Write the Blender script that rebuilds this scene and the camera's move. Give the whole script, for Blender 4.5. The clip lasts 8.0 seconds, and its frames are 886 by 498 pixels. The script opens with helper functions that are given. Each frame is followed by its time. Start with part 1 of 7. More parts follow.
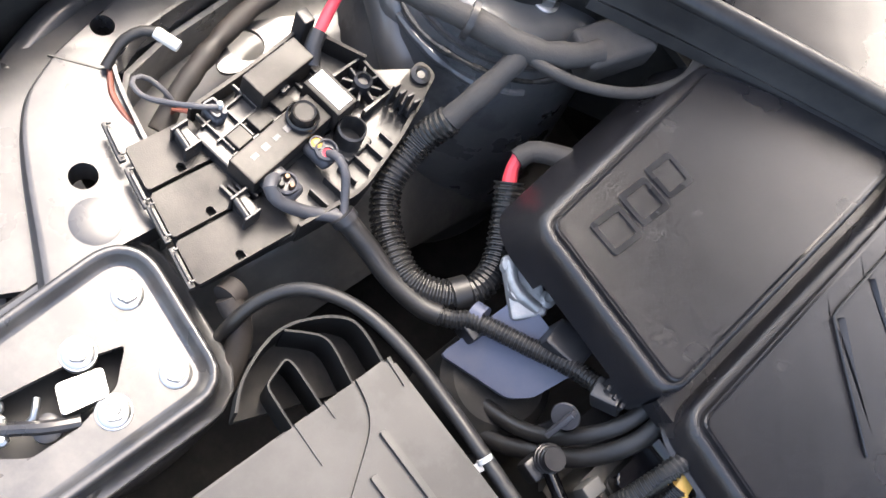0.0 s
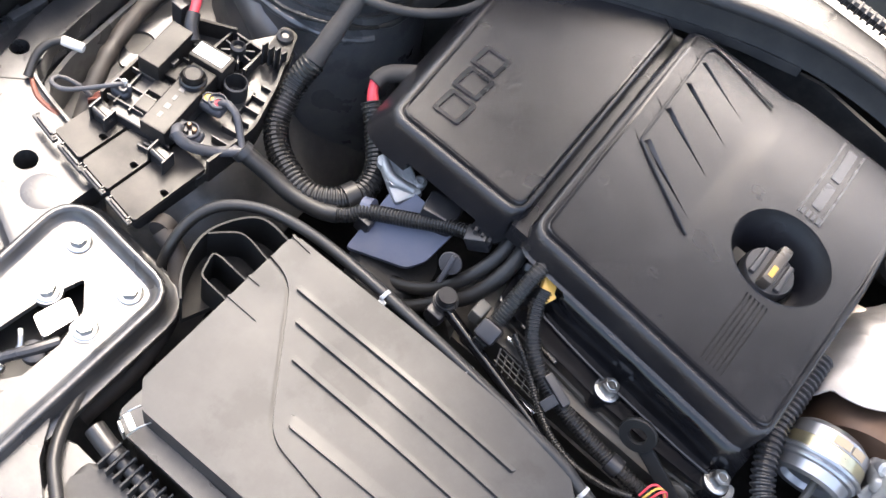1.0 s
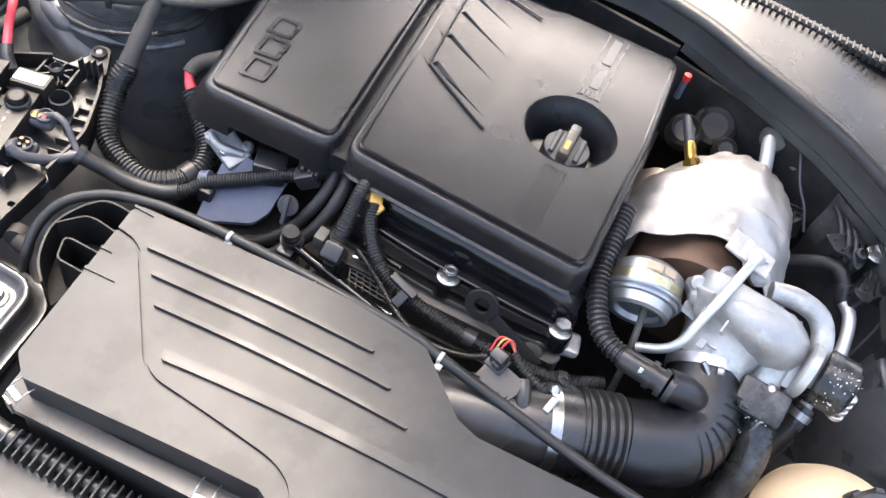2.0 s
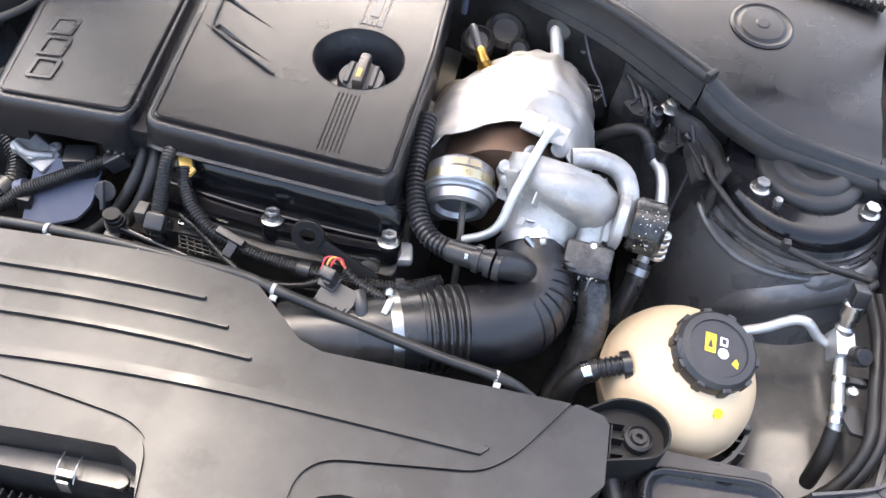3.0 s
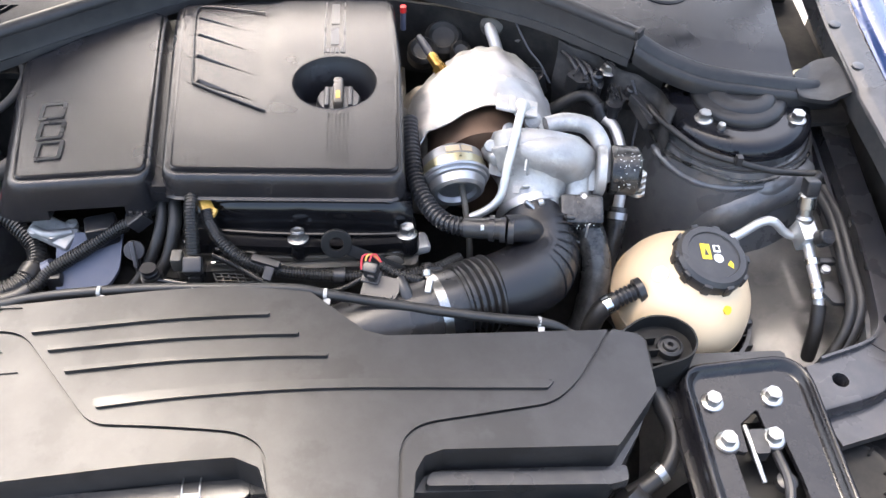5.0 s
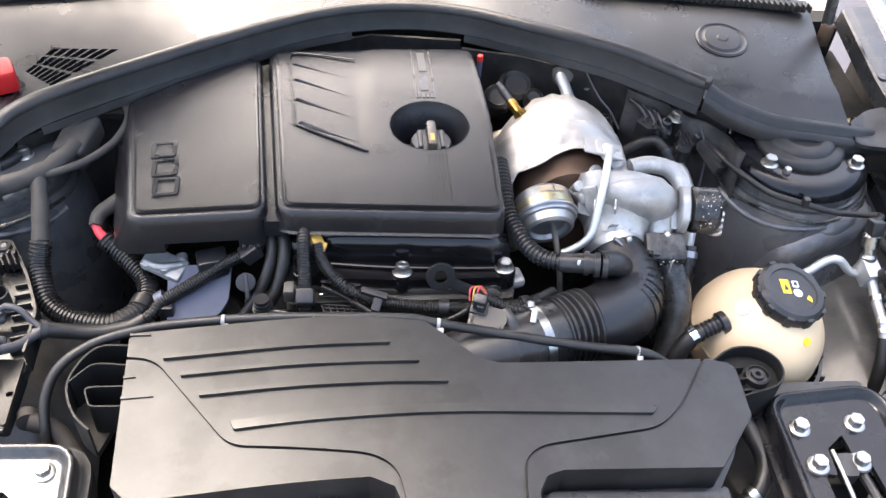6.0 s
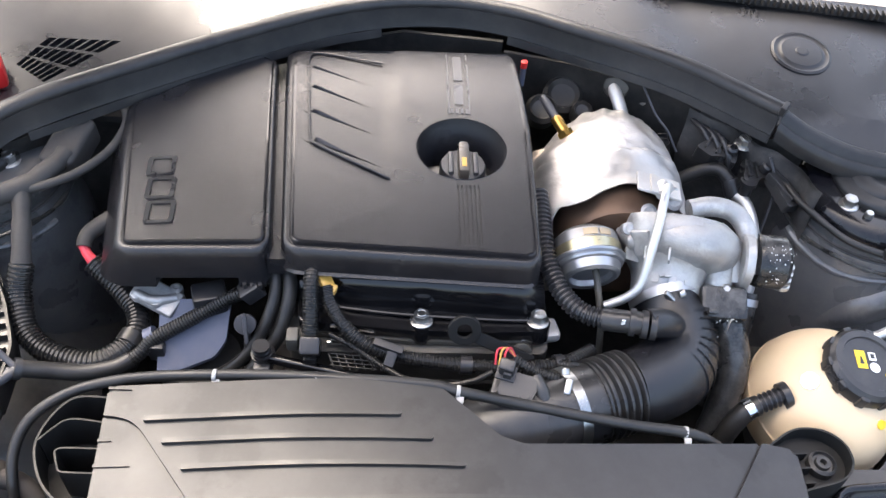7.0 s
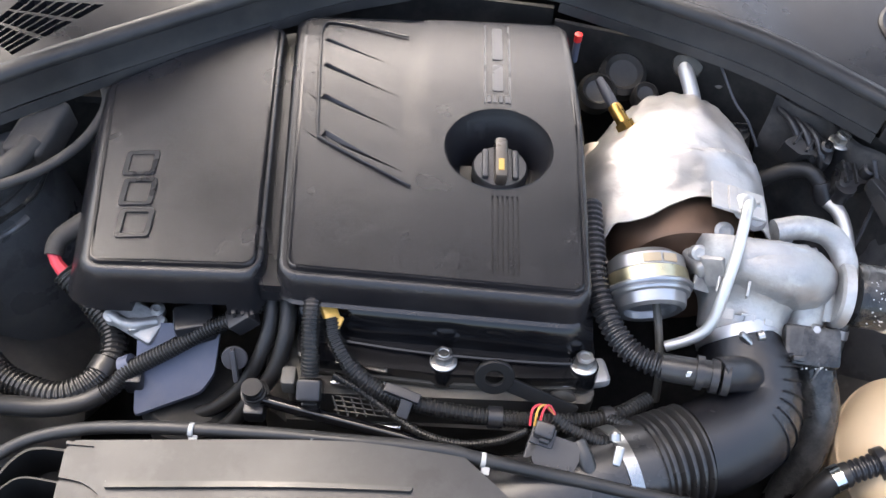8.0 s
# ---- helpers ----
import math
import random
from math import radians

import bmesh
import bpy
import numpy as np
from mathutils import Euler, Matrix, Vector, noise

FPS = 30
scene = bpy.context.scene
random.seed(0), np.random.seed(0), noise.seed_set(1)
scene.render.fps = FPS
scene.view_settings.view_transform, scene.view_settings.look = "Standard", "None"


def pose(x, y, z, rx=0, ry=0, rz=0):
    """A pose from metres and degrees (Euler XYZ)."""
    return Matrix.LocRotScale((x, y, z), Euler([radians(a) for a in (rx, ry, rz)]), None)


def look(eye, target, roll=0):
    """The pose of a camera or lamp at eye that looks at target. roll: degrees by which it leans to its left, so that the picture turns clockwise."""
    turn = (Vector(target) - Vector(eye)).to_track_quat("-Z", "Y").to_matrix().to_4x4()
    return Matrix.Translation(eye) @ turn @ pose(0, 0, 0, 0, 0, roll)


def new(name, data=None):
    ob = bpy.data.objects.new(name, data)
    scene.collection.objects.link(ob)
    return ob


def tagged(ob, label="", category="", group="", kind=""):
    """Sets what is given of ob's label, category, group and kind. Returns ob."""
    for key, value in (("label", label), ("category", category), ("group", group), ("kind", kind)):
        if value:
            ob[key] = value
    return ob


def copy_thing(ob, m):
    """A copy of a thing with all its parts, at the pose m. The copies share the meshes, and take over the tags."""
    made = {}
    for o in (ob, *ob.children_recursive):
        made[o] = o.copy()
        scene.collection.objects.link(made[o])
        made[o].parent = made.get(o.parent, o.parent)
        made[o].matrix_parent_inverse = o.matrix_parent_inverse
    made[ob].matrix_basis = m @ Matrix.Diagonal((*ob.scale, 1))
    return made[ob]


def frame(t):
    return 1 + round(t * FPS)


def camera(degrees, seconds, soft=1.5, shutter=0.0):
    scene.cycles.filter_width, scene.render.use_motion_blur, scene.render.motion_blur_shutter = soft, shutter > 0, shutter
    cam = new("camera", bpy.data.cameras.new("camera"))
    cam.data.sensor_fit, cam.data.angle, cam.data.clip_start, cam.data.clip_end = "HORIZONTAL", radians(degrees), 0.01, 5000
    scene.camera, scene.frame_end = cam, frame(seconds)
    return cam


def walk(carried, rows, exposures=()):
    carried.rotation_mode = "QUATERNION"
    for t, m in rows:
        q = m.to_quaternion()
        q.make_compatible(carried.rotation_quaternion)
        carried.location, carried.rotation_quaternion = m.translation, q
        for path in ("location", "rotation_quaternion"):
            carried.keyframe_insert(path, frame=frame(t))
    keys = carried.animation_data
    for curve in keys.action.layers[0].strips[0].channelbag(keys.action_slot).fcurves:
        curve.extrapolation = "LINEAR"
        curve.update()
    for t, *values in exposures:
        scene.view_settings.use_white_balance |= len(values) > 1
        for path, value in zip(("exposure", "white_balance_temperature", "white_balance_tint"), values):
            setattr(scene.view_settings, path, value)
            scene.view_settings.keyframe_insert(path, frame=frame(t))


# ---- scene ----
cam = camera(52.0, 8.0)
PATH = [
    (0, (-0.318, -0.044, 1.529), (-0.54, 0.81, -0.266), 41.5),
    (0.5, (-0.209, -0.104, 1.597), (-0.487, 0.79, -0.171), 32.9),
    (1, (-0.103, -0.171, 1.642), (-0.397, 0.817, -0.072), 27.0),
    (1.2, (-0.059, -0.193, 1.651), (-0.359, 0.833, -0.039), 24.6),
    (2.3, (0.12, -0.309, 1.666), (-0.066, 0.901, 0.084), 15.1),
    (2.5, (0.152, -0.318, 1.667), (-0.011, 0.898, 0.087), 13.1),
    (3, (0.225, -0.348, 1.657), (0.139, 0.895, 0.093), 9.1),
    (3.5, (0.287, -0.362, 1.647), (0.252, 0.881, 0.081), 4.8),
    (4, (0.314, -0.375, 1.632), (0.287, 0.872, 0.069), 0.9),
    (4.5, (0.25, -0.409, 1.641), (0.288, 0.858, 0.095), 0.7),
    (5, (0.08, -0.488, 1.681), (0.22, 0.844, 0.196), 3.1),
    (5.2, (0.021, -0.538, 1.688), (0.185, 0.848, 0.255), 3.3),
    (6.3, (-0.095, -0.524, 1.707), (0.104, 0.883, 0.3), 5.4),
    (6.5, (-0.078, -0.477, 1.702), (0.089, 0.913, 0.274), 5.3),
    (7, (-0.064, -0.345, 1.682), (0.057, 0.982, 0.19), 5.7),
    (7.5, (-0.05, -0.235, 1.645), (0.021, 1.033, 0.1), 5.1),
    (8, (-0.04, -0.148, 1.606), (-0.014, 1.055, 0.008), 4.1),
]
walk(cam, [(t, look(eye, target, roll)) for t, eye, target, roll in PATH],
     exposures=[(0.0, 2.85, 6950, 10), (4.5, 2.85, 6950, 10), (6.5, 2.66, 6950, 10), (8.0, 2.62, 6950, 10)])

# ---- world and light ----
SUN_ELEV, SUN_AZ = 60.0, 28.0          # degrees; azimuth from the windscreen side towards the battery side
world = bpy.data.worlds.new("world")
scene.world = world
world.use_nodes = True
wn = world.node_tree.nodes
sky = wn.new("ShaderNodeTexSky")
sky.sky_type = "NISHITA"
sky.sun_disc = False
sky.sun_elevation = radians(SUN_ELEV)
sky.sun_rotation = radians(-SUN_AZ)
sky.dust_density = 6.0
wn["Background"].inputs["Strength"].default_value = 0.15
world.node_tree.links.new(sky.outputs[0], wn["Background"].inputs["Color"])
sun = new("sun", bpy.data.lights.new("sun", "SUN"))
sun.data.energy, sun.data.angle, sun.data.color = 1.2, radians(30.0), (1.0, 0.97, 0.94)
_e, _a = radians(SUN_ELEV), radians(SUN_AZ)
SUN_DIR = Vector((-math.sin(_a) * math.cos(_e), math.cos(_a) * math.cos(_e), math.sin(_e)))
sun.matrix_basis = look(SUN_DIR * 5, (0, 0, 0))


# ---- materials ----
def mat(name, col, rough=0.45, metal=0.0, var=0.15, grain=0.0, gscale=900.0, dust=0.0, dustcol=(0.30, 0.27, 0.23),
        bump_big=0.0, big=14.0, coat=0.0, spec=0.5, rvar=0.12, island=False, stain=0.0):
    """Procedural surface: broad tone drift, fine grain relief, patchy dust."""
    m = bpy.data.materials.new(name)
    m.use_nodes = True
    nt = m.node_tree
    nd, ln = nt.nodes, nt.links
    bsdf = nd["Principled BSDF"]
    tc = nd.new("ShaderNodeTexCoord")
    n1 = nd.new("ShaderNodeTexNoise")
    n1.inputs["Scale"].default_value, n1.inputs["Detail"].default_value = big, 6.0
    n2 = nd.new("ShaderNodeTexNoise")
    n2.inputs["Scale"].default_value, n2.inputs["Detail"].default_value = gscale, 2.0
    for n in (n1, n2):
        ln.new(tc.outputs["Object"], n.inputs["Vector"])
    ramp = nd.new("ShaderNodeMapRange")
    ramp.inputs[1].default_value, ramp.inputs[2].default_value = 0.3, 0.7
    ramp.inputs[3].default_value, ramp.inputs[4].default_value = 1 - var, 1 + var
    ln.new(n1.outputs["Fac"], ramp.inputs[0])
    hsv = nd.new("ShaderNodeHueSaturation")
    hsv.inputs["Color"].default_value = (*col, 1)
    ln.new(ramp.outputs[0], hsv.inputs["Value"])
    out = hsv.outputs["Color"]
    if island:
        oi = nd.new("ShaderNodeObjectInfo")
        r3 = nd.new("ShaderNodeMapRange")
        r3.inputs[3].default_value, r3.inputs[4].default_value = 0.8, 1.2
        ln.new(oi.outputs["Random"], r3.inputs[0])
        h2 = nd.new("ShaderNodeHueSaturation")
        ln.new(out, h2.inputs["Color"])
        ln.new(r3.outputs[0], h2.inputs["Value"])
        out = h2.outputs["Color"]
    rr = nd.new("ShaderNodeMapRange")
    rr.inputs[1].default_value, rr.inputs[2].default_value = 0.3, 0.7
    rr.inputs[3].default_value, rr.inputs[4].default_value = max(0.02, rough - rvar), min(1, rough + rvar)
    ln.new(n1.outputs["Fac"], rr.inputs[0])
    rough_out = rr.outputs[0]
    if dust:
        n3 = nd.new("ShaderNodeTexNoise")
        n3.inputs["Scale"].default_value, n3.inputs["Detail"].default_value = 26.0, 9.0
        n3.inputs["Roughness"].default_value = 0.7
        ln.new(tc.outputs["Object"], n3.inputs["Vector"])
        dr = nd.new("ShaderNodeMapRange")
        dr.inputs[1].default_value, dr.inputs[2].default_value = 0.42, 0.75
        dr.inputs[3].default_value, dr.inputs[4].default_value = 0.0, dust
        ln.new(n3.outputs["Fac"], dr.inputs[0])
        mx = nd.new("ShaderNodeMix")
        mx.data_type = "RGBA"
        mx.inputs["B"].default_value = (*dustcol, 1)
        for s in mx.inputs:
            if s.name == "A" and s.type == "RGBA":
                ln.new(out, s)
            if s.name == "B" and s.type == "RGBA":
                s.default_value = (*dustcol, 1)
            if s.name == "Factor" and s.type == "VALUE":
                ln.new(dr.outputs[0], s)
        out = [o for o in mx.outputs if o.type == "RGBA"][0]
    if stain:
        n4 = nd.new("ShaderNodeTexNoise")
        n4.inputs["Scale"].default_value, n4.inputs["Detail"].default_value = 7.0, 12.0
        n4.inputs["Roughness"].default_value = 0.62
        ln.new(tc.outputs["Object"], n4.inputs["Vector"])
        sr = nd.new("ShaderNodeMapRange")
        sr.inputs[1].default_value, sr.inputs[2].default_value = 0.535, 0.575
        sr.inputs[3].default_value, sr.inputs[4].default_value = 1.0, 1.0 - stain
        ln.new(n4.outputs["Fac"], sr.inputs[0])
        h4 = nd.new("ShaderNodeHueSaturation")
        ln.new(out, h4.inputs["Color"])
        ln.new(sr.outputs[0], h4.inputs["Value"])
        out = h4.outputs["Color"]
    ln.new(out, bsdf.inputs["Base Color"])
    ln.new(rough_out, bsdf.inputs["Roughness"])
    bsdf.inputs["Metallic"].default_value = metal
    bsdf.inputs["Specular IOR Level"].default_value = spec
    if coat:
        bsdf.inputs["Coat Weight"].default_value, bsdf.inputs["Coat Roughness"].default_value = coat, 0.12
    last = None
    if grain:
        b = nd.new("ShaderNodeBump")
        b.inputs["Strength"].default_value, b.inputs["Distance"].default_value = grain, 0.0006
        ln.new(n2.outputs["Fac"], b.inputs["Height"])
        last = b
    if bump_big:
        b2 = nd.new("ShaderNodeBump")
        b2.inputs["Strength"].default_value, b2.inputs["Distance"].default_value = bump_big, 0.01
        ln.new(n1.outputs["Fac"], b2.inputs["Height"])
        if last:
            ln.new(last.outputs[0], b2.inputs["Normal"])
        last = b2
    if last:
        ln.new(last.outputs[0], bsdf.inputs["Normal"])
    return m


M_COVER = mat("grained_black_plastic", (0.009, 0.009, 0.011), 0.24, grain=0.8, gscale=800, dust=0.03, rvar=0.04, spec=0.5)
M_LID = mat("satin_black_plastic", (0.016, 0.0158, 0.0165), 0.44, grain=0.08, gscale=900, dust=0.04, dustcol=(0.30, 0.295, 0.29), rvar=0.04, var=0.06, stain=0.40, spec=0.46)
M_PLASTIC = mat("moulded_black_plastic", (0.018, 0.018, 0.019), 0.32, grain=0.2, dust=0.08)
M_MATTE = mat("matte_black_plastic", (0.018, 0.018, 0.019), 0.6, dust=0.07)
M_TRAY = mat("dusty_black_plastic", (0.016, 0.0145, 0.0135), 0.42, grain=0.25, spec=0.28, dust=0.10, dustcol=(0.26, 0.21, 0.18), stain=0.3)
M_RUBBER = mat("seal_rubber", (0.016, 0.016, 0.017), 0.42, grain=0.2, dust=0.06, spec=0.4)
M_HOSE = mat("rubber_hose", (0.014, 0.0136, 0.0136), 0.42, dust=0.05, var=0.25, spec=0.42)
M_LOOM = mat("corrugated_sleeve", (0.014, 0.0137, 0.0135), 0.30, dust=0.05, spec=0.42)
M_TAPE = mat("cloth_tape", (0.030, 0.028, 0.027), 0.72, grain=0.6, gscale=700, dust=0.07)
M_PAINT = mat("grey_body_paint", (0.035, 0.036, 0.039), 0.32, metal=0.25, coat=0.35, dust=0.13, grain=0.05, spec=0.5)
M_PAINTD = mat("dark_underbody_paint", (0.095, 0.096, 0.100), 0.34, dust=0.18, coat=0.7, stain=0.35, grain=0.2, gscale=150)
M_FENDER = mat("glossy_blue_paint", (0.03, 0.06, 0.16), 0.2, metal=0.3, coat=1.0, var=0.03)
M_STEEL = mat("zinc_bolt", (0.43, 0.43, 0.42), 0.34, metal=1.0, var=0.2, dust=0.15)
M_CHROME = mat("bright_steel", (0.75, 0.75, 0.74), 0.22, metal=1.0, dust=0.08)
M_SHIELD = mat("aluminium_heat_shield", (0.52, 0.505, 0.49), 0.52, metal=0.85, grain=0.5, gscale=70, bump_big=0.35, big=24, dust=0.30, dustcol=(0.5, 0.44, 0.38))
M_RUST = mat("heat_browned_steel", (0.15, 0.095, 0.065), 0.5, metal=0.7, var=0.4, dust=0.2, dustcol=(0.12, 0.07, 0.05))
M_CAST = mat("cast_aluminium", (0.43, 0.425, 0.415), 0.48, metal=0.6, grain=0.8, gscale=300, bump_big=0.15, big=60, dust=0.35, stain=0.2, dustcol=(0.45, 0.42, 0.38))
M_ALU = mat("aluminium_tube", (0.55, 0.55, 0.54), 0.42, metal=0.7, dust=0.25, dustcol=(0.6, 0.58, 0.55))
M_TANK = mat("translucent_beige_plastic", (0.66, 0.50, 0.32), 0.35, var=0.06, dust=0.12, dustcol=(0.5, 0.38, 0.24), rvar=0.05)
M_CAPB = mat("black_cap_plastic", (0.016, 0.016, 0.018), 0.34, dust=0.06)
M_YELLOW = mat("yellow_print", (0.80, 0.55, 0.03), 0.5, var=0.05)
M_WHITE = mat("white_label", (0.80, 0.80, 0.78), 0.5, var=0.05)
M_CLIPW = mat("dull_white_nylon", (0.34, 0.34, 0.33), 0.5, var=0.15, dust=0.2)
M_BRASS = mat("brass_fitting", (0.70, 0.42, 0.12), 0.3, metal=1.0)
M_PALEG = mat("pale_green_nylon", (0.42, 0.44, 0.34), 0.4, var=0.2, dust=0.25)
M_GRIP = mat("worn_bronze_grip", (0.085, 0.068, 0.052), 0.30, var=0.4, dust=0.2, spec=0.5)
M_SLEEVE = mat("yellowed_white_plastic", (0.52, 0.51, 0.47), 0.45, var=0.15, dust=0.25, dustcol=(0.30, 0.24, 0.18))
M_RED = mat("red_plastic", (0.55, 0.02, 0.02), 0.4, var=0.1)
M_REDW = mat("red_wire", (0.60, 0.05, 0.07), 0.45, var=0.2)
M_COPPER = mat("brown_wire", (0.13, 0.04, 0.025), 0.5, var=0.3)
M_GREYW = mat("grey_cable", (0.050, 0.050, 0.056), 0.45, var=0.15)
M_BLOCK = mat("grimy_engine_metal", (0.10, 0.095, 0.085), 0.6, metal=0.6, var=0.5, dust=0.35, dustcol=(0.12, 0.09, 0.06), grain=0.4, gscale=120)
M_DARK = mat("dark_underbody", (0.013, 0.0125, 0.012), 0.75, var=0.4, dust=0.08, spec=0.3)
M_VALVE = mat("gloss_black_cover", (0.005, 0.005, 0.006), 0.16, var=0.1, dust=0.02, rvar=0.05, spec=0.45)
M_BLUEP = mat("blue_grey_bracket", (0.07, 0.08, 0.12), 0.38, var=0.1, dust=0.12)
M_WET = mat("grimy_wet_plastic", (0.012, 0.012, 0.012), 0.28, grain=0.8, gscale=260, dust=0.20, dustcol=(0.5, 0.48, 0.45))
M_COWL = mat("grey_cowl_plastic", (0.011, 0.011, 0.0125), 0.32, spec=0.46, dust=0.018, dustcol=(0.35, 0.32, 0.29), grain=0.3)
M_ARCH = mat("dusty_arch_paint", (0.072, 0.070, 0.066), 0.40, dust=0.24, dustcol=(0.26, 0.23, 0.20), coat=0.3, stain=0.35, var=0.35)
# body paint darkened to hold the shade of right rail and corner pocket
M_PAINT_SHADE = mat("shaded_body_paint", (0.034, 0.034, 0.038), 0.30, coat=0.35, dust=0.10, stain=0.2, var=0.2, spec=0.4)
# near-black brown holds the corner pocket's shade in its colour, plus patchy grime
M_SHADE_GRIME = mat("shaded_grimy_rubber", (0.014, 0.012, 0.011), 0.7, var=0.4, dust=0.12, dustcol=(0.12, 0.08, 0.06))
M_SHEET = mat("wrinkled_insulation", (0.030, 0.030, 0.032), 0.5, var=0.4, dust=0.25, grain=0.3, gscale=200, stain=0.3)
M_POLISH = mat("polished_rib_plastic", (0.018, 0.0178, 0.0185), 0.38, dust=0.05, var=0.06, spec=0.46)
M_BEAD = mat("polished_edge_plastic", (0.012, 0.012, 0.014), 0.16, var=0.06, spec=0.6)
M_DROP = mat("dried_droplets", (0.62, 0.62, 0.60), 0.35, var=0.2)
M_BLACKP = mat("gloss_black_paint", (0.008, 0.008, 0.010), 0.17, coat=0.10, var=0.1, dust=0.04, rvar=0.06, spec=0.32)
M_WRAP = mat("crinkled_tan_foil", (0.36, 0.31, 0.26), 0.5, metal=0.6, var=0.3, dust=0.3, dustcol=(0.16, 0.12, 0.09), bump_big=0.4, big=40)
M_BADGE = mat("worn_silver_print", (0.075, 0.075, 0.078), 0.35, metal=0.3, var=0.3)
M_FELT = mat("bonnet_lining", (0.02, 0.02, 0.02), 0.9, grain=0.5, gscale=300)
M_GLASSB = mat("windscreen_glass", (0.01, 0.012, 0.013), 0.05, var=0.05, coat=1.0)
M_GROUND = mat("pale_paving", (0.27, 0.25, 0.23), 0.85, grain=0.6, gscale=200, big=3, dust=0.2)
M_YELC = mat("orange_yellow_plastic", (0.62, 0.36, 0.08), 0.4, var=0.1)
M_LABELO = mat("faded_orange_label", (0.48, 0.36, 0.22), 0.5, var=0.2, dust=0.2)
M_CAN = mat("dull_plated_can", (0.46, 0.46, 0.47), 0.38, metal=0.9, var=0.2, dust=0.3, dustcol=(0.42, 0.40, 0.36))
M_IRID = mat("yellow_zinc_plate", (0.55, 0.50, 0.33), 0.36, metal=1.0, var=0.35, big=30)
M_EAR = mat("dull_black_plastic", (0.012, 0.012, 0.012), 0.55, spec=0.25, var=0.1)
M_RIMB = mat("dull_grey_black_plastic", (0.014, 0.014, 0.014), 0.5, spec=0.2, var=0.2, dust=0.06)
M_BORE = mat("dark_bore", (0.01, 0.01, 0.01), 0.5)


# ---- mesh helpers ----
def flag(bm, angle=32):
    for f in bm.faces:
        f.smooth = True
    lim = radians(angle)
    for e in bm.edges:
        if len(e.link_faces) == 2:
            e.smooth = e.calc_face_angle(0) < lim


def thing(name, at, label, category, group="", kind=""):
    ob = new(name)
    ob.empty_display_size = 0.02
    ob.location = at
    return tagged(ob, label, category, group, kind)


def part(name, bm, material, parent=None, label="", angle=32, flat=True):
    """Links a bmesh in world places as one mesh under parent."""
    bmesh.ops.recalc_face_normals(bm, faces=bm.faces)
    flag(bm, angle)
    me = bpy.data.meshes.new(name)
    bm.to_mesh(me)
    bm.free()
    me.materials.append(material)
    ob = new(name, me)
    if flat:
        wnm = ob.modifiers.new("flat_faces", "WEIGHTED_NORMAL")
        wnm.keep_sharp, wnm.weight = True, 90
    if parent:
        ob.parent = parent
        ob.matrix_parent_inverse = Matrix.Translation(-world_at(parent))
    if label:
        ob["label"] = label
    return ob


def world_at(ob):
    """Where an unrotated thing or part has its origin."""
    return Vector(ob.location) if ob.type == "EMPTY" else Vector((0, 0, 0))


def nudge(ob, x, y, z):
    """Moves a finished thing with all its parts."""
    ob.location = Vector(ob.location) + Vector((x, y, z))


def solo(name, bm, material, label, category, group="", kind="", angle=32):
    return tagged(part(name, bm, material, None, "", angle), label, category, group, kind)


def rpoly(pts, r, n=4):
    """Rounds the corners of a 2D outline; r is one radius or one per corner."""
    out = []
    k = len(pts)
    for i in range(k):
        p, a, b = Vector(pts[i]), Vector(pts[i - 1]), Vector(pts[(i + 1) % k])
        ri = r[i] if isinstance(r, (list, tuple)) else r
        da, db = (a - p), (b - p)
        ang = da.angle(db, math.pi)
        if ri <= 0 or ang > math.pi - 0.05:
            out.append(p.to_tuple())
            continue
        d = min(ri / math.tan(ang / 2), da.length * 0.48, db.length * 0.48)
        s, e = p + da.normalized() * d, p + db.normalized() * d
        for j in range(n + 1):
            t = j / n
            out.append((s * (1 - t) ** 2 + p * 2 * t * (1 - t) + e * t * t).to_tuple())
    return out


def prism(pts, z0, z1, bev=0.0, seg=2, bm=None, bottom=False):
    """An upright slab over a 2D outline, its top edge rounded."""
    bm = bm or bmesh.new()
    lo = [bm.verts.new((x, y, z0)) for x, y in pts]
    hi = [bm.verts.new((x, y, z1)) for x, y in pts]
    k = len(pts)
    bm.faces.new(lo[::-1])
    top = bm.faces.new(hi)
    for i in range(k):
        bm.faces.new((lo[i], lo[(i + 1) % k], hi[(i + 1) % k], hi[i]))
    if bev:
        es = list(top.edges)
        if bottom:
            es += [bm.edges.get((lo[i], lo[(i + 1) % k])) for i in range(k)]
        bmesh.ops.bevel(bm, geom=es, offset=bev, segments=seg, affect="EDGES", profile=0.5, clamp_overlap=True)
    return bm


def box(c, s, bev=0.002, m=None, bm=None, seg=2):
    """A box of size s round c, all edges rounded, turned by m round its centre."""
    bm = bm or bmesh.new()
    b2 = bmesh.new()
    bmesh.ops.create_cube(b2, size=1.0)
    bmesh.ops.scale(b2, vec=s, verts=b2.verts)
    if bev:
        bmesh.ops.bevel(b2, geom=list(b2.edges), offset=min(bev, min(s) * 0.45), segments=seg, affect="EDGES", profile=0.5)
    b2.transform(Matrix.Translation(c) @ (m or Matrix.Identity(4)))
    return merge(bm, b2)


def merge(bm, b2):
    tmp = bpy.data.meshes.new("tmp")
    b2.to_mesh(tmp)
    b2.free()
    bm.from_mesh(tmp)
    bpy.data.meshes.remove(tmp)
    return bm


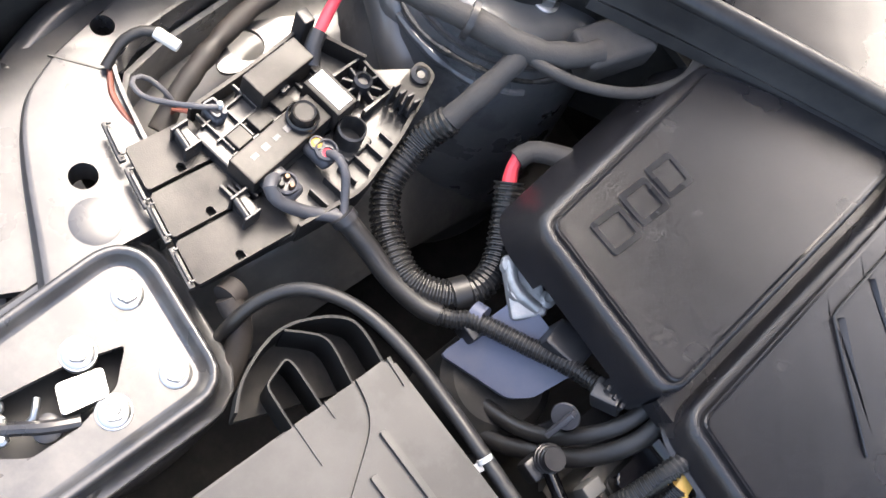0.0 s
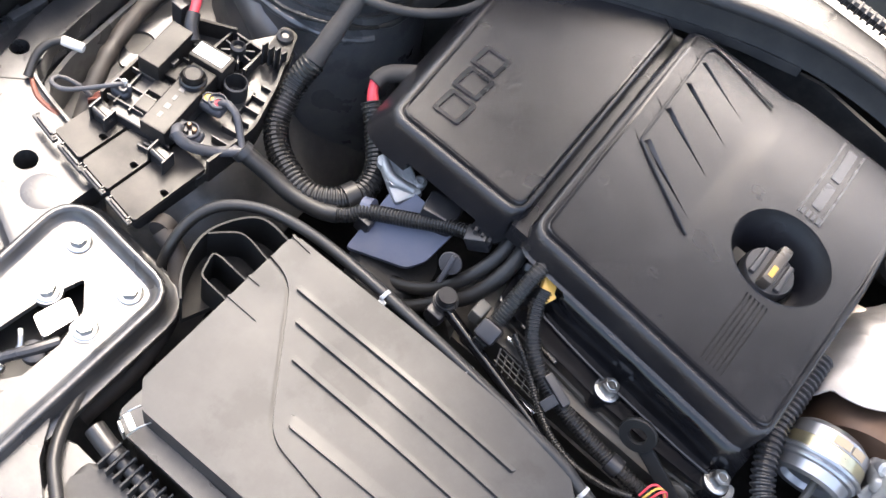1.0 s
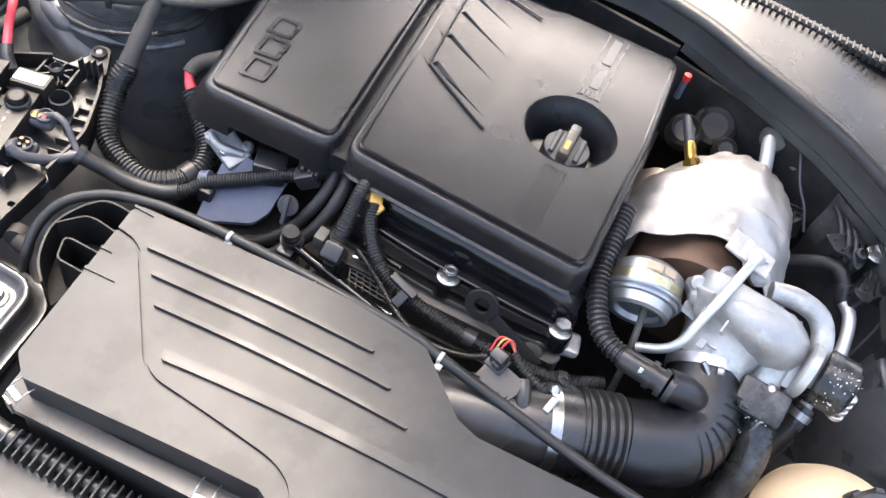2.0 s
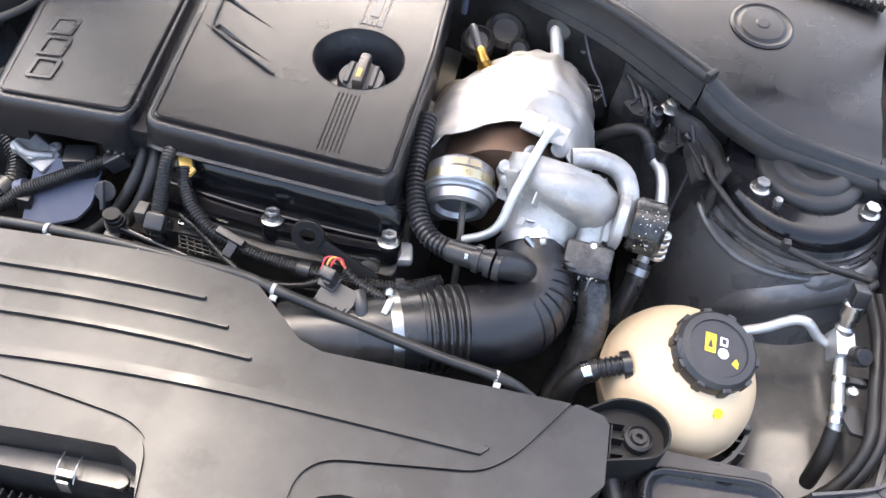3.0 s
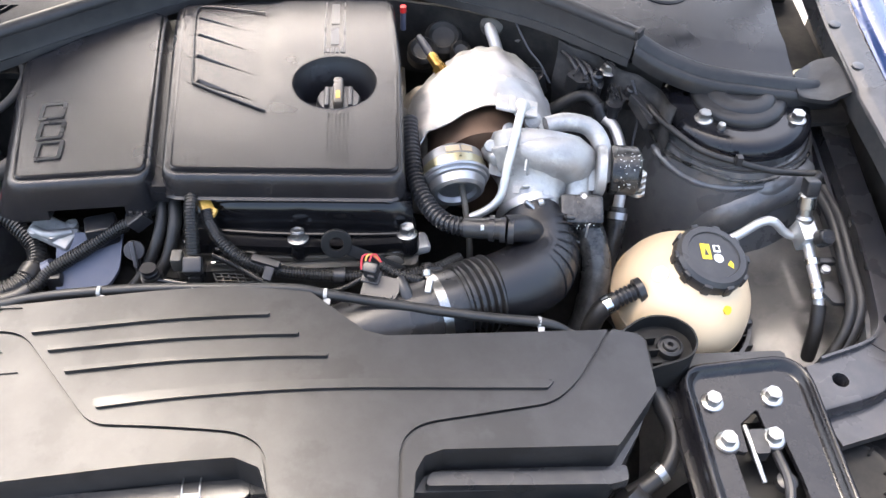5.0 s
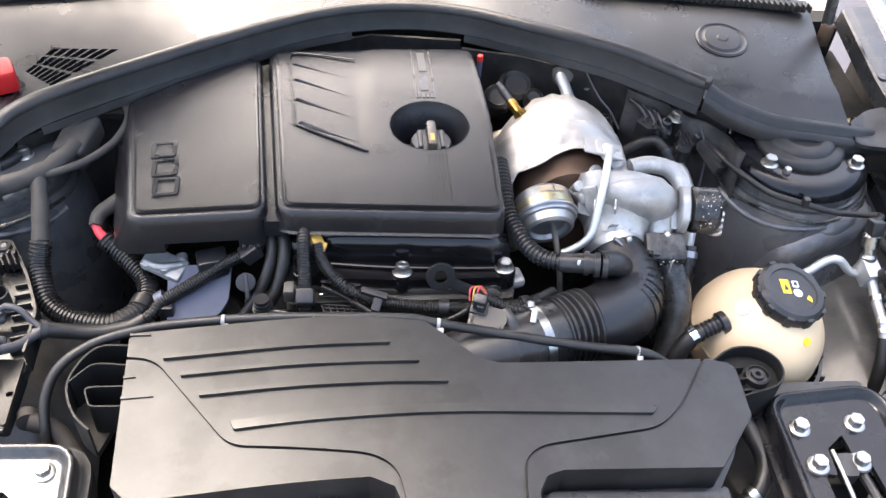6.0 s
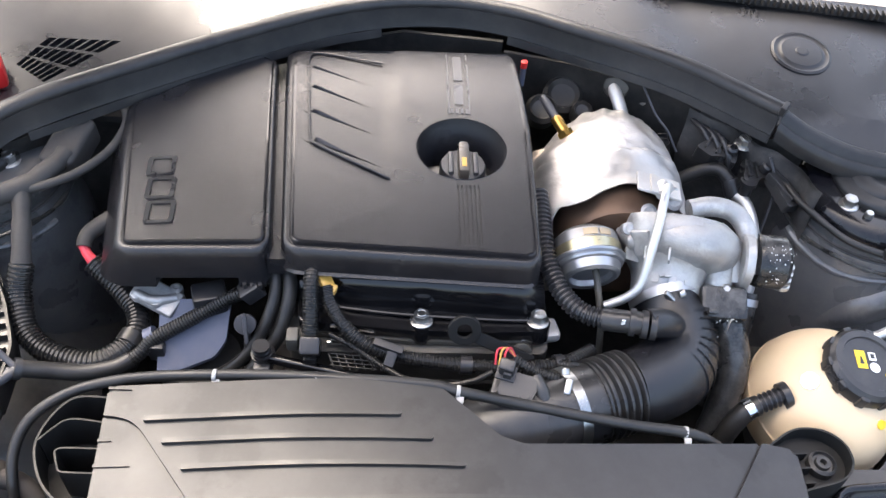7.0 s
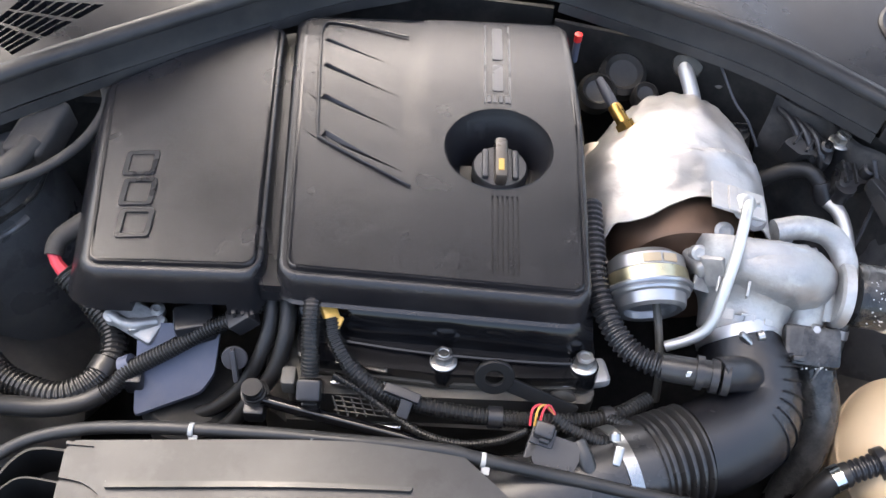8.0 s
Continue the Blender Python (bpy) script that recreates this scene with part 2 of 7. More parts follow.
def lathe(prof, seg=32, m=None, bm=None, caps=True):
    """Turns a profile of (radius, height) round z, then moves it by m."""
    bm = bm or bmesh.new()
    b2 = bmesh.new()
    rings = []
    for r, z in prof:
        if r < 1e-6:
            rings.append([b2.verts.new((0, 0, z))])
        else:
            rings.append([b2.verts.new((r * math.cos(2 * math.pi * i / seg), r * math.sin(2 * math.pi * i / seg), z)) for i in range(seg)])
    for a, b in zip(rings, rings[1:]):
        for i in range(seg):
            j = (i + 1) % seg
            q = [a[i % len(a)], a[j % len(a)], b[j % len(b)], b[i % len(b)]]
            q = list(dict.fromkeys(q))
            if len(q) > 2:
                b2.faces.new(q)
    for ring in (rings[0], rings[-1]):
        if caps and len(ring) > 2:
            b2.faces.new(ring)
    b2.transform(m or Matrix.Identity(4))
    return merge(bm, b2)


def aim(at, to):
    """A pose at `at` whose z axis points towards `to`."""
    d = Vector(to) - Vector(at)
    return Matrix.Translation(at) @ d.to_track_quat("Z", "Y").to_matrix().to_4x4()


def spline(pts, step):
    """A smooth line through points, in even steps."""
    p = [Vector(q) for q in pts]
    p = [p[0] * 2 - p[1]] + p + [p[-1] * 2 - p[-2]]
    fine = []
    for i in range(1, len(p) - 2):
        a, b, c, d = p[i - 1:i + 3]
        for j in range(24):
            t = j / 24
            fine.append(0.5 * ((2 * b) + (c - a) * t + (2 * a - 5 * b + 4 * c - d) * t * t + (3 * b - a - 3 * c + d) * t ** 3))
    fine.append(p[-2])
    out, acc = [fine[0]], 0.0
    for a, b in zip(fine, fine[1:]):
        ln_ = (b - a).length
        while ln_ > 0 and acc + ln_ >= step:
            a = a + (b - a) * ((step - acc) / ln_)
            ln_ = (b - a).length
            acc = 0.0
            out.append(a.copy())
        acc += ln_
    if (out[-1] - fine[-1]).length > step * 0.4:
        out.append(fine[-1])
    return out


def tube(pts, r, seg=12, step=0.008, pitch=0.0, depth=0.0, bm=None, wob=0.0, radii=None, span=None):
    """A hose along points; pitch and depth give it corrugations; radii: (share of length, radius) rows."""
    bm = bm or bmesh.new()
    line = spline(pts, pitch / 4 if pitch else step)
    n = len(line)
    t0 = (line[1] - line[0]).normalized()
    u = t0.orthogonal().normalized()
    rings = []
    for i, q in enumerate(line):
        t = (line[min(i + 1, n - 1)] - line[max(i - 1, 0)]).normalized()
        u = (u - t * u.dot(t)).normalized()
        v = t.cross(u)
        s = i / max(1, n - 1)
        rad = float(np.interp(s, [a for a, _ in radii], [b for _, b in radii])) if radii else r
        if pitch and (span is None or span[0] <= s <= span[1]):
            rad -= depth if i % 4 in (0, 1) else 0.0
        if wob:
            rad *= 1 + wob * noise.noise(q * 60)
        rings.append([bm.verts.new(q + (u * math.cos(2 * math.pi * k / seg) + v * math.sin(2 * math.pi * k / seg)) * rad) for k in range(seg)])
    for a, b in zip(rings, rings[1:]):
        for k in range(seg):
            j = (k + 1) % seg
            bm.faces.new((a[k], a[j], b[j], b[k]))
    bm.faces.new(rings[0][::-1])
    bm.faces.new(rings[-1])
    return bm


def warp(bm, zf, xs=(), ys=()):
    """Cuts a mesh along planes and lifts every corner by zf(x, y)."""
    big = [f for f in bm.faces if len(f.verts) > 4]
    if xs and big:
        bmesh.ops.triangulate(bm, faces=big, ngon_method="EAR_CLIP")
    for x in xs:
        bmesh.ops.bisect_plane(bm, geom=list(bm.verts) + list(bm.edges) + list(bm.faces), plane_co=(x, 0, 0), plane_no=(1, 0, 0))
    for y in ys:
        bmesh.ops.bisect_plane(bm, geom=list(bm.verts) + list(bm.edges) + list(bm.faces), plane_co=(0, y, 0), plane_no=(0, 1, 0))
    for v in bm.verts:
        v.co.z += zf(v.co.x, v.co.y)
    return bm


def cut(bm, cutters):
    """The mesh with the cutters' bodies taken away."""
    def put(b):
        bmesh.ops.recalc_face_normals(b, faces=b.faces)
        me = bpy.data.meshes.new("tmp")
        b.to_mesh(me)
        b.free()
        return new("tmp", me)
    ob = put(bm)
    cs = [put(c) for c in cutters]
    for c in cs:
        md = ob.modifiers.new("cut", "BOOLEAN")
        md.operation, md.solver, md.object = "DIFFERENCE", "EXACT", c
    dg = bpy.context.evaluated_depsgraph_get()
    me = bpy.data.meshes.new_from_object(ob.evaluated_get(dg))
    out = bmesh.new()
    out.from_mesh(me)
    bpy.data.meshes.remove(me)
    for o in (ob, *cs):
        d = o.data
        bpy.data.objects.remove(o)
        bpy.data.meshes.remove(d)
    return out


def ribbon(pts, w, z0, z1, closed=False, bm=None):
    """A wall of width w along a 2D line between two heights."""
    bm = bm or bmesh.new()
    p = [Vector(q) for q in pts]
    n = len(p)
    L, R = [], []
    for i in range(n):
        a = p[i - 1] if (i or closed) else p[i]
        b = p[(i + 1) % n] if (i < n - 1 or closed) else p[i]
        d = (b - a).normalized()
        nn = Vector((-d.y, d.x)) * w / 2
        L.append(p[i] + nn)
        R.append(p[i] - nn)
    def col(q):
        return bm.verts.new((q.x, q.y, z0)), bm.verts.new((q.x, q.y, z1))
    l, r = [col(q) for q in L], [col(q) for q in R]
    for i in range(n if closed else n - 1):
        j = (i + 1) % n
        bm.faces.new((l[i][1], l[j][1], r[j][1], r[i][1]))
        bm.faces.new((l[i][0], r[i][0], r[j][0], l[j][0]))
        bm.faces.new((l[i][0], l[j][0], l[j][1], l[i][1]))
        bm.faces.new((r[i][0], r[i][1], r[j][1], r[j][0]))
    if not closed:
        bm.faces.new((l[0][0], l[0][1], r[0][1], r[0][0]))
        bm.faces.new((l[-1][0], r[-1][0], r[-1][1], l[-1][1]))
    return bm


def rpoly_open(pts, r):
    """Rounds the inner corners of an open 2D line."""
    out = [pts[0]]
    for i in range(1, len(pts) - 1):
        p, a, c = Vector(pts[i]), Vector(pts[i - 1]), Vector(pts[i + 1])
        s, e = p + (a - p).normalized() * min(r, (a - p).length * 0.45), p + (c - p).normalized() * min(r, (c - p).length * 0.45)
        for j in range(5):
            t = j / 4
            out.append((s * (1 - t) ** 2 + p * 2 * t * (1 - t) + e * t * t).to_tuple())
    return out + [pts[-1]]


def sweep_strip(pts, prof):
    """Sweeps a closed profile of (offset to the line's left, height) along an open 2D line."""
    bm = bmesh.new()
    p = [Vector(q) for q in pts]
    rings = []
    for i in range(len(p)):
        d0 = (p[i] - p[i - 1]).normalized() if i else (p[1] - p[0]).normalized()
        d1 = (p[i + 1] - p[i]).normalized() if i < len(p) - 1 else d0
        m = d0 + d1
        m = Vector((-m.y, m.x)).normalized()
        m = m / max(0.5, m.dot(Vector((-d0.y, d0.x))))
        rings.append([bm.verts.new((p[i].x + m.x * a, p[i].y + m.y * a, h)) for a, h in prof])
    k = len(prof)
    for r0, r1 in zip(rings, rings[1:]):
        for i in range(k):
            bm.faces.new((r0[i], r0[(i + 1) % k], r1[(i + 1) % k], r1[i]))
    bm.faces.new(rings[0])
    bm.faces.new(rings[-1])
    return bm


def patch(r, z0, z1, a0, a1, m, thick=0.0006):
    """A thin curved plate on a cylinder of radius r round the z axis of m."""
    bm = bmesh.new()
    n = 10
    vs = []
    for i in range(n + 1):
        a = a0 + (a1 - a0) * i / n
        vs.append([bm.verts.new(m @ Vector((q * math.cos(a), q * math.sin(a), z))) for q, z in ((r, z0), (r + thick, z0), (r + thick, z1), (r, z1))])
    for u, v in zip(vs, vs[1:]):
        for k in range(4):
            bm.faces.new((u[k], u[(k + 1) % 4], v[(k + 1) % 4], v[k]))
    bm.faces.new(vs[0])
    bm.faces.new(vs[-1])
    return bm


def mirror(pts):
    return [(-p[0], *p[1:]) for p in pts]


def bolt_model(name, head=0.0065, flange=0.0105, h=0.007, label="zinc-plated hexagon flange bolt", group="bolts"):
    """A flanged hexagon bolt with its foot at the origin."""
    t = thing(name, (0, 0, 0), label, "bolt", group)
    part("flange", lathe([(flange, 0), (flange, 0.0012), (flange * 0.93, 0.002), (head * 1.1, 0.003), (0, 0.003)], 28), M_STEEL, t)
    b = bmesh.new()
    bmesh.ops.create_cone(b, cap_ends=True, segments=6, radius1=head * 1.12, radius2=head * 1.12, depth=h)
    bmesh.ops.translate(b, vec=(0, 0, 0.003 + h / 2), verts=b.verts)
    bmesh.ops.bevel(b, geom=list(b.edges), offset=0.0008, segments=2, affect="EDGES")
    part("head", b, M_STEEL, t)
    part("dimple", lathe([(0, 0.0031 + h), (head * 0.55, 0.0031 + h), (head * 0.62, 0.0036 + h), (head * 0.7, 0.003 + h)], 18), M_STEEL, t)
    return t


# ---- setting: ground, bay floor, walls ----
def structure(name, bm, material, label, category, angle=32):
    return solo(name, bm, material, label, category, "", "structure", angle)


structure("ground", prism([(-60, -60), (60, -60), (60, 60), (-60, 60)], -0.2, 0.0), M_GROUND, "pale paved yard under the car", "ground")
structure("bay_floor", prism([(-0.85, -0.3), (0.85, -0.3), (0.85, 1.0), (-0.85, 1.0)], 0.28, 0.30), M_DARK, "black undertray below the engine", "undertray")

# bay walls under the rails, thick sheets
RAIL_IN = [(0.43, 0.128), (0.585, 0.134), (0.690, 0.152), (0.715, 0.172), (0.730, 0.215), (0.752, 0.336), (0.779, 0.567), (0.80, 0.80)]
RAIL_OUT = [(0.43, -0.06), (0.590, 0.010), (0.690, 0.058), (0.735, 0.105), (0.760, 0.165), (0.787, 0.264), (0.825, 0.543), (0.85, 0.80)]


def glide(pts, n):
    """n points along a smooth 2D line through pts, shared out by point number."""
    p = [Vector(q) for q in pts]
    p = [p[0] * 2 - p[1]] + p + [p[-1] * 2 - p[-2]]
    out = []
    for k in range(n):
        u = (len(pts) - 1) * k / (n - 1)
        i = min(int(u), len(pts) - 2)
        t = u - i
        a, b, c, d = p[i:i + 4]
        out.append(0.5 * ((2 * b) + (c - a) * t + (2 * a - 5 * b + 4 * c - d) * t * t + (3 * b - a - 3 * c + d) * t ** 3))
    return out


def rail_plate(side, material, label):
    ins, outs = (RAIL_IN, RAIL_OUT) if side > 0 else (mirror(RAIL_IN), mirror(RAIL_OUT))
    n, start = 56, 0.604 if side > 0 else 0.556
    fin, fout = glide([(side * start, 0.134 if side < 0 else 0.124)] + ins[2:], n), glide([(side * start, 0.002)] + outs[2:] if side < 0 else [(start, 0.055), (0.686, 0.078), (0.724, 0.108)] + outs[4:], n)
    across = ((0.0, 0.735), (0.0, 0.767), (0.02, 0.7698), (0.05, 0.770), (0.90, 0.770), (0.95, 0.7685), (0.985, 0.764), (1.0, 0.756), (1.0, 0.735))
    bm = bmesh.new()
    rows = [[bm.verts.new((a[0] + (c[0] - a[0]) * u, a[1] + (c[1] - a[1]) * u, z)) for u, z in across] for a, c in zip(fin, fout)]
    for r0, r1 in zip(rows, rows[1:]):
        for q in range(len(across)):
            w = (q + 1) % len(across)
            bm.faces.new((r0[q], r0[w], r1[w], r1[q]))
    bm.faces.new(rows[0])
    bm.faces.new(rows[-1])
    h = [(0.641, 0.101, 0.0105), (0.743, 0.190, 0.0105)] if side > 0 else [(-0.626, 0.082, 0.0125), (-0.748, 0.170, 0.011)]
    bm = cut(bm, [lathe([(r, 0.70), (r, 0.80)], 24, Matrix.Translation((x, y, 0))) for x, y, r in h])
    t = thing("wing_rail", (h[0][0], h[0][1], 0.735), label, "body rail", "", "structure")
    part("pressing", bm, material, t)
    boss = (-0.585, 0.070)
    if side < 0:
        part("domed_boss", lathe([(0.027, 0.7685), (0.024, 0.7696), (0.018, 0.7708), (0.010, 0.7716), (0.0, 0.7718)], 32, Matrix.Translation((*boss, 0))), material, t)
    lip = [tuple(q) for q in fin[2:]]
    part("flange", ribbon(lip, 0.0035, 0.70, 0.778), material, t)
    part("outer_band", ribbon([(a + side * 0.014, b - 0.014) for a, b in fout[0:36]], 0.040, 0.735, 0.748), material, t, "lower painted flange")
    sx = side
    part("seam", ribbon([(sx * 0.700, 0.156), (sx * 0.742, 0.114)], 0.0016, 0.768, 0.7708), M_BORE, t, "dark panel joint")
    nudge(t, 0.007 if side > 0 else -0.006, 0.010 if side > 0 else 0.001, -0.018 if side > 0 else -0.008)
    return t


# right rail's shade is put into its paint; the left rail keeps M_PAINT
rail_plate(1, M_PAINT_SHADE, "wing rail curving round the bay corner, paint darkened for shade")
rail_plate(-1, M_PAINT, "grey painted wing rail curving round the bay corner")

for side in (1, -1):
    ins = RAIL_IN if side > 0 else mirror(RAIL_IN)
    structure("bay_wall_right" if side > 0 else "bay_wall_left", ribbon([(x, y) for x, y in ins[1:]], 0.006, 0.30, 0.735), M_PAINTD, "dark inner wing panel of the engine bay", "wall")
    # lower rail step in front of the headlamp
    pts = [(side * x, y) for x, y in [(0.585, -0.02), (0.70, 0.03), (0.765, 0.09), (0.80, 0.16), (0.80, -0.2), (0.585, -0.2)]]
    structure("lamp_shelf", prism(pts, 0.62, 0.66, 0.004), M_PAINTD if side > 0 else M_PAINT, "painted shelf behind the headlamp", "shelf")

structure("wall_front", prism([(-0.80, -0.26), (0.80, -0.26), (0.80, -0.22), (-0.80, -0.22)], 0.30, 0.66, 0.004), M_DARK, "dark radiator support closing the bay", "radiator support")
structure("bulkhead", prism([(-0.80, 0.86), (0.80, 0.86), (0.80, 0.90), (-0.80, 0.90)], 0.30, 0.88), M_DARK, "dark bulkhead behind the engine", "bulkhead")

# cowl panel under the windscreen
COWL_F = [(-0.60, 0.47), (-0.53, 0.565), (-0.38, 0.665), (-0.20, 0.775), (0.018, 0.845), (0.19, 0.79), (0.335, 0.71), (0.46, 0.612), (0.55, 0.560), (0.708, 0.546)]


def cowl_z(x, y):
    z = 0.10 * max(0.0, y - 0.62)
    k = max(0.0, min(1.0, (0.40 - x - 0.25 * (y - 0.75)) / 0.10))
    g = max(0.0, min(1.0, (x - 0.05) / 0.12))
    return z + 0.011 * k * k * (3 - 2 * k) * g * g * (3 - 2 * g) - 0.022 * max(0.0, min(1.0, (x - 0.48) / 0.08)) * max(0.0, min(1.0, (0.63 - y) / 0.06)) - 0.010 * max(0.0, min(1.0, (x - 0.56) / 0.18)) ** 2


cowl = prism(COWL_F + [(0.703, 0.60), (0.701, 0.66), (0.710, 0.74), (0.735, 0.885), (-0.72, 0.885), (-0.74, 0.60)], 0.872, 0.890)
slots = []
GQ = [Vector(q) for q in ((-0.574, 0.664), (-0.530, 0.630), (-0.440, 0.722), (-0.544, 0.722))]
for r_ in range(3):
    for c_ in range(7):
        cell = []
        for du, dv in ((0.08, 0.11), (0.92, 0.11), (0.92, 0.89), (0.08, 0.89)):
            u, v = (r_ + du) / 3, (c_ + dv) / 7
            q = (GQ[0] * (1 - u) + GQ[3] * u) * (1 - v) + (GQ[1] * (1 - u) + GQ[2] * u) * v
            cell.append(q.to_tuple())
        slots.append(prism(cell, 0.85, 0.93))
cowl = cut(cowl, slots)
warp(cowl, cowl_z, xs=[0.05 + 0.02 * k for k in range(36)], ys=(0.57, 0.585, 0.60, 0.615, 0.63, 0.66, 0.70, 0.75, 0.80, 0.85))
structure("cowl_panel", cowl, M_COWL, "grey plastic scuttle panel with slotted air grille", "cowl")
structure("hinge_well", prism(rpoly([(0.690, 0.535), (0.80, 0.535), (0.82, 0.885), (0.69, 0.885)], 0.01), 0.80, 0.806), M_DARK, "dark well under the bonnet hinge", "hinge well")
structure("grille_well", prism([(-0.62, 0.60), (-0.42, 0.60), (-0.42, 0.75), (-0.62, 0.75)], 0.855, 0.865), M_DARK, "black well under the scuttle grille", "air intake")
# ribbed strip along the windscreen foot
strip = thing("scuttle_strip", (0.42, 0.875, 0.91), "black ribbed rubber strip along the windscreen foot", "rubber strip")
part("strip_body", tube([(-0.72, 0.83, 0.915), (-0.3, 0.885, 0.925), (0.0, 0.90, 0.928), (0.3, 0.885, 0.925), (0.72, 0.845, 0.915)], 0.008, 10, 0.02), M_RUBBER, strip)
rib = box((0, 0, 0), (0.0035, 0.018, 0.012), 0.001)
rib_ob = part("rib", rib, M_RUBBER, strip)
line = spline([(-0.1, 0.893, 0.932), (0.3, 0.878, 0.930), (0.72, 0.838, 0.920)], 0.010)
rib_ob.location = line[0]
rib_ob.matrix_parent_inverse = Matrix.Translation(-Vector(strip.location))
for q in line[1:]:
    o = rib_ob.copy()
    scene.collection.objects.link(o)
    o.location = q
ws = prism([(-0.72, 0.90), (0.72, 0.90), (0.68, 1.55), (-0.68, 1.55)], 0.0, 0.006)
for v in ws.verts:
    v.co.z += 0.92 + (v.co.y - 0.90) * 0.62
structure("windscreen", ws, M_GLASSB, "dark raked windscreen behind the scuttle", "windscreen")

# raised bonnet leaning over the bay's windscreen side, unseen, added to shape the light
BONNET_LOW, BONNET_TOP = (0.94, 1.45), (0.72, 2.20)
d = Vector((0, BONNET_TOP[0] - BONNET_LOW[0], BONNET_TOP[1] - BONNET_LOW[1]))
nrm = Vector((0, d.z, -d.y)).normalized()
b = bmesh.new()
# stepped outline, lower edge too, tuned for where shade and sky reflections fall
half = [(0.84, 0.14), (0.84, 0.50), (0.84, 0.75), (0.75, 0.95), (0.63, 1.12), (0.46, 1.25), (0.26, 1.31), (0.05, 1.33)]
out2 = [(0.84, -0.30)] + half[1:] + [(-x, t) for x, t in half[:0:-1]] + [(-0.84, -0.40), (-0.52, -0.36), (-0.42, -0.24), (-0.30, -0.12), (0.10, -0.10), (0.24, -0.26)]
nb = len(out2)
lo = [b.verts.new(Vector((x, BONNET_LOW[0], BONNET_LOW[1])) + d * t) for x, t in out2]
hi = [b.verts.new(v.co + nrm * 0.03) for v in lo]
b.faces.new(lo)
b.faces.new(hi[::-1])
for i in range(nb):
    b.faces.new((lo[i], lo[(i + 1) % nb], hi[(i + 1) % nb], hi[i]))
structure("bonnet", b, M_FELT, "unseen open bonnet with black lining, cut to shape light in the bay", "bonnet")

# outer wings
for side in (1, -1):
    prof = [(0.815, 0.890), (0.822, 0.900), (0.850, 0.906), (0.89, 0.885), (0.925, 0.80), (0.935, 0.60), (0.925, 0.60), (0.915, 0.79), (0.88, 0.873), (0.85, 0.894), (0.826, 0.890), (0.820, 0.880)]
    b = bmesh.new()
    rings = []
    for y, dx, dz in ((-0.30, -0.16, -0.14), (0.0, -0.06, -0.08), (0.20, -0.014, -0.045), (0.36, -0.004, -0.012), (0.52, 0.002, 0.0), (0.66, 0.008, 0.010), (0.85, 0.022, 0.03), (1.2, 0.05, 0.06)):
        rings.append([b.verts.new((side * (x + dx), y, z + dz)) for x, z in prof])
    for r0, r1 in zip(rings, rings[1:]):
        for i in range(len(prof)):
            j = (i + 1) % len(prof)
            b.faces.new((r0[i], r0[j], r1[j], r1[i]))
    b.faces.new(rings[0])
    b.faces.new(rings[-1])
    structure("wing_right" if side > 0 else "wing_left", b, M_FENDER, "glossy blue painted outer wing", "car wing", 50)
    b = bmesh.new()
    rings = []
    for y, dx, dz in ((0.20, 0.014, -0.022), (0.30, 0.010, -0.014), (0.40, 0.006, -0.004), (0.505, 0.005, 0.0), (0.512, 0.004, 0.006), (0.66, 0.010, 0.012), (0.85, 0.022, 0.03)):
        rings.append([b.verts.new((side * (x + dx), y, z + dz)) for x, z in ((0.762, 0.850), (0.764, 0.880), (0.767, 0.883), (0.779, 0.884), (0.783, 0.886), (0.810, 0.886), (0.810, 0.880), (0.770, 0.878), (0.767, 0.850))])
    for r0, r1 in zip(rings, rings[1:]):
        for i in range(9):
            j = (i + 1) % 9
            b.faces.new((r0[i], r0[j], r1[j], r1[i]))
    b.faces.new(rings[0])
    b.faces.new(rings[-1])
    structure("wing_flange", b, M_PAINT, "grey painted flange where the wing bolts on", "flange", 40)
    for y in (0.56, 0.66):
        rv = thing("flange_rivet", (side * 0.787, y, 0.89), "low painted rivet on the wing flange", "rivet", "flange rivets")
        part("rivet_head", lathe([(0.009, 0), (0.0085, 0.0008), (0.006, 0.0014), (0, 0.0016)], 20, pose(side * 0.787, y, 0.8936 + (y - 0.56) * 0.04)), M_PAINT, rv)

# sheet-metal liners between rail and outer wing
for side in (1, -1):
    structure("wing_liner_right" if side > 0 else "wing_liner_left", ribbon([(side * x, y) for x, y in glide([(0.775, -0.12), (0.805, 0.05), (0.826, 0.20), (0.838, 0.36), (0.846, 0.55), (0.868, 0.88)], 30)], 0.004, 0.40, 0.815), M_DARK, "dark sheet-metal liner inside the wing", "liner")

